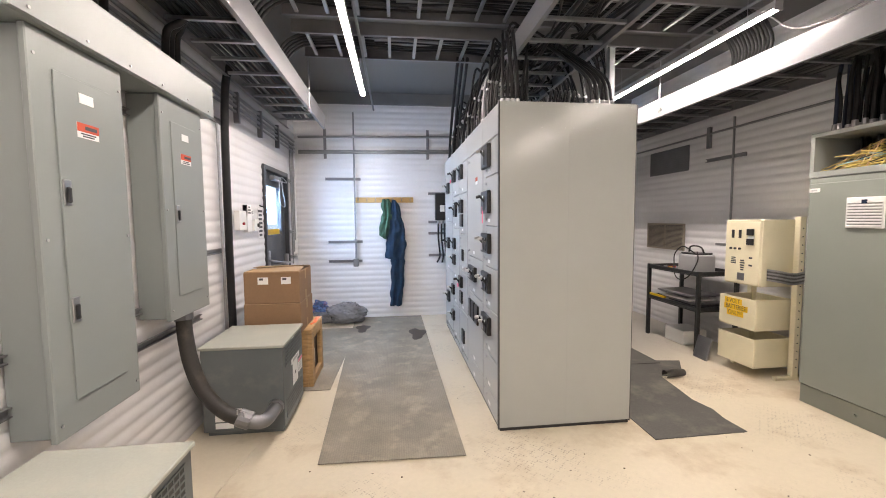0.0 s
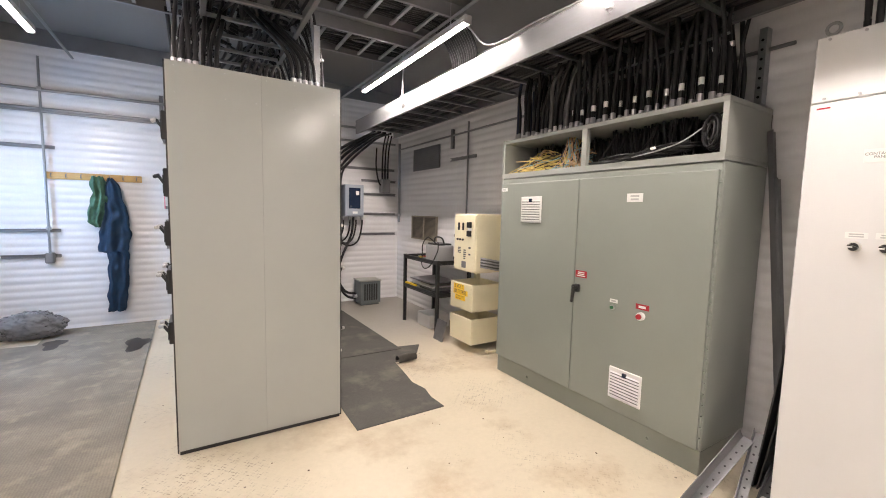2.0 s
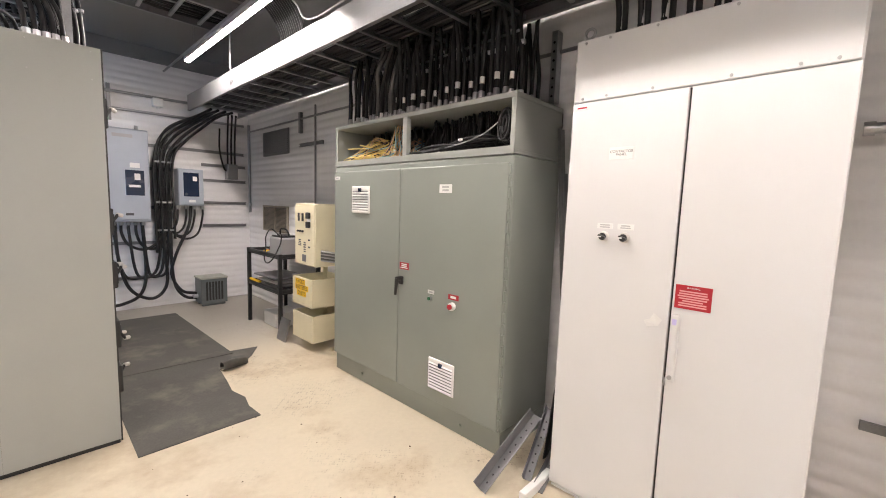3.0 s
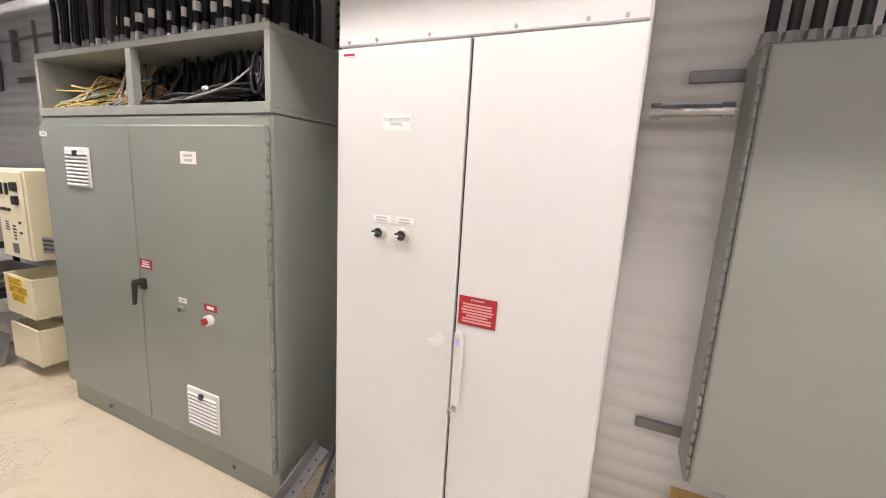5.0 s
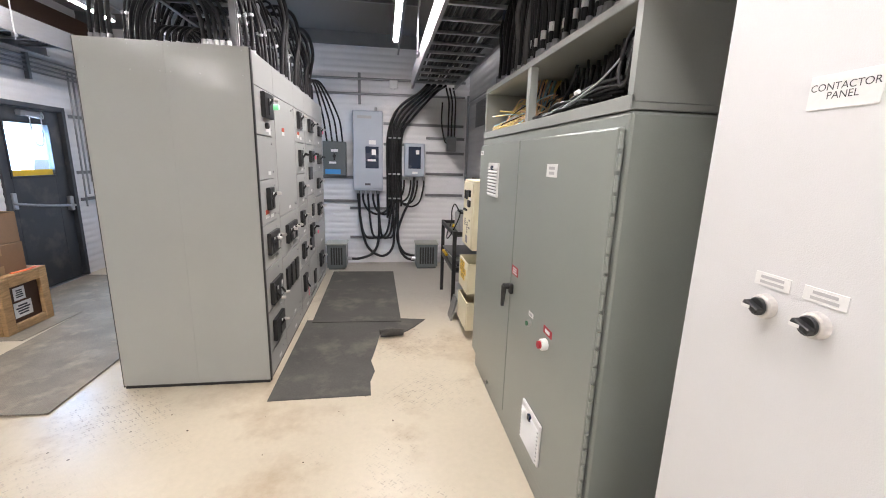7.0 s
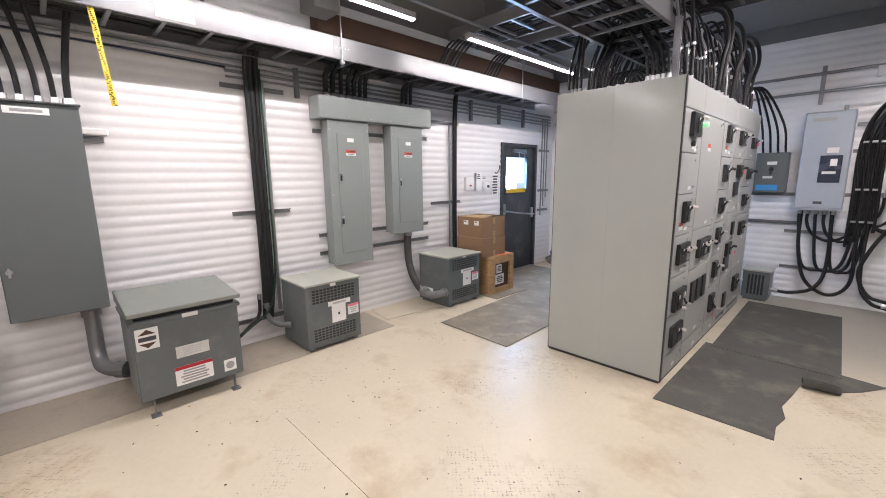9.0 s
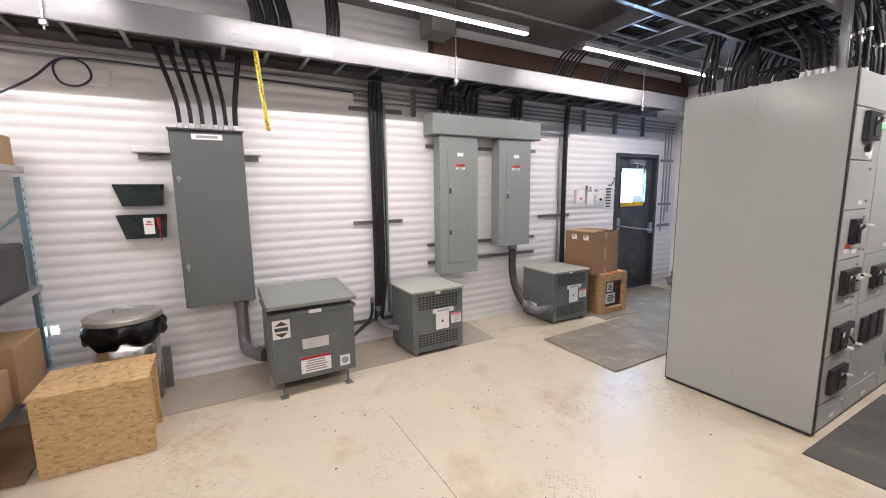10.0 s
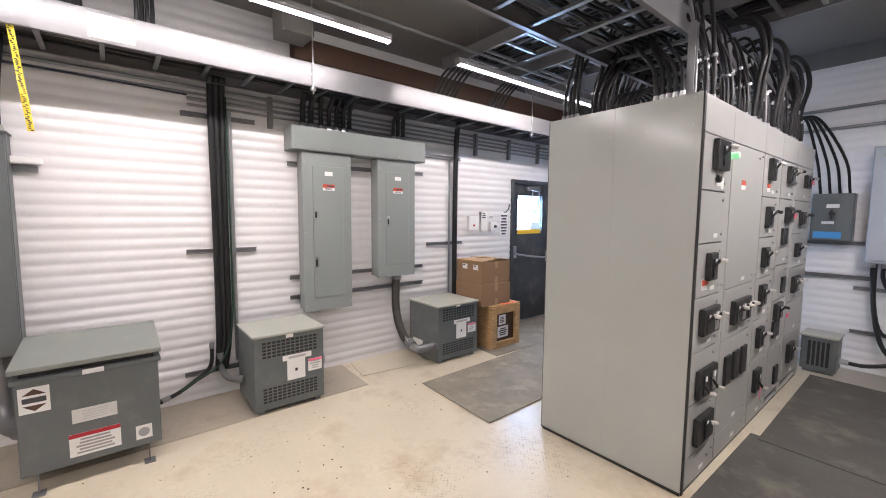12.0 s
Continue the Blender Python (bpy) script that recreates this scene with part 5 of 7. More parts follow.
# grey panel on the wall beside it
ep = thing("wall_panel", (4.15, -0.55, 0.55), "grey wall-mounted steel panel with a piano hinge", "cabinet")
part("body", box(4.06, XE - 0.035, -1.0, -0.165, 0.54, 2.04, 0.008), M_RCS, ep)
part("door", box(4.035, 4.058, -0.99, -0.18, 0.55, 2.03, 0.006), M_RCS, ep)
for i in range(30):
    z = 0.57 + i * 0.048
    part("hinge_knuckle", rod((4.05, -0.172, z), (4.05, -0.172, z + 0.034), 0.007, 8), M_GALV, ep)
t = thing("cable_bundle", (4.15, -0.3, 2.04), "black cables rising from the grey wall panel", "cable")
for i in range(6):
    riser(4.14, -0.19 - i * 0.055, 2.75, 0.017, (-0.18, random.uniform(-0.03, 0.03)), z0=2.04, parent=t)
for z in (0.62, 1.99):
    st = thing("strut", (XE - 0.03, -0.1, z), "short dark strut channel on the wall", "strut", "strut channels")
    part("channel", box(XE - 0.034, XE - 0.0125, -1.05, 0.0, z - 0.02, z + 0.02, 0.002), M_STRUT, st)
c = thing("wall_conduit", (4.1, 0, 1.81), "galvanised conduit between the white and grey cabinets", "conduit")
part("pipe", rod((4.16, 0.114, 1.86), (4.16, -0.13, 1.86), 0.022, 14), M_GALV, c)
for y in (0.10, -0.115):
    part("coupling", rod((4.16, y - 0.02, 1.86), (4.16, y + 0.014, 1.86), 0.028, 14), M_FIT, c)
bx = thing("storage_box", (4.05, -0.5, 0), "open wooden box below the grey wall panel", "box")
part("front", box(3.86, 3.88, -0.9, -0.16, 0.0, 0.40, 0.002), M_PINE, bx)
part("back", box(4.2, 4.22, -0.9, -0.16, 0.0, 0.40, 0.002), M_PINE, bx)
for y in (-0.16, -0.88):
    part("side", box(3.881, 4.199, y - 0.02, y, 0.0, 0.40, 0.002), M_PINE, bx)
part("bottom", box(3.881, 4.199, -0.879, -0.181, 0.0, 0.02), M_PINE, bx)
tagged(part("plastic_sheet", box(3.9, 4.18, -0.8, -0.2, 0.021, 0.36, 0.03), M_WHITE), "white plastic wrap in the wooden box", "packaging")


# angle iron and strut offcuts leaning between the cabinets
def angle(a, b, w, label, holes=True):
    t = thing("steel_offcut", a, label, "steel offcut", "steel offcuts")
    a, b = Vector(a), Vector(b)
    d = (b - a).normalized()
    u = d.cross(Vector((0, 0, 1))).normalized()
    v = u.cross(d).normalized()
    bm = bmesh.new()
    for p, q in ((u, v), (v, u)):
        vs = []
        for e in (a, b):
            for i, j in ((0, 0), (w, 0), (w, 0.004), (0, 0.004)):
                vs.append(bm.verts.new(e + p * i + q * j))
        for k in range(4):
            bm.faces.new((vs[k], vs[(k + 1) % 4], vs[4 + (k + 1) % 4], vs[4 + k]))
        bm.faces.new(vs[:4][::-1])
        bm.faces.new(vs[4:])
    bmesh.ops.recalc_face_normals(bm, faces=bm.faces)
    part("angle", bm, M_STRUT, t)
    if holes:
        n = int((b - a).length / 0.05)
        for k in range(1, n):
            c = a + d * (k * 0.05) + u * (w / 2) + v * 0.0045
            own = bmesh.new()
            bmesh.ops.create_circle(own, cap_ends=True, segments=8, radius=0.006, matrix=Matrix.Translation(c) @ v.to_track_quat("Z", "Y").to_matrix().to_4x4())
            part("slot", own, M_BLACK, t)


angle((3.42, 1.40, 0.0), (3.82, 1.32, 0.30), 0.06, "slotted galvanised angle leaning between the cabinets")
angle((3.66, 1.27, 0.0), (4.0, 1.33, 0.27), 0.045, "galvanised angle leaning between the cabinets")
angle((3.98, 1.20, 0.0), (4.17, 1.47, 2.0), 0.045, "long dark angle leaning on the wall", False)
angle((3.94, 1.17, 0.0), (4.14, 1.41, 1.72), 0.04, "long dark angle leaning on the wall", False)
for y, z1, lean in ((1.285, 0.86, -6), (1.262, 0.72, -8)):
    own = box(3.90, 4.12, y - 0.004, y + 0.004, 0.0, z1, 0.001)
    bmesh.ops.rotate(own, verts=own.verts, cent=(4.0, y, 0), matrix=Matrix.Rotation(radians(-lean), 3, "X"))
    tagged(part("steel_plate", own, M_TOTE), "black steel plate standing on edge between the cabinets", "steel offcut", "steel offcuts")
angle((3.62, 1.18, 0.0), (4.0, 1.24, 0.10), 0.05, "short steel offcut lying on the floor")
tg = thing("steel_bracket", (3.6, 1.2, 0), "white steel bracket lying on the floor", "bracket")
part("arm", box(3.50, 3.78, 1.155, 1.195, 0.0, 0.05, 0.003), M_WHITE, tg)

# ---- battery charger and battery boxes ----
ch = thing("battery_charger", (3.95, 3.93, 0), "cream battery charger on a floor stand with two boxes", "battery charger")
part("charger_body", box(3.745, 4.12, 3.73, 4.13, 0.86, 1.475, 0.008), M_CREAM, ch)
fr = part("front_panel", box(3.735, 3.744, 3.74, 4.12, 0.872, 1.455, 0.003), M_CREAM, ch)
f = 3.735
for y in (4.03, 3.95):
    part("meter", box(f - 0.012, f, y - 0.013, y + 0.013, 1.30, 1.38, 0.003), M_BLACK, fr)
for z in (1.36, 1.27):
    part("breaker", box(f - 0.02, f, 3.80, 3.87, z - 0.03, z + 0.03, 0.004), M_BLACK, fr)
part("breaker_label", box(f - 0.002, f, 3.80, 3.87, 1.30, 1.325), M_LABEL, fr)
for y in (4.05, 4.0, 3.95):
    part("push_button", rod((f, y, 1.2), (f - 0.014, y, 1.2), 0.011, 10), M_BLACK, fr)
for y, z in ((3.83, 1.12), (3.83, 1.05)):
    part("label_plate", box(f - 0.002, f, y - 0.018, y + 0.018, z - 0.008, z + 0.008), M_INK, fr)
part("indicator_plate", box(f - 0.003, f, 3.89, 3.97, 0.90, 0.97, 0.001), M_STRUT, fr)
bars_x(f, -1, 3.99, 4.05, 1.05, 1.12, 4, M_INK, fr)
bars_x(f, -1, 3.89, 3.95, 0.99, 1.10, 5, M_INK, fr)
for name, z0, z1 in (("battery_box", 0.45, 0.735), ("battery_box", 0.10, 0.37)):
    bm = box(3.72, 4.12, 3.74, 4.15, z0, z0 + 0.012)
    box(3.72, 3.732, 3.74, 4.15, z0 + 0.012, z1, 0.002, bm)
    box(4.108, 4.12, 3.74, 4.15, z0 + 0.012, z1, 0.002, bm)
    box(3.733, 4.107, 3.74, 3.752, z0 + 0.012, z1, 0.002, bm)
    box(3.733, 4.107, 4.138, 4.15, z0 + 0.012, z1, 0.002, bm)
    bb = part(name, bm, M_CREAM, ch, "open cream steel battery box")
    if z0 > 0.4:
        for k, (txt, y, wd) in enumerate((("6 VOLT", 3.985, 0.20), ("BATTERIES", 3.955, 0.27), ("ONLY!!", 3.96, 0.19))):
            z = 0.69 - 0.058 * k
            tp = part("warning_tape", box(3.7185, 3.7198, y - wd / 2, y + wd / 2, z - 0.028, z + 0.0275), M_YELLOW, bb, "yellow tape with black letters")
            words("tape_text", txt, 0.06, pose(3.7178, y, z) @ FACE_W @ pose(0, 0, 0) @ Matrix.Diagonal((0.8, 1, 1, 1)), M_INK, bb)
post = part("stand_post", box(4.06, 4.12, 3.67, 3.725, 0.03, 1.50, 0.004), M_CREAM, ch)
bm = bmesh.new()
for i in range(18):
    rod((4.09, 3.67, 0.12 + i * 0.075), (4.09, 3.667, 0.12 + i * 0.075), 0.006, 8, bm=bm)
part("post_holes", bm, M_BLACK, post)
part("stand_post", box(4.06, 4.12, 4.135, 4.19, 0.03, 0.86, 0.004), M_CREAM, ch)
for y0, y1 in ((3.675, 3.72), (4.14, 4.185)):
    part("foot_rail", box(3.90, 4.24, y0, y1, 0.0, 0.03, 0.003), M_CREAM, ch)
t = thing("cable_coil", (3.98, 3.66, 0.95), "grey charging leads wound beside the charger", "cable")
for k in range(7):
    z = 0.90 + 0.015 * k
    part("lead", tube([(3.80, 3.72, z + 0.03), (3.86, 3.66, z + 0.02), (3.97, 3.63, z), (4.08, 3.64, z + 0.01), (4.18, 3.665, z + 0.02)], 0.009, 6), M_CABLE2 if k % 2 else M_GALV, t)

# ---- utility cart ----
ct = thing("utility_cart", (3.95, 4.85, 0), "black two-shelf utility cart loaded with tools", "cart")
for z in (0.86, 0.47):
    bm = box(3.70, 4.19, 4.42, 5.31, z, z + 0.012)
    for a in ((3.70, 3.72, 4.42, 5.31), (4.17, 4.19, 4.42, 5.31), (3.721, 4.169, 4.42, 4.44), (3.721, 4.169, 5.29, 5.31)):
        box(*a, z + 0.0121, z + 0.05, 0.003, bm)
    part("shelf", bm, M_BLACK, ct)
for x in (3.70, 4.155):
    for y in (4.42, 5.275):
        part("leg", box(x - 0.004, x + 0.036, y - 0.004, y + 0.036, 0.0, 0.915, 0.004), M_BLACK, ct)
hb = thing("heater_case", (3.9, 4.72, 0.873), "grey metal heater case with a black lead on the cart", "tool case")
part("case", box(3.78, 4.02, 4.56, 4.86, 0.873, 1.08, 0.02, seg=2), M_GRAYP, hb)
part("lid", box(3.80, 4.0, 4.58, 4.84, 1.08, 1.10, 0.008), M_BLACK, hb)
part("handle", tube([(3.9, 4.60, 1.10), (3.89, 4.63, 1.16), (3.89, 4.72, 1.175), (3.89, 4.80, 1.16), (3.9, 4.83, 1.10)], 0.01, 7), M_BLACK, hb)
part("lead", tube([(3.79, 4.6, 1.10), (3.76, 4.75, 1.17), (3.75, 4.87, 1.08), (3.75, 4.88, 0.95), (3.69, 4.78, 0.84), (3.67, 4.66, 0.80), (3.69, 4.55, 0.86), (3.76, 4.52, 1.02), (3.80, 4.58, 1.12)], 0.007, 6), M_CABLE, hb)
for i in range(7):
    z = 0.4825 + 0.022 * i
    w = random.uniform(0.14, 0.2)
    x, y = 3.93 + random.uniform(-0.04, 0.04), 4.86 + random.uniform(-0.1, 0.1)
    own = box(x - w, x + w, y - w * 1.4, y + w * 1.4, z, z + 0.019, 0.002)
    bmesh.ops.rotate(own, verts=own.verts, cent=(x, y, z), matrix=Matrix.Rotation(random.uniform(-0.1, 0.1), 3, "Z"))
    tagged(part("manual", own, (M_GRAYP, M_INK, M_STRUT, M_LABEL)[i % 4]), "flat binder in a pile on the cart shelf", "binder", "binders on the cart")
for x, y, a, ln, m_, lab in ((3.80, 5.05, 0.5, 0.16, M_YELLOW, "small screwdriver with a yellow grip on the cart"), (3.86, 5.14, -0.3, 0.18, M_RED, "screwdriver with a red grip on the cart"), (3.78, 4.95, 1.2, 0.13, M_YELLOW, "small screwdriver with a yellow grip on the cart")):
    d = Vector((math.cos(a), math.sin(a), 0))
    c0 = Vector((x, y, 0.886))
    sd = thing("screwdriver", (x, y, 0.8725), lab, "screwdriver", "tools on the cart")
    part("grip", rod(c0, c0 + d * ln * 0.5, 0.0125, 8, bevel=0.003), m_, sd)
    part("shaft", rod(c0 + d * ln * 0.5, c0 + d * ln + Vector((0, 0, -0.009)), 0.0035, 6), M_GALV, sd)
for x, y, a in ((3.93, 5.05, 0.2), (3.96, 5.2, 1.9)):
    own = box(x - 0.10, x + 0.10, y - 0.012, y + 0.012, 0.8725, 0.884, 0.003)
    box(x + 0.08, x + 0.12, y - 0.022, y + 0.022, 0.8727, 0.886, 0.006, own)
    bmesh.ops.rotate(own, verts=own.verts, cent=(x, y, 0.87), matrix=Matrix.Rotation(a, 3, "Z"))
    tagged(part("spanner", own, M_GALV), "steel spanner lying on the cart", "spanner", "tools on the cart")
tagged(part("level", box(3.705, 3.735, 4.98, 5.26, 0.521, 0.545, 0.003), M_YELLOW), "yellow level on the cart's lower shelf edge", "tool")
tagged(part("carton", box(3.8, 4.1, 4.75, 5.08, 0.0, 0.17, 0.01), M_WHITE), "white carton on the floor under the cart", "box")
own = box(3.66, 3.68, 4.23, 4.42, 0.0, 0.24, 0.002)
bmesh.ops.rotate(own, verts=own.verts, cent=(3.66, 4.3, 0), matrix=Matrix.Rotation(radians(14), 3, "Y"))
tagged(part("cover_plate", own, M_GALV), "bare metal cover plate leaning on the cart leg", "plate")

# ---- east wall fittings ----
lv = thing("wall_louver", (XE, 5.77, 1.24), "tan slatted air louver in the wall", "louver")
bm = box(XE - 0.035, XE - 0.012, 5.38, 5.41, 1.06, 1.42, 0.002)
box(XE - 0.035, XE - 0.012, 6.13, 6.16, 1.06, 1.42, 0.002, bm)
box(XE - 0.035, XE - 0.012, 5.41, 6.13, 1.06, 1.085, 0.002, bm)
box(XE - 0.035, XE - 0.012, 5.41, 6.13, 1.395, 1.42, 0.002, bm)
box(XE - 0.035, XE - 0.012, 5.76, 5.78, 1.085, 1.395, 0.002, bm)
part("frame", bm, M_LOUV, lv)
part("backing", box(XE - 0.0145, XE - 0.0125, 5.41, 6.13, 1.085, 1.395), M_BLACK, lv)
for i in range(18):
    z = 1.095 + i * 0.0168
    own = box(XE - 0.034, XE - 0.016, 5.412, 6.128, z, z + 0.003)
    bmesh.ops.rotate(own, verts=own.verts, cent=(XE - 0.025, 5.8, z), matrix=Matrix.Rotation(radians(-28), 3, "Y"))
    part("slat", own, M_LOUV, lv)
gr = thing("wall_grille", (XE, 5.75, 2.28), "dark grey flat ventilation grille in the wall", "grille")
part("plate", box(XE - 0.022, XE - 0.0125, 5.35, 6.15, 2.11, 2.44, 0.002), M_STRUT, gr)
for i in range(11):
    part("slat", box(XE - 0.029, XE - 0.0225, 5.38, 6.12, 2.135 + i * 0.027, 2.147 + i * 0.027, 0.001), M_STRUT, gr)


def strut_y(x, s, y0, y1, z, label="dark strut channel fixed to the ribbed wall"):
    """A slotted channel on a wall at x, its open side inward."""
    t = thing("strut", (x, (y0 + y1) / 2, z), label, "strut", "strut channels")
    a, b = x + s * 0.0125, x + s * 0.034
    bm = box(a, b, y0, y1, z + 0.013, z + 0.02, 0.001)
    box(a, b, y0, y1, z - 0.02, z - 0.013, 0.001, bm)
    box(a, a + s * 0.003, y0, y1, z - 0.013, z + 0.013, bm=bm)
    part("channel", bm, M_STRUT, t)


def strut_x(y, s, x0, x1, z):
    t = thing("strut", ((x0 + x1) / 2, y, z), "dark strut channel fixed to the ribbed wall", "strut", "strut channels")
    a, b = y + s * 0.0125, y + s * 0.034
    bm = box(x0, x1, a, b, z + 0.013, z + 0.02, 0.001)
    box(x0, x1, a, b, z - 0.02, z - 0.013, 0.001, bm)
    box(x0, x1, a, a + s * 0.003, z - 0.013, z + 0.013, bm=bm)
    part("channel", bm, M_STRUT, t)


strut_y(XE, -1, 4.48, 5.05, 2.185)
strut_y(XE, -1, 3.35, 3.65, 2.19)
strut_y(XE, -1, 4.0, 4.4, 1.18)
sh = thing("monitor", (4.14, 4.35, 1.2), "small dark monitor on a wall bracket", "monitor")
part("screen", box(4.10, 4.2, 4.24, 4.44, 1.215, 1.44, 0.02, seg=2), M_TOTE, sh)
part("bracket", box(4.05, XE - 0.0125, 4.22, 4.62, 1.185, 1.214, 0.003), M_STRUT, sh)


def conduit(name, pts, r, label, group, material=M_COND, straps=()):
    t = thing(name, pts[0], label, "conduit", group)
    bm = bmesh.new()
    for a, b in zip(pts, pts[1:]):
        rod(a, b, r, 10, bm=bm)
    part("pipe", bm, material, t, smooth=False)
    for a in straps:
        part("strap", box(a[0] - 0.02, a[0] + 0.02, a[1] - 0.02, a[1] + 0.02, a[2] - 0.02, a[2] + 0.02, 0.003), M_FIT, t)


conduit("wall_conduit", [(4.245, 4.64, 1.45), (4.245, 4.64, 2.62)], 0.012, "thin upright conduit on the wall", "wall conduits")
conduit("wall_conduit", [(4.24, 6.62, 1.30), (4.24, 6.62, 2.6)], 0.02, "upright conduit in the wall corner", "wall conduits", straps=[(4.245, 6.62, 1.42)])
conduit("wall_conduit", [(4.245, 1.4, 2.50), (4.245, 6.65, 2.50)], 0.012, "long conduit high on the wall", "wall conduits")
tagged(part("wall_strip", box(XE - 0.05, XE - 0.0125, 4.98, 5.03, 2.33, 2.58, 0.003), M_STRUT), "short upright strut high on the wall", "strut", "strut channels")
tagged(part("wall_sign", box(XE - 0.0165, XE - 0.0125, 3.36, 3.44, 1.12, 1.42, 0.001), M_WHITE), "white sign plate behind the charger", "sign")

# ---- north wall: drives and cables ----
vf = thing("drive_cabinet", (2.74, 6.6, 1.17), "tall blue-grey drive enclosure on the end wall", "drive")
part("body", box(2.53, 2.96, 6.48, 6.735, 1.17, 2.31, 0.006), M_VFD, vf)
part("cover", box(2.535, 2.955, 6.465, 6.479, 1.20, 2.30, 0.006), M_VFD, vf)
dp = part("keypad", box(2.71, 2.90, 6.455, 6.464, 1.50, 1.81, 0.004), M_NAVY, vf, "dark keypad panel")
part("screen", box(2.80, 2.86, 6.452, 6.4545, 1.69, 1.77), M_LABEL, dp)
part("badge", box(2.74, 2.86, 6.453, 6.4545, 1.60, 1.63), M_LABEL, dp)
part("label_plate", box(2.76, 2.86, 6.4635, 6.4645, 1.84, 1.90), M_LABEL, vf)
part("label_plate", box(2.6, 2.80, 6.4635, 6.4645, 2.20, 2.24), M_GRAYP, vf)
part("label_plate", box(2.7, 2.78, 6.4635, 6.4645, 1.25, 1.28), M_INK, vf)
part("lifting_eye", rod((2.86, 6.6, 2.31), (2.86, 6.6, 2.37), 0.02, 10), M_FIT, vf)
v2 = thing("drive_cabinet", (3.43, 6.6, 1.38), "small blue-grey drive enclosure on the end wall", "drive")
part("body", box(3.28, 3.585, 6.53, 6.735, 1.385, 1.88, 0.006), M_VFD, v2)
part("cover", box(3.285, 3.58, 6.518, 6.529, 1.40, 1.87, 0.005), M_VFD, v2)
dp = part("keypad", box(3.34, 3.525, 6.510, 6.517, 1.51, 1.83, 0.004), M_NAVY, v2, "dark keypad panel")
part("screen", box(3.45, 3.50, 6.507, 6.5095, 1.72, 1.78), M_LABEL, dp)
part("label_plate", box(3.40, 3.48, 6.5165, 6.5175, 1.43, 1.465), M_LABEL, v2)
ds = thing("disconnect_switch", (2.25, 6.65, 1.37), "dark grey disconnect switch with a blue label", "switch box")
part("body", box(2.09, 2.42, 6.57, 6.735, 1.37, 1.87, 0.006), M_DPAN, ds)
part("door", box(2.095, 2.415, 6.56, 6.569, 1.38, 1.86, 0.004), M_DPAN, ds)
part("blue_label", box(2.12, 2.34, 6.558, 6.5595, 1.40, 1.47), M_BLUE, ds, "blue label")
part("label_plate", box(2.21, 2.31, 6.558, 6.5595, 1.72, 1.76), M_LABEL, ds)
part("label_plate", box(2.18, 2.28, 6.558, 6.5595, 1.55, 1.58), M_LABEL, ds)
bm = rod((2.26, 6.56, 1.66), (2.26, 6.52, 1.66), 0.025, 12)
box(2.25, 2.27, 6.505, 6.525, 1.60, 1.70, 0.004, bm)
part("handle", bm, M_BLACK, ds)
for z in (1.97, 1.75, 1.43, 1.10):
    strut_x(YN, -1, 3.62, 4.22, z)
strut_x(YN, -1, 1.2, 3.25, 1.35)
strut_x(YN, -1, 2.05, 2.6, 0.99)
strut_x(YN, -1, 2.45, 3.2, 0.88)
strut_x(YN, -1, 2.45, 3.0, 0.42)
strut_x(YN, -1, 2.97, 3.3, 1.86)
strut_x(YN, -1, 2.97, 4.2, 2.16)
for z, y in ((2.79, 6.70), (2.585, 6.71)):
    conduit("wall_conduit", [(-0.93, y, z - 0.06), (4.2, y, z)], 0.018, "long grey conduit across the end wall", "wall conduits")
conduit("wall_conduit", [(-0.93, 6.71, 2.50), (1.6, 6.71, 2.52)], 0.015, "long grey conduit across the end wall", "wall conduits")
for x in (-0.55, 0.98, 2.62):
    tagged(part("strut_upright", box(x - 0.02, x + 0.02, 6.715, 6.737, 2.42, 2.86, 0.002), M_STRUT), "short upright strut on the end wall", "strut", "strut channels")
# thick bundle from the tray to the drives
tb = thing("cable_bundle", (3.2, 6.5, 1.5), "thick bundle of black power cables on the end wall", "cable", "power cables on the end wall")
for i in range(10):
    k = i / 9
    x1 = 3.03 + 0.21 * k
    y = 6.60 + 0.045 * (i % 3)
    part("cable", tube([(3.55 + 0.25 * k, 6.0 + 0.1 * (i % 3), 2.62 + 0.02 * (i % 3)), (3.45 + 0.25 * k, 6.35, 2.55 + 0.02 * (i % 2)), (3.16 + 0.24 * k, y, 2.20 + 0.14 * (1 - k) + 0.05 * (i % 2)), (x1, y, 1.95), (x1, y, 1.3 - 0.02 * i), (x1 - 0.01 * (i % 3), y, 0.75 + 0.02 * i)], 0.016, 8, 6), M_CABLE, tb)
for z in (1.42, 1.95, 1.05):
    part("cable_clamp", box(3.03, 3.245, 6.59, 6.60, z - 0.012, z + 0.012, 0.003), M_FIT, tb)
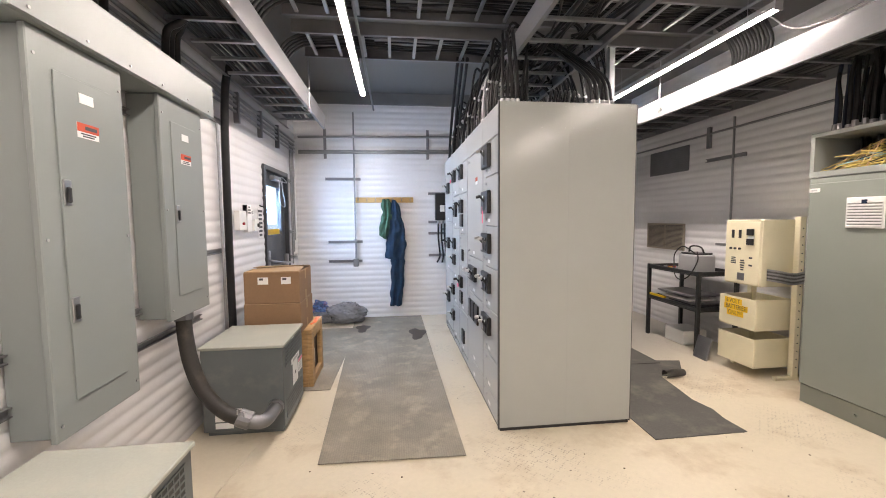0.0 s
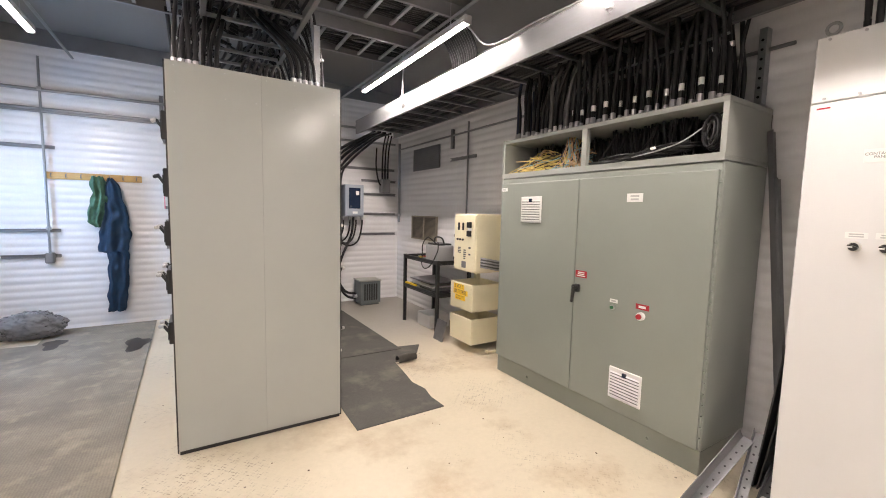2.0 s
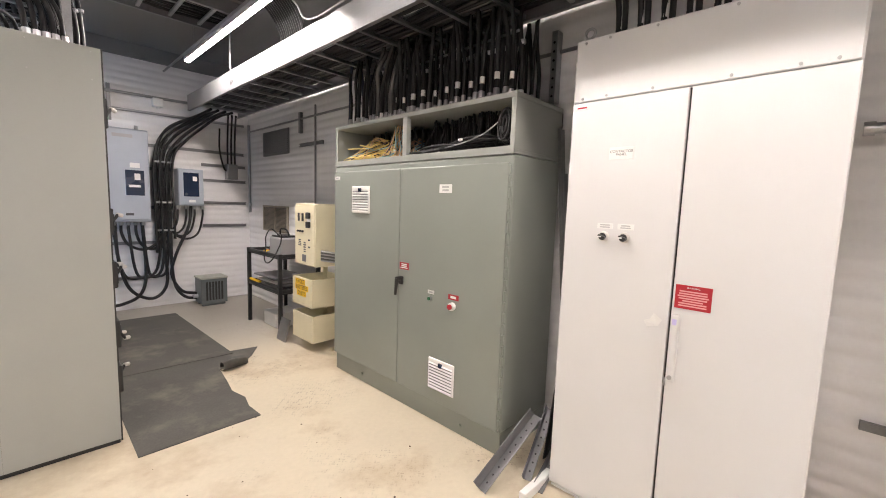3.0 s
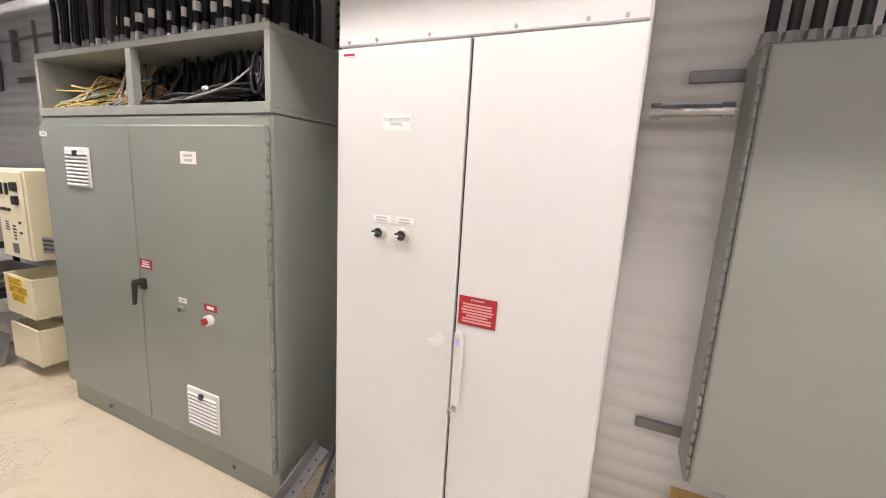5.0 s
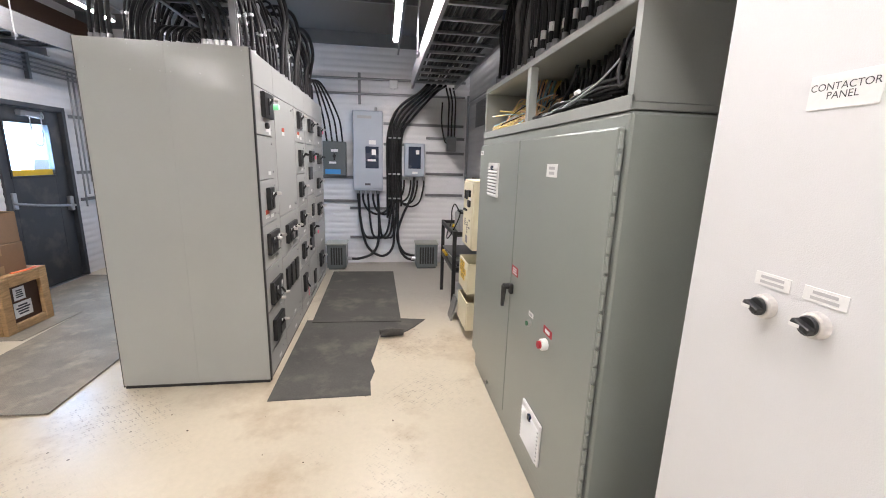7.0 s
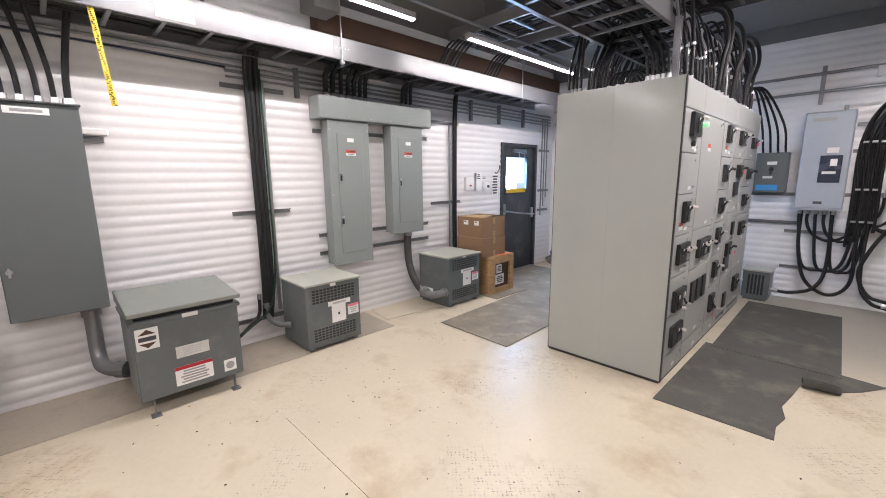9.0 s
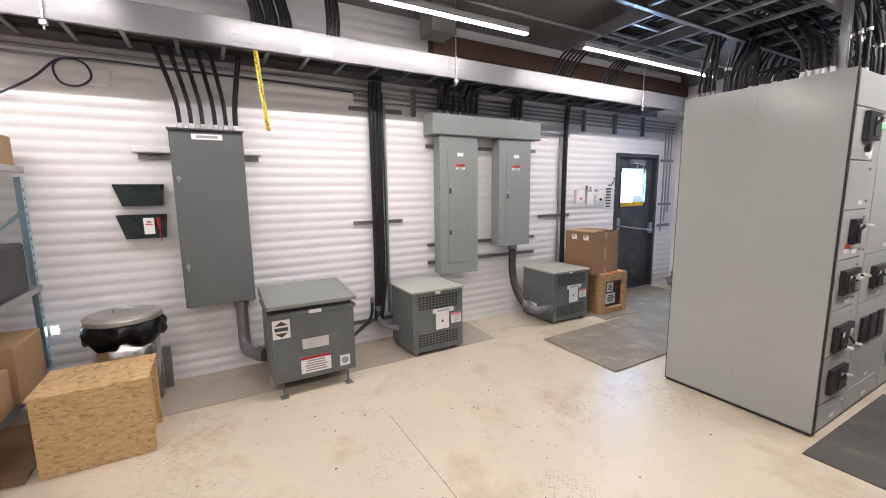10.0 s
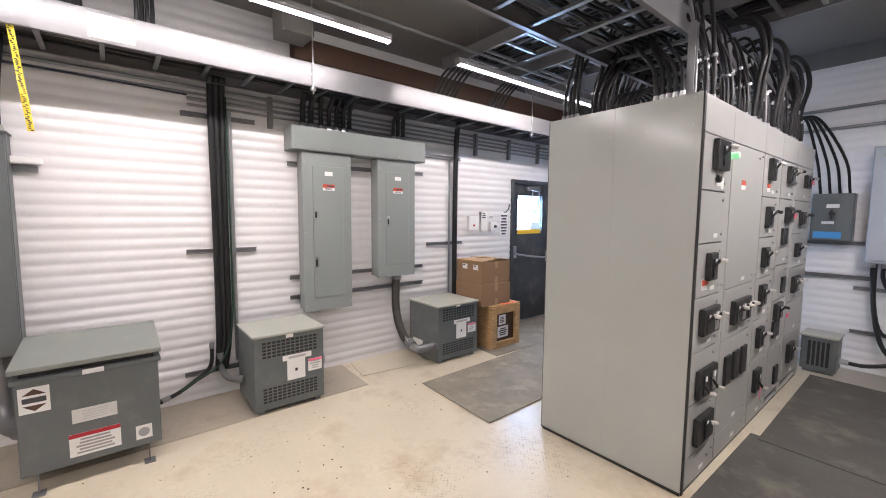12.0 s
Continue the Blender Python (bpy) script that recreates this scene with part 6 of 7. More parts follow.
for cx, z0, drops, lab in ((2.74, 1.17, 5, "black cables looping under the tall drive"), (3.43, 1.385, 4, "black cables looping under the small drive")):
    t = thing("cable_bundle", (cx, 6.6, z0), lab, "cable", "power cables on the end wall")
    for i in range(drops):
        x = cx - 0.15 + 0.30 * i / (drops - 1)
        dep = (0.72 if i % 2 == 0 else 0.35) if cx < 3 else 0.32 + 0.04 * i
        side_x = 3.10 + 0.02 * i
        lowz = z0 - dep
        part("cable", tube([(x, 6.6, z0), (x, 6.6, z0 - 0.15), (x * 0.85 + side_x * 0.15, 6.61, lowz + 0.05), ((x + side_x) / 2, 6.62, lowz - 0.02), (side_x * 0.85 + x * 0.15, 6.62, lowz + 0.08), (side_x, 6.63, z0 - 0.05), (side_x, 6.63, z0 + 0.25)], 0.017 if cx < 3 else 0.014, 8, 6), M_CABLE, t)
        part("gland", rod((x, 6.6, z0 - 0.05), (x, 6.6, z0 + 0.002), 0.026, 10), M_FIT, t)
t = thing("cable_bundle", (2.9, 6.6, 0.3), "black cables running down to the small transformers", "cable", "power cables on the end wall")
part("cable", tube([(2.60, 6.6, 1.16), (2.62, 6.6, 0.70), (2.72, 6.58, 0.30), (2.95, 6.56, 0.15), (3.12, 6.58, 0.32), (3.12, 6.61, 0.8), (3.12, 6.62, 1.2)], 0.02, 8), M_CABLE, t)
part("cable", tube([(2.88, 6.6, 1.16), (2.90, 6.6, 0.5), (2.82, 6.55, 0.22), (2.62, 6.5, 0.13), (2.44, 6.48, 0.13)], 0.02, 8), M_CABLE, t)
part("cable", tube([(3.44, 6.6, 1.38), (3.40, 6.58, 1.1), (3.25, 6.58, 0.75), (3.18, 6.58, 0.45), (3.28, 6.52, 0.22), (3.45, 6.48, 0.17)], 0.02, 8), M_CABLE, t)
part("cable", tube([(3.2, 6.62, 1.3), (3.19, 6.6, 0.6), (3.22, 6.56, 0.28), (3.32, 6.52, 0.13), (3.45, 6.48, 0.1)], 0.02, 8), M_CABLE, t)
for x in (2.43, 3.43):
    part("coupling", rod((x - 0.03, 6.48, 0.13), (x + 0.06, 6.48, 0.13), 0.03, 10), M_FIT, t)
jb = thing("junction_box", (4.0, 6.6, 1.8), "grey junction box with short conduits above", "junction box")
part("body", box(3.93, 4.07, 6.60, 6.735, 1.78, 2.0, 0.006), M_COND, jb)
for x in (3.95, 4.0, 4.05):
    part("pipe", tube([(x, 6.66, 2.0), (x, 6.66, 2.25), (x - 0.01, 6.6, 2.5), (x - 0.1, 6.3, 2.64)], 0.013, 7), M_CABLE, jb)
part("drop_lead", tube([(3.85, 6.66, 2.5), (3.85, 6.68, 2.2), (3.9, 6.68, 1.95), (3.94, 6.66, 1.9)], 0.012, 7), M_CABLE, jb)
sd = thing("smoke_detector", (3.12, 6.7, 2.72), "small white square detector box on the end wall", "detector")
part("base", box(3.06, 3.18, 6.66, 6.737, 2.66, 2.77, 0.008), M_WHITE, sd)
part("sensor", rod((3.12, 6.69, 2.66), (3.12, 6.69, 2.635), 0.022, 14, 0.014), M_WHITE, sd)


# small transformers and large ones
def transformer(x0, x1, y0, y1, zt, label, vents, front, group):
    """A ventilated dry transformer; front is '+x' or '-y'."""
    t = thing("transformer", ((x0 + x1) / 2, (y0 + y1) / 2, 0), label, "transformer", group)
    part("body", box(x0, x1, y0, y1, 0.035, zt - 0.02, 0.004), M_TX, t)
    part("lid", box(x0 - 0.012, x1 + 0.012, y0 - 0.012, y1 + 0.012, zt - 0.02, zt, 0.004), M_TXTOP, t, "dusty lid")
    for yy in (y0 + 0.03, y1 - 0.07):
        part("foot", box(x0 + 0.02, x1 - 0.02, yy, yy + 0.04, 0, 0.034), M_TX, t)
    for z0, z1, dense in vents:
        rows = max(2, int((z1 - z0) / 0.026))
        if front == "+x":
            g = part("vent_grid", box(x1, x1 + 0.0015, y0 + 0.06, y1 - 0.06, z0, z1), M_BLACK, t)
            bm = bmesh.new()
            for i in range(rows + 1):
                z = z0 + (z1 - z0) * i / rows
                box(x1, x1 + 0.004, y0 + 0.055, y1 - 0.055, z - 0.004, z + 0.004, bm=bm)
            cols = int((y1 - y0 - 0.12) / 0.036)
            for i in range(cols + 1):
                y = y0 + 0.06 + (y1 - y0 - 0.12) * i / cols
                box(x1, x1 + 0.0035, y - 0.004, y + 0.004, z0, z1, bm=bm)
            part("grille_mesh", bm, M_TX, g)
        else:
            g = part("vent_grid", box(x0 + 0.05, x1 - 0.05, y0 - 0.0015, y0, z0, z1), M_BLACK, t)
            bm = bmesh.new()
            cols = int((x1 - x0 - 0.1) / 0.035)
            for i in range(cols + 1):
                x = x0 + 0.05 + (x1 - x0 - 0.1) * i / cols
                box(x - 0.006, x + 0.006, y0 - 0.004, y0, z0, z1, bm=bm)
            part("grille_mesh", bm, M_TX, g)
    return t


transformer(2.14, 2.42, 6.29, 6.6, 0.40, "small grey vented transformer on the floor", [(0.08, 0.34, 1)], "-y", "small transformers")
transformer(3.46, 3.79, 6.31, 6.6, 0.40, "small grey vented transformer on the floor", [(0.08, 0.34, 1)], "-y", "small transformers")
tA = transformer(-0.845, -0.335, 1.49, 2.06, 0.655, "grey vented dry transformer with a dusty lid", [(0.09, 0.22, 1), (0.46, 0.60, 1)], "+x", "wall transformers")
tB = transformer(-0.88, -0.335, 3.34, 3.92, 0.64, "grey vented dry transformer with a dusty lid", [(0.09, 0.22, 1), (0.46, 0.60, 1)], "+x", "wall transformers")
for tr, y0 in ((tA, 1.49), (tB, 3.34)):
    f = -0.335
    p = plate(f, 1, y0 + 0.22, y0 + 0.46, 0.41, 0.455, tr, M_LABEL, 1)
    plate(f, 1, y0 + 0.255, y0 + 0.405, 0.24, 0.41, tr, M_LABEL, 0)
    plate(f + 0.002, 1, y0 + 0.32, y0 + 0.34, 0.31, 0.335, tr, M_INK)
    plate(f, 1, y0 + 0.43, y0 + 0.55, 0.28, 0.385, tr, M_LABEL, 4)
    plate(f + 0.0022, 1, y0 + 0.43, y0 + 0.55, 0.365, 0.385, tr, M_PINK)
    plate(f, 1, y0 + 0.25, y0 + 0.31, 0.605, 0.635, tr, M_LABEL)


def elbow(pts, r, label, material=M_GALV, flex=None):
    t = thing("flexible_conduit", pts[0], label, "conduit", "transformer conduits")
    part("pipe", tube(pts, r, 12, 8), flex or material, t)
    a, b = Vector(pts[-1]), Vector(pts[-2])
    d = (a - b).normalized()
    part("connector", rod(a - d * 0.07, a, r * 1.25, 14), material, t)
    a, b = Vector(pts[0]), Vector(pts[1])
    d = (a - b).normalized()
    part("connector", rod(a - d * 0.05, a, r * 1.2, 14), material, t)


lbl = part("label", box(-0.80, -0.62, 3.338, 3.3398, 0.11, 0.20), M_LABEL, tB)
lb2 = part("label", box(-0.80, -0.68, 3.338, 3.3398, 0.06, 0.10), M_LABEL, tB)
elbow([(-0.88, 3.16, 0.93), (-0.865, 3.14, 0.78), (-0.825, 3.115, 0.60), (-0.755, 3.105, 0.425), (-0.63, 3.10, 0.285), (-0.48, 3.10, 0.22)], 0.046, "thick black flexible conduit into the transformer", M_STRUT, mat("dusty_black_hose", (0.03, 0.027, 0.024), 0.55, 0, 0.2, 8, 60, 0.1, (0.2, 0.16, 0.12), 0.3, 6))
el = thing("conduit_elbow", (-0.42, 3.2, 0.2), "grey cast elbow joining the black hose to the transformer", "conduit", "transformer conduits")
part("elbow_body", tube([(-0.52, 3.10, 0.232), (-0.47, 3.10, 0.215), (-0.42, 3.115, 0.205), (-0.395, 3.17, 0.20), (-0.39, 3.34, 0.20)], 0.044, 14, 6), M_STRUT, el)
part("collar", rod((-0.555, 3.10, 0.252), (-0.50, 3.10, 0.226), 0.056, 14, bevel=0.004), M_STRUT, el)
part("collar", rod((-0.39, 3.305, 0.20), (-0.39, 3.34, 0.20), 0.055, 14, bevel=0.004), M_STRUT, el)
for k in range(3):
    part("clamp_screw", rod((-0.545 + 0.02 * k, 3.06, 0.285 - 0.008 * k), (-0.545 + 0.02 * k, 3.06, 0.315 - 0.008 * k), 0.005, 6), M_FIT, el)
elbow([(-0.9, 0.06, 0.66), (-0.9, 0.06, 0.45), (-0.88, 0.06, 0.32), (-0.80, 0.07, 0.24), (-0.70, 0.12, 0.22), (-0.62, 0.20, 0.22)], 0.05, "thick grey conduit elbow into the transformer", M_STRUT)
elbow([(-0.93, 1.36, 0.40), (-0.93, 1.36, 0.30), (-0.88, 1.37, 0.24), (-0.76, 1.40, 0.21), (-0.66, 1.49, 0.21)], 0.025, "grey flexible conduit into the transformer", M_COND)
elbow([(-0.60, 2.06, 0.22), (-0.58, 2.13, 0.24), (-0.66, 2.16, 0.28), (-0.85, 2.14, 0.30), (-0.94, 2.12, 0.45)], 0.035, "grey conduit elbow behind the transformer", M_COND)
elbow([(-0.93, 1.30, 0.50), (-0.92, 1.28, 0.30), (-0.85, 1.15, 0.22), (-0.72, 1.02, 0.20), (-0.62, 0.90, 0.20)], 0.016, "green-black grounded cable into the transformer", M_COND, M_CABLE)

# large transformer on legs
hp = thing("transformer", (-0.45, 0.53, 0), "large dark grey transformer with labels standing on legs", "transformer", "wall transformers")
hx0, hx1, hy0, hy1 = -0.74, -0.18, 0.21, 0.87
part("body", box(hx0, hx1, hy0, hy1, 0.115, 0.66, 0.006), M_TX, hp)
part("rim", box(hx0 - 0.004, hx1 + 0.016, hy0 - 0.016, hy1 + 0.016, 0.66, 0.69, 0.005), M_TX, hp)
part("vent_gap", box(hx0 + 0.01, hx1 - 0.02, hy0 + 0.02, hy1 - 0.02, 0.69, 0.725), M_BLACK, hp)
bm = bmesh.new()
vs = [bm.verts.new(p) for p in ((hx0 - 0.02, hy0 - 0.02, 0.725), (hx1 + 0.03, hy0 - 0.02, 0.725), (hx1 + 0.03, hy1 + 0.02, 0.725), (hx0 - 0.02, hy1 + 0.02, 0.725),
                                (hx0 - 0.02, hy0 - 0.02, 0.80), (hx1 + 0.03, hy0 - 0.02, 0.755), (hx1 + 0.03, hy1 + 0.02, 0.755), (hx0 - 0.02, hy1 + 0.02, 0.80))]
for q in ((3, 2, 1, 0), (4, 5, 6, 7), (0, 1, 5, 4), (1, 2, 6, 5), (2, 3, 7, 6), (3, 0, 4, 7)):
    bm.faces.new([vs[i] for i in q])
bmesh.ops.bevel(bm, geom=bm.edges[:], offset=0.004, segments=1, affect="EDGES")
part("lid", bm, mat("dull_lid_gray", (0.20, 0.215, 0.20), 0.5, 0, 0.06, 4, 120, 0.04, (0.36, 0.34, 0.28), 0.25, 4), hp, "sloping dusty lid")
for y in (hy0 + 0.07, hy1 - 0.07):
    for x in (hx0 + 0.05, hx1 - 0.01):
        bm = box(x - 0.02, x + 0.02, y - 0.003, y + 0.003, 0.006, 0.115)
        box(x - 0.02, x + 0.05, y - 0.03, y + 0.03, 0.0, 0.006, 0.001, bm)
        part("leg", bm, M_STRUT, hp)
f = hx1
lg = part("logo_plate", box(f, f + 0.002, 0.225, 0.355, 0.485, 0.635), M_LABEL, hp, "white plate with a maroon mark")
for tri in (((0.24, 0.59), (0.34, 0.59), (0.29, 0.625)), ((0.24, 0.53), (0.29, 0.495), (0.34, 0.53))):
    bm = bmesh.new()
    bm.faces.new([bm.verts.new((f + 0.0026, y, z)) for y, z in tri])
    part("logo_mark", bm, M_BROWN, lg)
part("logo_bar", box(f + 0.002, f + 0.0028, 0.24, 0.34, 0.545, 0.575), M_INK, lg)
plate(f, 1, 0.44, 0.65, 0.365, 0.45, hp, mat("metal_nameplate", (0.55, 0.55, 0.53), 0.45), 4)
wl = part("warning_label", box(f, f + 0.002, 0.42, 0.66, 0.16, 0.30), M_LABEL, hp, "white and red warning label")
part("label_band", box(f + 0.002, f + 0.0028, 0.42, 0.66, 0.275, 0.30), M_RED, wl)
bars_x(f + 0.002, 1, 0.43, 0.65, 0.17, 0.27, 5, M_GRAYP, wl)
ql = part("quality_label", box(f, f + 0.002, 0.735, 0.82, 0.16, 0.25), M_LABEL, hp)
part("ring", rod((f + 0.002, 0.777, 0.205), (f + 0.003, 0.777, 0.205), 0.03, 20), M_GRAYP, ql)
plate(hx1 + 0.016, 1, 0.50, 0.60, 0.66, 0.69, hp, M_LABEL)

# ---- west wall: panelboards ----
wr = thing("wireway_trough", (-0.87, 2.75, 2.2), "long grey wireway trough above two panelboards", "wireway")
part("trough", box(XW + 0.013, -0.78, 1.975, 3.49, 2.21, 2.43, 0.006), M_PANEL, wr)
part("cover", box(-0.78, -0.772, 1.98, 3.485, 2.215, 2.425, 0.003), M_PANEL, wr)
for i in range(6):
    part("screw", rod((-0.772, 2.05 + i * 0.27, 2.24), (-0.766, 2.05 + i * 0.27, 2.24), 0.006, 8), M_FIT, wr)


def panelboard(y0, y1, z0, z1, label, latches):
    t = thing("panelboard", (-0.87, (y0 + y1) / 2, z0), label, "panelboard", "panelboards on the wall")
    part("tub", box(XW + 0.013, -0.835, y0 + 0.02, y1 - 0.02, z0 + 0.01, z1 - 0.002, 0.004), M_PANEL, t)
    part("trim_plate", box(-0.834, -0.808, y0, y1, z0, z1 - 0.002, 0.004), M_PANEL, t)
    d = part("door", box(-0.808, -0.802, y0 + 0.10, y1 - 0.09, z0 + 0.13, z1 - 0.13, 0.003), M_PANEL, t)
    f = -0.802
    for z in latches:
        l = part("latch", box(f, f + 0.006, y0 + 0.105, y0 + 0.145, z - 0.05, z + 0.05, 0.003), M_FIT, d)
        part("grip", box(f + 0.006, f + 0.014, y0 + 0.113, y0 + 0.135, z - 0.04, z + 0.02, 0.004), M_BLACK, l)
    plate(f, 1, (y0 + y1) / 2 - 0.03, (y0 + y1) / 2 + 0.05, z1 - 0.22, z1 - 0.18, d, M_LABEL)
    wl = part("warning_label", box(f, f + 0.001, (y0 + y1) / 2 - 0.05, (y0 + y1) / 2 + 0.07, z1 - 0.36, z1 - 0.30), M_LABEL, d)
    part("label_band", box(f + 0.001, f + 0.002, (y0 + y1) / 2 - 0.05, (y0 + y1) / 2 + 0.07, z1 - 0.335, z1 - 0.30), M_ORANGE, wl, "orange warning band")
    bars_x(f + 0.001, 1, (y0 + y1) / 2 - 0.04, (y0 + y1) / 2 + 0.06, z1 - 0.357, z1 - 0.338, 2, M_INK, wl)
    bars_x(f + 0.002, 1, (y0 + y1) / 2 - 0.015, (y0 + y1) / 2 + 0.065, z1 - 0.33, z1 - 0.305, 1, M_INK, wl)
    for y in (y0 + 0.025, y1 - 0.025):
        for z in (z0 + 0.06, (z0 + z1) / 2, z1 - 0.1):
            part("screw", rod((-0.808, y, z), (-0.803, y, z), 0.006, 8), M_FIT, t)


panelboard(2.075, 2.575, 0.67, 2.208, "tall grey panelboard with two latches on the wall", (1.62, 1.16))
panelboard(2.88, 3.365, 0.935, 2.208, "grey panelboard on the wall beside a taller one", (1.55,))
for z in (0.80, 1.0, 2.10):
    strut_y(XW, 1, 2.0, 3.6, z)
t = thing("cable_bundle", (-0.88, 2.7, 2.43), "short black cables entering the wireway trough", "cable")
for y in (2.12, 2.2, 2.3, 2.38, 2.46, 2.53, 2.6, 3.12, 3.18, 3.25):
    riser(-0.88, y, 2.74, 0.022 if y > 2.25 else 0.026, (random.uniform(0.05, 0.15), random.uniform(-0.04, 0.04)), z0=2.43, parent=t)

# dark disconnect panel with conduits
dpn = thing("distribution_panel", (-0.9, -0.09, 0.665), "tall dark grey distribution panel with cables on top", "panelboard")
part("body", box(XW + 0.013, -0.84, -0.355, 0.175, 0.665, 2.125, 0.006), M_DPAN, dpn)
part("door", box(-0.84, -0.82, -0.35, 0.17, 0.67, 2.10, 0.004), M_DPAN, dpn)
part("top_flange", box(XW + 0.013, -0.81, -0.365, 0.185, 2.125, 2.137, 0.002), M_DPAN, dpn)
for z in (1.74, 1.02):
    bm = rod((-0.82, -0.31, z), (-0.80, -0.31, z), 0.018, 12)
    box(-0.80, -0.785, -0.318, -0.302, z - 0.035, z + 0.03, 0.004, bm)
    part("latch", bm, M_FIT, dpn)
lp = plate(-0.82, 1, -0.20, 0.02, 2.05, 2.095, dpn, M_LABEL, 1, M_GRAYP)
t = thing("cable_bundle", (-0.9, -0.1, 2.137), "black cables with zinc glands entering the dark panel", "cable")
for i, y in enumerate((-0.27, -0.19, -0.11, -0.02, 0.06)):
    riser(-0.90, y, 2.74, 0.017, (0.1, -0.12 + 0.01 * i), z0=2.137, parent=t)
riser(-0.90, 0.13, 2.74, 0.022, (0.1, 0.06), z0=2.137, parent=t)
shf = thing("wall_raceway", (-0.95, -0.2, 1.97), "white plastic raceway behind the dark panel", "raceway")
part("channel", box(XW + 0.0125, XW + 0.075, -0.62, 0.33, 1.945, 1.995, 0.012, seg=2), M_WHITE, shf)
strut_y(XW, 1, -0.58, 0.30, 1.915)
for z0, z1, lab in ((1.525, 1.695, "dark green plastic wall file pocket"), (1.265, 1.455, "dark green wall file pocket holding a tag")):
    fp = thing("file_pocket", (-0.95, -0.6, z0), lab, "file holder", "wall file pockets")
    bm = bmesh.new()
    vs = []
    for x in (XW + 0.0125, XW + 0.10):
        wv = 0.0 if x < -0.95 else 0.012
        for y, z in ((-0.745 - wv, z1), (-0.43 + wv * 0.5, z1), (-0.445, z0), (-0.71, z0)):
            vs.append(bm.verts.new((x if z == z1 else XW + 0.0125 + (x - XW - 0.0125) * 0.8, y, z)))
    for q in ((0, 1, 2, 3), (7, 6, 5, 4), (1, 5, 6, 2), (3, 2, 6, 7), (0, 3, 7, 4)):
        bm.faces.new([vs[i] for i in q])
    bmesh.ops.recalc_face_normals(bm, faces=bm.faces)
    bmesh.ops.solidify(bm, geom=bm.faces[:], thickness=0.004)
    part("pocket", bm, mat("dark_green_plastic", (0.007, 0.016, 0.018), 0.2, 0, 0.1), fp)
    if z0 < 1.4:
        tg = part("paper_tag", box(XW + 0.105, XW + 0.107, -0.585, -0.515, 1.30, 1.43), M_LABEL, fp, "white and red paper tag")
        bars_x(XW + 0.107, 1, -0.575, -0.525, 1.37, 1.41, 3, M_RED, tg)
        part("screwdriver", rod((XW + 0.11, -0.485, 1.43), (XW + 0.11, -0.48, 1.34), 0.012, 8, bm=rod((XW + 0.11, -0.48, 1.34), (XW + 0.11, -0.476, 1.24), 0.004, 6)), M_RED, fp, "red screwdriver")

# conduits along the wall, high up
for i, z in enumerate((2.66, 2.61, 2.56, 2.51)):
    conduit("wall_conduit", [(XW + 0.035, -1.85 if i < 2 else 1.2, z), (XW + 0.035, 6.6, z - 0.02)], 0.011 if i % 2 else 0.014, "long thin conduit high along the wall", "wall conduits")
for y in (1.85, 4.45, 5.1, 5.75):
    tagged(part("strut_upright", box(XW + 0.0125, XW + 0.06, y - 0.02, y + 0.02, 2.40, 2.68, 0.002), M_STRUT), "short upright strut holding the conduits", "strut", "strut channels")
for y0, y1, z in ((1.15, 1.72, 2.435), (1.15, 1.70, 1.295), (3.66, 4.24, 1.26), (3.6, 4.2, 2.33), (1.1, 2.05, 0.24)):
    strut_y(XW, 1, y0, y1, z)
t = thing("cable_riser", (XW + 0.06, 1.42, 0.2), "bundle of thick black cables down the wall", "cable")
for k in range(3):
    part("cable", tube([(XW + 0.12, 1.36 + 0.045 * k, 2.75), (XW + 0.07, 1.36 + 0.045 * k, 2.55), (XW + 0.06, 1.365 + 0.04 * k, 1.6), (XW + 0.06, 1.36 + 0.04 * k, 0.6), (XW + 0.07, 1.34 + 0.03 * k, 0.25)], 0.024, 8), M_CABLE, t)
part("ground_wire", tube([(XW + 0.10, 1.47, 2.6), (XW + 0.09, 1.475, 1.5), (XW + 0.09, 1.465, 0.7), (XW + 0.11, 1.38, 0.35), (XW + 0.2, 1.15, 0.23), (XW + 0.30, 1.0, 0.2)], 0.009, 6), mat("dark_green_wire", (0.008, 0.035, 0.02), 0.4), t, "dark green ground wire")
part("steel_pipe", rod((XW + 0.045, 1.505, 0.3), (XW + 0.045, 1.505, 2.5), 0.018, 10), M_GALV, t)
t = thing("cable_riser", (XW + 0.06, 4.08, 0.2), "thick black cable down the wall beside the cartons", "cable")
part("cable", tube([(XW + 0.16, 4.08, 2.85), (XW + 0.08, 4.08, 2.55), (XW + 0.06, 4.08, 1.5), (XW + 0.06, 4.08, 0.2)], 0.032, 10), M_CABLE, t)
part("steel_pipe", rod((XW + 0.04, 4.0, 0.1), (XW + 0.04, 4.0, 2.3), 0.012, 8), M_GALV, t)
jb = thing("junction_box", (XW + 0.03, -0.72, 2.47), "white wall box with a looped blue cable", "junction box")
part("body", box(XW + 0.0125, XW + 0.05, -0.82, -0.69, 2.43, 2.55, 0.004), M_WHITE, jb)
part("lead", tube([(XW + 0.05, 1.2, 2.58), (XW + 0.05, 0.4, 2.60), (XW + 0.05, -0.3, 2.605), (XW + 0.05, -0.85, 2.61), (XW + 0.06, -1.0, 2.55), (XW + 0.06, -0.98, 2.43), (XW + 0.06, -0.88, 2.41), (XW + 0.06, -0.80, 2.48), (XW + 0.06, -0.84, 2.58), (XW + 0.06, -0.98, 2.58), (XW + 0.06, -1.15, 2.42), (XW + 0.06, -1.5, 2.2)], 0.008, 6), M_TEAL, jb, "dark blue looped cable")
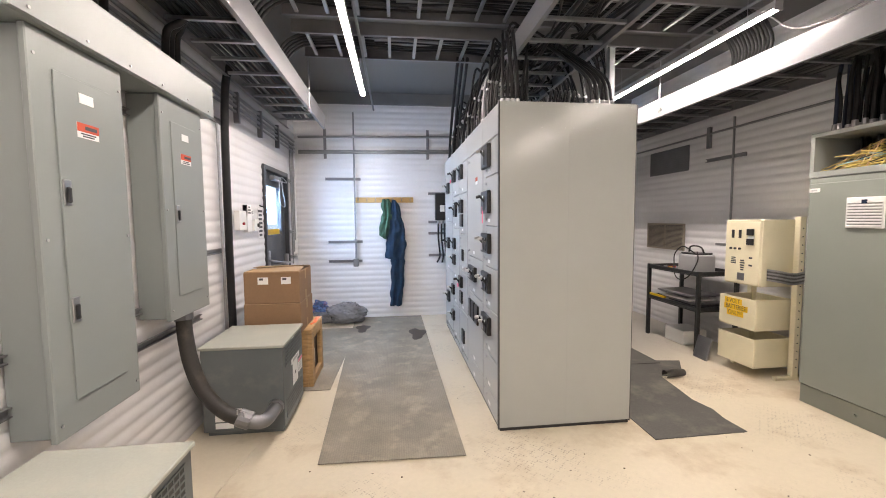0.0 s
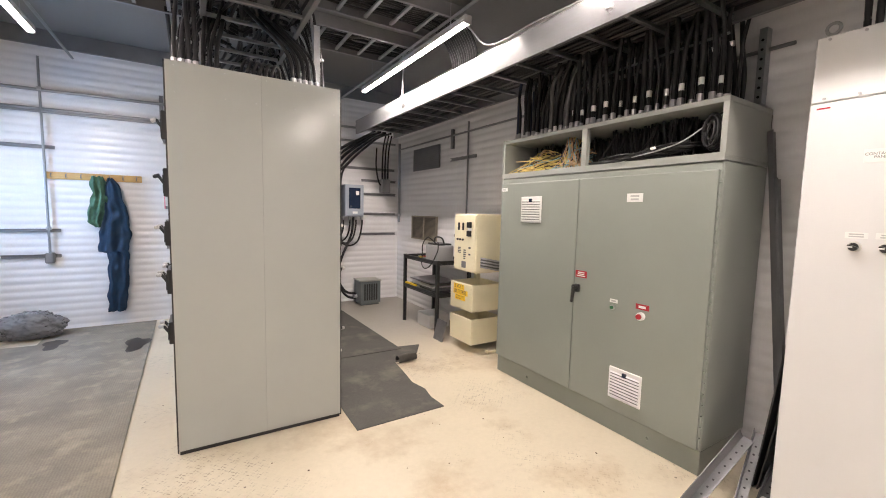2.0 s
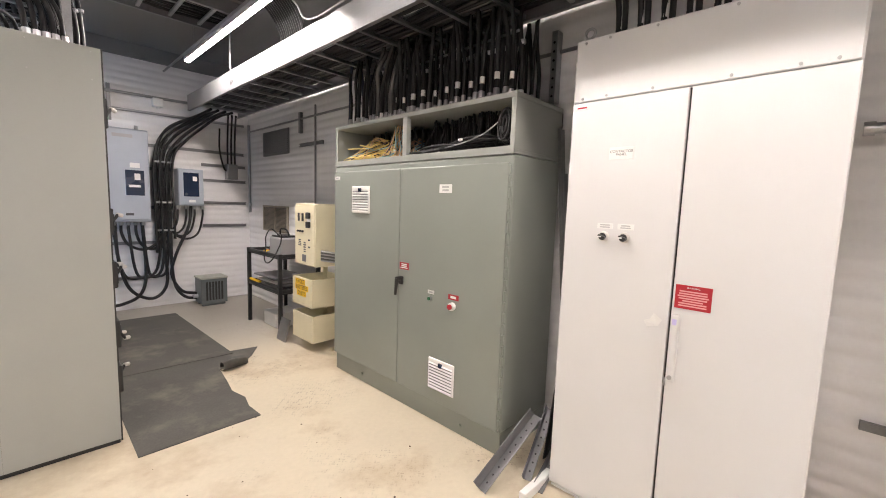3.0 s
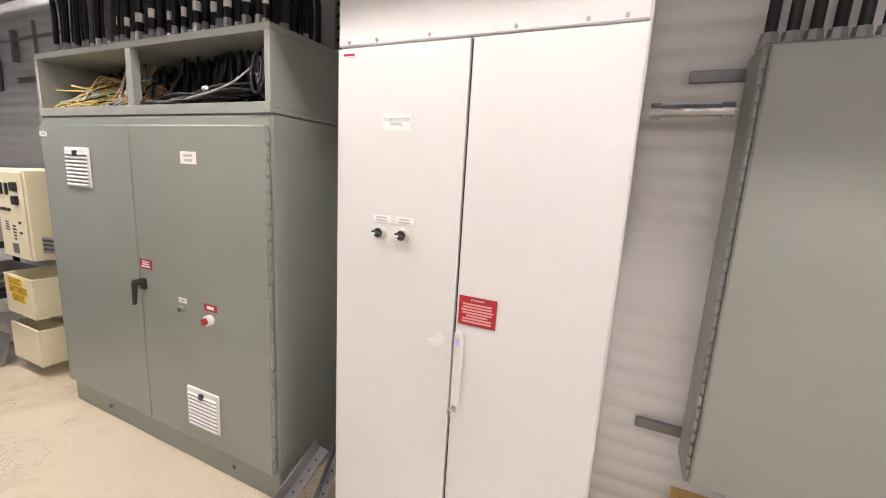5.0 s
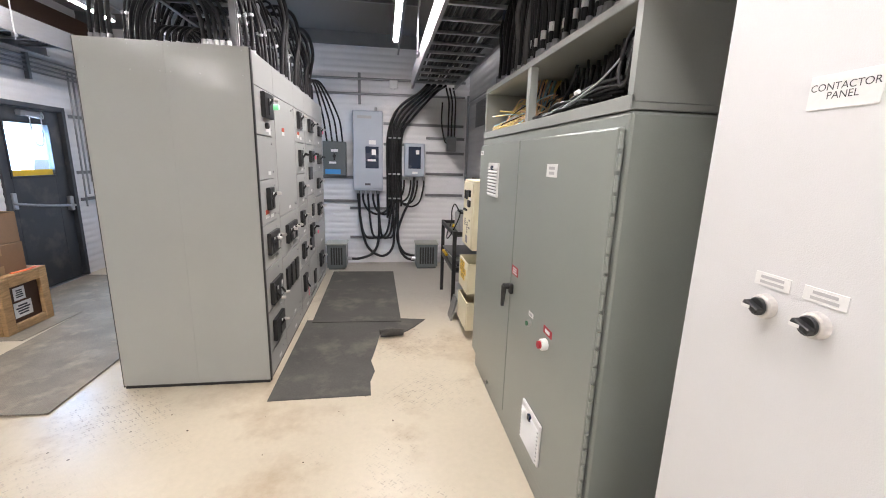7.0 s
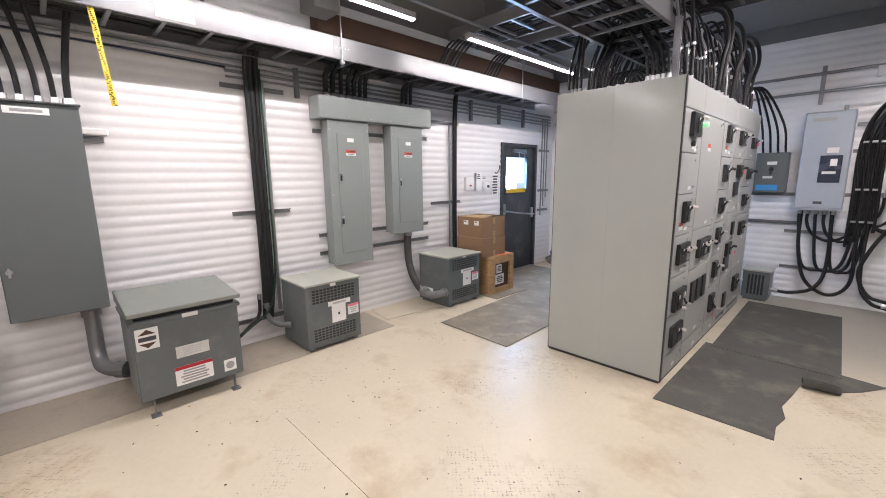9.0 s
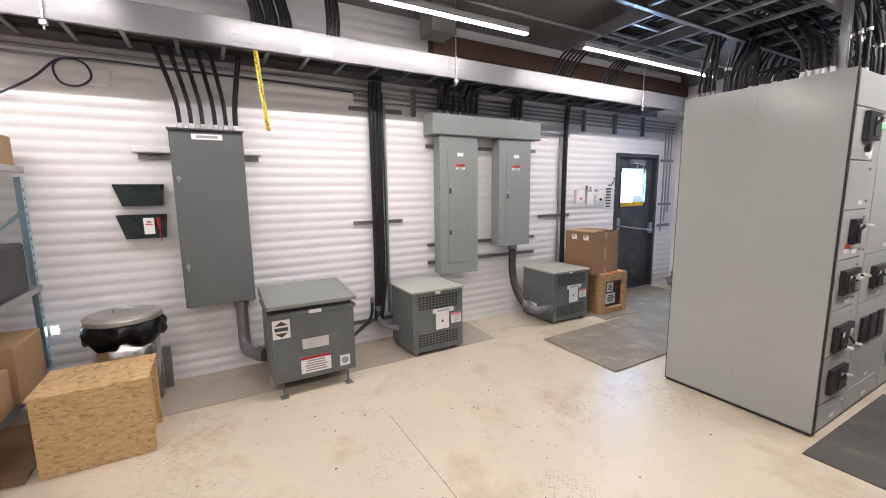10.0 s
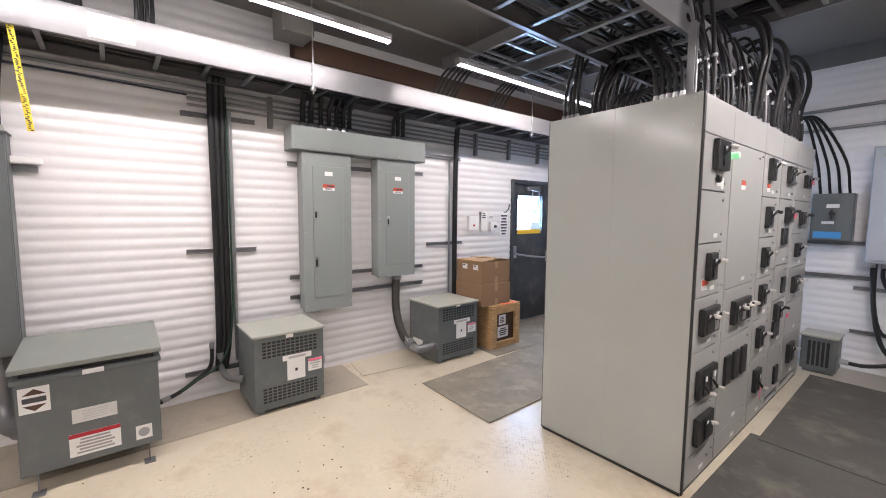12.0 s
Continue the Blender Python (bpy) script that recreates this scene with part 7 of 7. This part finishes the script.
tp = thing("hanging_tape", (-0.46, 0.31, 2.25), "yellow and black warning tape hanging from the tray", "tape")
prev = None
bm = bmesh.new()
bmk = bmesh.new()
for i in range(19):
    z = 2.70 - 0.60 * i / 18
    y = 0.28 + 0.055 * i / 18
    tw = 0.3 * math.sin(i * 0.45)
    row = [Vector((-0.455 + tw * 0.02 * k, y + k * 0.016, z)) for k in (-1, 1)]
    if prev:
        bm.faces.new([bm.verts.new(v) for v in (prev[0], prev[1], row[1], row[0])])
        o = Vector((0.0015, 0, 0))
        for q in range(3):
            a, w = random.uniform(0.02, 0.5), random.uniform(0.3, 0.48)
            h0, h1 = q / 3 + 0.02, q / 3 + random.uniform(0.16, 0.3)
            bmk.faces.new([bmk.verts.new(prev[0].lerp(prev[1], u).lerp(row[0].lerp(row[1], u), v) + o) for u, v in ((a, h0), (a + w, h0 + 0.04), (a + w, h1 + 0.04), (a, h1))])
    prev = row
part("ribbon", bm, M_TAPE, tp)
part("print", bmk, M_BLACK, tp)

# cartons, crate and things by the door
for k, (z0, z1) in enumerate(((0.534, 0.797), (0.798, 1.068))):
    c = thing("carton", (-0.58, 4.25, z0), "brown cardboard carton stacked on the wooden crate" if k == 0 else "brown cardboard carton with loosely closed flaps and two labels", "carton", "stacked cartons")
    o = 0.006 * k
    part("carton_body", box(-0.82 + o, -0.353 - o, 4.005 + o, 4.50 - o, z0, z1, 0.005), M_CARD, c)
    part("packing_tape", box(-0.354 - o, -0.3525 - o, 4.225, 4.275, z1 - 0.09, z1 - 0.004), M_CARD2, c)
    part("packing_tape", box(-0.354 - o, -0.3525 - o, 4.225, 4.275, z0 + 0.004, z0 + 0.08), M_CARD2, c)
    if k == 1:
        for y0, y1, dz in ((4.012, 4.235, 0.0), (4.245, 4.492, 0.012)):
            bm = bmesh.new()
            vs = [bm.verts.new(p) for p in ((-0.81, y0, z1 + 0.001 + (0.012 if y0 > 4.1 else 0)), (-0.365, y0, z1 + 0.001 + (0.028 if y0 > 4.1 else 0)), (-0.365, y1, z1 + 0.001 + (0.018 if y0 < 4.1 else 0)), (-0.81, y1, z1 + 0.001))]
            fc_ = bm.faces.new(vs)
            ex = bmesh.ops.extrude_face_region(bm, geom=[fc_])
            for v in ex["geom"]:
                if isinstance(v, bmesh.types.BMVert):
                    v.co.z += 0.005
            bmesh.ops.recalc_face_normals(bm, faces=bm.faces)
            part("flap", bm, M_CARD2, c)
        for x, w, m_ in ((-0.70, 0.085, M_LABEL), (-0.51, 0.08, M_LABEL)):
            lb = part("label", box(x, x + w, 4.009, 4.0108, 0.965, 1.025), m_, c)
            part("print", box(x + 0.012, x + 0.045, 4.008, 4.0088, 1.0, 1.018), M_INK, lb)
cr = thing("wooden_crate", (-0.55, 4.37, 0.008), "wooden crate with a framed, labelled front under the cartons", "crate")
cx0, cx1, cy0, cy1, ct_ = -0.80, -0.291, 4.115, 4.625, 0.512
part("core", box(cx0 + 0.03, cx1 - 0.05, cy0 + 0.02, cy1 - 0.02, 0.03, ct_ - 0.02), M_BROWN, cr)
for y, w in ((cy0, 0.095), (cy1 - 0.085, 0.085)):
    part("upright", box(cx1 - 0.04, cx1, y, y + w, 0.008, ct_, 0.004), M_WOOD, cr)
for z, h in ((0.008, 0.075), (ct_ - 0.085, 0.085)):
    part("crosspiece", box(cx1 - 0.039, cx1 - 0.002, cy0 + 0.096, cy1 - 0.086, z, z + h, 0.004), M_WOOD, cr)
for y in (cy0, cy1 - 0.018):
    for z0, z1 in ((0.008, 0.25), (0.253, ct_)):
        part("end_board", box(cx0, cx1 - 0.041, y, y + 0.018, z0, z1, 0.003), M_WOOD, cr)
for i in range(4):
    x = cx0 + (cx1 - cx0) * i / 4
    part("lid_board", box(x, x + (cx1 - cx0) / 4 - 0.003, cy0 - 0.003, cy1 + 0.003, ct_ + 0.001, ct_ + 0.02, 0.003), M_WOOD, cr)
M_ORANGE = mat("orange_paint", (0.75, 0.16, 0.05), 0.6, 0, 0.3, 14)
part("orange_mark", tube([(-0.335, 4.3, ct_ + 0.021), (-0.31, 4.42, ct_ + 0.021), (-0.33, 4.56, ct_ + 0.021)], 0.012, 5), M_ORANGE, cr)
part("orange_mark", box(-0.345, -0.305, 4.42, 4.60, ct_ + 0.0205, ct_ + 0.0215), M_ORANGE, cr)
for z0, z1, y0, y1 in ((0.275, 0.395, 4.29, 4.41), (0.115, 0.255, 4.27, 4.46)):
    lb = part("label", box(cx1 - 0.0495, cx1 - 0.048, y0, y1, z0, z1), M_LABEL, cr)
    bars_x(cx1 - 0.048, 1, y0 + 0.015, y1 - 0.015, z0 + 0.02, z1 - 0.02, 4, M_INK, lb)
# wall controls and notices
for nm, y0, y1, z0, z1, d, m_, lab in (("wall_box", 4.33, 4.50, 1.42, 1.60, 0.05, M_WHITE, "white wall control box"), ("wall_box", 4.56, 4.68, 1.40, 1.66, 0.04, M_WHITE, "white wall dispenser box"), ("wall_box", 4.74, 4.86, 1.40, 1.52, 0.05, M_WHITE, "white wall control box"),
                                       ("notice", 4.97, 5.13, 1.32, 1.64, 0.004, M_LABEL, "printed white notice on the wall"), ("notice", 4.56, 4.66, 1.56, 1.66, 0.043, M_LABEL, "printed white notice on the wall"), ("notice", 4.72, 4.84, 1.56, 1.62, 0.004, M_LABEL, "small white notice on the wall")):
    t = thing(nm, (XW, y0, z0), lab, "wall fitting", "fittings beside the door")
    part("plate", box(XW + 0.0125, XW + 0.0125 + d, y0, y1, z0, z1, 0.0015), m_, t)
    if nm == "notice":
        bars_x(XW + 0.0125 + d, 1, y0 + 0.01, y1 - 0.01, z0 + 0.01, z1 - 0.01, 7 if z1 - z0 > 0.2 else 3, M_INK, t)
    elif d > 0.045:
        part("black_button", rod((XW + 0.0125 + d, y0 + 0.08, z0 + 0.06), (XW + 0.03 + d, y0 + 0.08, z0 + 0.06), 0.012 if y0 < 4.4 else 0.02, 12), M_RED if y0 < 4.4 else M_BLACK, t)
bk = thing("wall_hook", (XW, 5.07, 1.70), "black bent hook above the notice", "hook")
part("hook", tube([(XW + 0.0125, 5.05, 1.67), (XW + 0.05, 5.05, 1.66), (XW + 0.06, 5.10, 1.72), (XW + 0.04, 5.13, 1.78)], 0.008, 6), M_BLACK, bk)
for y in (6.36, 6.44, 6.52):
    conduit("wall_conduit", [(XW + 0.03, y, 0.9 + 2 * (y - 6.36)), (XW + 0.03, y, 2.6)], 0.011, "upright grey conduit beside the door", "wall conduits")
for z in (1.0, 1.35, 2.05):
    strut_y(XW, 1, 6.28, 6.62, z)

# ---- north wall, west half ----
for x0, x1, z in ((-0.56, -0.04, 2.12), (-0.54, -0.03, 1.175), (-0.54, -0.04, 0.88), (0.98, 1.35, 1.90), (0.98, 1.35, 1.465), (0.98, 1.35, 1.29), (0.98, 1.35, 0.95)):
    strut_x(YN, -1, x0, x1, z)
conduit("wall_conduit", [(-0.13, 6.70, 0.9), (-0.13, 6.70, 3.1)], 0.012, "thin upright conduit on the end wall", "wall conduits", straps=[(-0.13, 6.71, 1.2), (-0.13, 6.71, 0.87), (-0.13, 6.70, 2.75)])
bm = box(-0.17, -0.09, 6.66, 6.735, 0.80, 0.92, 0.01)
tagged(part("outlet_box", bm, M_COND), "grey outlet box at the foot of a conduit", "outlet box")
rk = thing("coat_rack", (0.3, 6.72, 1.8), "pine board coat rack with metal hooks", "coat rack")
part("board", box(-0.13, 0.75, 6.715, 6.737, 1.765, 1.845, 0.004), M_PINE, rk)
for i in range(7):
    x = -0.08 + i * 0.13
    part("hook", tube([(x, 6.715, 1.83), (x, 6.68, 1.82), (x, 6.67, 1.795), (x, 6.70, 1.785)], 0.005, 6), M_STRUT, rk)


def garment(name, outline, y0, depth, material, label, seed):
    """Hanging cloth: a folded closed shell whose half-width follows (z, left, right)."""
    rnd = random.Random(seed)
    bm = bmesh.new()
    n = 40
    rings = []
    fine = []
    for a, b in zip(outline, outline[1:]):
        for k in range(9):
            t = k / 9
            fine.append(tuple(a[q] * (1 - t) + b[q] * t for q in range(3)))
    fine.append(outline[-1])
    ph = [rnd.uniform(0, 6.28) for _ in range(4)]
    for j, (z, l, r) in enumerate(fine):
        ring = []
        for k in range(n):
            a = 2 * math.pi * k / n
            fold = 1 + 0.45 * math.sin(5 * a + ph[0] + z * 3) + 0.30 * math.sin(9 * a + ph[1] - z * 5) + 0.2 * math.sin(z * 31 + 3 * a)
            fold += 0.5 * noise.noise(Vector((3.0 * math.cos(a), 3.0 * math.sin(a), z * 9 + seed)))
            x = (l + r) / 2 + (r - l) / 2 * math.cos(a) * (1 + 0.14 * noise.noise(Vector((seed, 0.0, z * 12))))
            y = y0 - depth / 2 * (1 + math.sin(a) * fold * 0.8)
            ring.append(bm.verts.new((x + 0.006 * math.sin(z * 22 + ph[2]), y, z + 0.008 * math.sin(7 * a + ph[3]))))
        rings.append(ring)
    for a, b in zip(rings, rings[1:]):
        for k in range(n):
            bm.faces.new((a[k], a[(k + 1) % n], b[(k + 1) % n], b[k])).smooth = True
    bm.faces.new(rings[0])
    bm.faces.new(rings[-1][::-1])
    bmesh.ops.recalc_face_normals(bm, faces=bm.faces)
    tagged(part(name, bm, material), label, "clothing")


garment("coverall", [(1.80, 0.435, 0.475), (1.72, 0.40, 0.53), (1.50, 0.39, 0.58), (1.30, 0.36, 0.62), (1.15, 0.32, 0.63), (0.93, 0.31, 0.60), (0.91, 0.39, 0.60), (0.6, 0.39, 0.59), (0.35, 0.375, 0.57), (0.19, 0.37, 0.535)], 6.70, 0.12, M_NAVYC, "navy blue coverall hanging from the coat rack", 3)
garment("rain_jacket", [(1.81, 0.28, 0.38), (1.74, 0.265, 0.42), (1.62, 0.28, 0.41), (1.55, 0.26, 0.42), (1.4, 0.235, 0.40), (1.28, 0.22, 0.35), (1.22, 0.30, 0.34)], 6.69, 0.11, M_GREENC, "crumpled green jacket hanging from the coat rack", 5)
sb = thing("starter_box", (1.14, 6.68, 1.48), "dark starter box with black cables on the end wall", "switch box")
part("body", box(1.08, 1.35, 6.62, 6.735, 1.49, 1.90, 0.006), M_BLACK, sb)
part("label_plate", box(1.15, 1.22, 6.618, 6.6195, 1.62, 1.72), M_LABEL, sb)
for k in range(3):
    part("cable", tube([(1.13 + 0.05 * k, 6.68, 1.49), (1.13 + 0.05 * k, 6.68, 1.2), (1.15 + 0.05 * k, 6.67, 0.95), (1.10 + 0.08 * k, 6.64, 0.84)], 0.014, 7), M_CABLE, sb)
    part("gland", rod((1.13 + 0.05 * k, 6.68, 1.44), (1.13 + 0.05 * k, 6.68, 1.495), 0.022, 10), M_FIT, sb)


def lumpy(name, c, r, material, label, category, amp=0.22, seed=0, floor_z=0.0):
    bm = bmesh.new()
    bmesh.ops.create_icosphere(bm, subdivisions=5, radius=1.0)
    off = Vector((seed * 3.1, seed * 1.7, 0))
    for v in bm.verts:
        n = noise.noise(v.co * 1.6 + off) * amp + abs(noise.noise(v.co * 4.2 + off)) * amp * 0.9 - abs(noise.noise(v.co * 9.5 + off)) * amp * 0.6 + noise.noise(v.co * 20 + off) * amp * 0.15
        v.co = Vector(c) + Vector((v.co.x * r[0], v.co.y * r[1], v.co.z * r[2])) * (1 + n)
        v.co.z = max(floor_z, v.co.z)
    for fc in bm.faces:
        fc.smooth = True
    return tagged(part(name, bm, material), label, category)


lumpy("garbage_bag", (-0.26, 6.42, 0.14), (0.27, 0.17, 0.16), M_CLEARBAG, "clear grey plastic bag full of scrap by the end wall", "bag", 0.25, 1, 0.0141)
lumpy("bag_contents", (-0.25, 6.42, 0.13), (0.2, 0.12, 0.12), M_BLACK, "dark crumpled scrap inside the clear bag", "scrap", 0.3, 2, 0.0145)
lumpy("rag_pile", (-0.62, 6.45, 0.10), (0.22, 0.12, 0.10), M_CLEARBAG, "crumpled clear plastic wrap by the end wall", "packaging", 0.3, 4, 0.0065)
lumpy("rag", (-0.66, 6.5, 0.20), (0.12, 0.1, 0.13), mat("blue_red_rag", (0.08, 0.14, 0.30), 0.7, 0, 0.6, 22, 60, 0.2, (0.45, 0.08, 0.08), 0.8, 18), "blue and red printed bag by the end wall", "bag", 0.35, 6, 0.0065)

# ---- south-west corner: box, bin, shelving ----
ob_ = thing("osb_box", (-0.09, -0.805, 0), "low box of oriented strand board with a lid", "box")
bx0, bx1, by0, by1, bt_ = -0.31, 0.115, -1.09, -0.53, 0.5
part("front_board", box(bx1 - 0.014, bx1, by0 + 0.006, by1 - 0.006, 0.0, bt_ - 0.016, 0.0015), M_OSB, ob_)
part("back_board", box(bx0, bx0 + 0.014, by0 + 0.006, by1 - 0.006, 0.0, bt_ - 0.016, 0.0015), M_OSB, ob_)
part("side_board", box(bx0 + 0.015, bx1 - 0.015, by1 - 0.05, by1 - 0.036, 0.0, bt_ - 0.016, 0.0015), M_OSB, ob_)
part("side_board", box(bx0 + 0.015, bx1 - 0.015, by0 + 0.02, by0 + 0.034, 0.0, bt_ - 0.016, 0.0015), M_OSB, ob_)
part("lid", box(bx0 - 0.006, bx1 + 0.01, by0 - 0.004, by1, bt_ - 0.015, bt_, 0.0015), M_OSB, ob_)
for x in (bx0 + 0.034, bx1 - 0.034):
    part("batten", box(x - 0.018, x + 0.018, by1 - 0.0355, by1 - 0.006, 0.0, bt_ - 0.017, 0.002), M_OSB, ob_)
for y in (by0 + 0.04, -0.8, by1 - 0.04):
    for z in (0.04, 0.25, 0.45):
        part("screw", rod((bx1, y, z), (bx1 + 0.0015, y, z), 0.005, 8), M_STRUT, ob_)

bn = thing("trash_can", (-0.745, -0.76, 0), "round steel trash can with a lid and black liner", "trash can")
part("can", rod((-0.745, -0.76, 0.003), (-0.745, -0.76, 0.66), 0.205, 36, 0.215), M_STEEL, bn, smooth=True)
bm = bmesh.new()
rings = []
for j in range(9):
    z = 0.685 - j * 0.022
    ring = []
    for k in range(40):
        a = 2 * math.pi * k / 40
        w = 0.232 + 0.03 * math.sin(j * 0.4) + 0.010 * math.sin(7 * a + j * 0.5) + 0.008 * math.sin(13 * a - j)
        ring.append(bm.verts.new((-0.745 + w * math.cos(a), -0.76 + w * math.sin(a), z + (0.02 * math.sin(5 * a + 1) + 0.012 * math.sin(11 * a)) * j / 8)))
    rings.append(ring)
for a, b in zip(rings, rings[1:]):
    for k in range(40):
        bm.faces.new((a[k], b[k], b[(k + 1) % 40], a[(k + 1) % 40])).smooth = True
bmesh.ops.solidify(bm, geom=bm.faces[:], thickness=0.002)
part("bin_liner", bm, M_BAG, bn, "black plastic liner")
bm = rod((-0.745, -0.76, 0.675), (-0.745, -0.76, 0.715), 0.25, 44, 0.25, bevel=0.006)
rod((-0.745, -0.76, 0.715), (-0.745, -0.76, 0.728), 0.235, 44, 0.20, bm=bm)
part("lid", bm, mat("dusty_galvanized_lid", (0.40, 0.39, 0.36), 0.42, 0.6, 0.12, 7, 80, 0.05, (0.30, 0.26, 0.19), 0.7, 6), bn, "dusty galvanised lid")
part("lid_handle", tube([(-0.745, -0.82, 0.726), (-0.745, -0.81, 0.752), (-0.745, -0.71, 0.752), (-0.745, -0.70, 0.726)], 0.008, 7), M_FIT, bn)
tagged(part("plank", box(-0.90, -0.86, -0.56, -0.50, 0, 0.36, 0.003), M_STRUT), "short dark steel channel standing by the wall", "steel offcut")

pl = thing("plug_in_light", (XW + 0.03, -1.22, 0.6), "small plug-in light glowing bluish white on the wall", "light")
part("plug_body", box(XW + 0.0125, XW + 0.03, -1.22 - 0.03, -1.22 + 0.03, 0.6 - 0.045, 0.6 + 0.035, 0.004), M_WHITE, pl)
part("lens", rod((XW + 0.03, -1.22, 0.6), (XW + 0.045, -1.22, 0.6), 0.024, 16, 0.018), emitter("bluish_white_glow", (0.72, 0.88, 1.0), 26.0), pl, "glowing lens")

rkx0, rkx1, rky0, rky1 = -0.92, 0.55, -1.85, -1.25
sr = thing("shelving_rack", ((rkx0 + rkx1) / 2, (rky0 + rky1) / 2, 0), "blue-posted steel shelving rack with wire shelves", "shelving")
for x in (rkx0, rkx1 - 0.05):
    for y in (rky0, rky1 - 0.05):
        bm = box(x, x + 0.004, y, y + 0.05, 0, 1.75)
        box(x + 0.004, x + 0.05, y + 0.046, y + 0.05, 0, 1.75, bm=bm)
        pst = part("post", bm, M_RACKB, sr)
        for i in range(28):
            z = 0.08 + i * 0.058
            part("post_slot", box(x + 0.018, x + 0.034, y + 0.05, y + 0.0508, z, z + 0.025), M_BLACK, pst)
            part("post_slot", box(x - 0.0008, x, y + 0.018, y + 0.034, z, z + 0.025), M_BLACK, pst)
for z in (0.34, 0.97, 1.82):
    bm = box(rkx0 - 0.005, rkx1, rky1 - 0.005, rky1 + 0.012, z - 0.045, z, 0.003)
    box(rkx0 - 0.005, rkx1, rky0, rky0 + 0.012, z - 0.045, z, 0.003, bm)
    part("beam", bm, M_GALV, sr)
    for i in range(28):
        x = rkx0 + 0.03 + i * 0.053
        part("shelf_slat", box(x, x + 0.026, rky0 + 0.013, rky1 - 0.006, z - 0.012, z, 0.001), M_GALV, sr)
part("brace", rod((rkx0 + 0.02, rky0 + 0.02, 1.0), (rkx0 + 0.02, rky1 - 0.03, 1.5), 0.012, 8), M_RACKB, sr)
for nm, a, m_, lab in (("carton", (-0.88, -0.5, -1.75, -1.27, 1.8205, 2.02), M_CARD2, "light cardboard carton on the top shelf"), ("carton", (-0.45, 0.1, -1.75, -1.24, 1.8205, 2.10), M_CARD2, "light cardboard carton on the top shelf"),
                       ("tote_box", (-0.75, -0.2, -1.8, -1.25, 0.9705, 1.30), M_TOTE, "black plastic tote on the middle shelf"),
                       ("carton", (-0.70, -0.25, -1.8, -1.22, 0.3405, 0.70), M_CARD2, "open light cardboard carton on the bottom shelf"), ("carton", (-0.2, 0.35, -1.8, -1.24, 0.3405, 0.60), M_CARD2, "light cardboard carton on the bottom shelf")):
    c = thing(nm, ((a[0] + a[1]) / 2, (a[2] + a[3]) / 2, a[4]), lab, "box", "boxes on the shelving")
    part("body", box(*a, 0.012 if nm == "tote_box" else 0.005), m_, c)
    part("top_seam", box(a[0] + 0.02, a[1] - 0.02, (a[2] + a[3]) / 2 - 0.02, (a[2] + a[3]) / 2 + 0.02, a[5], a[5] + 0.0015), M_CARD if nm == "carton" else M_BLACK, c)
fc = thing("flat_carton", (-0.3, -1.4, 0), "flattened cardboard lying on the floor under the rack", "carton")
for k in range(3):
    part("panel", sheet([(-0.75 + 0.05 * k, -1.75), (0.05, -1.7), (0.1 - 0.03 * k, -1.15), (-0.7, -1.17 + 0.03 * k)], 0.004 + 0.006 * k, 0.009 + 0.006 * k), M_CARD, fc)
# crumbs of dirt on the floor
bm = bmesh.new()
rnd = random.Random(11)
for i in range(120):
    x, y = rnd.uniform(-0.3, 3.4), rnd.uniform(0.0, 3.0)
    if rnd.random() < 0.35:
        x, y = rnd.uniform(0.2, 1.2), rnd.uniform(0.4, 1.9)
    r = rnd.uniform(0.002, 0.007)
    own = bmesh.new()
    bmesh.ops.create_icosphere(own, subdivisions=1, radius=r, matrix=Matrix.Translation((x, y, r * 0.4)) @ Matrix.Diagonal((1, rnd.uniform(0.6, 1.5), 0.5, 1)))
    merge(bm, own)
tagged(part("dirt_crumbs", bm, M_BROWN), "dark crumbs of dirt scattered on the floor", "dirt", kind="stuff")
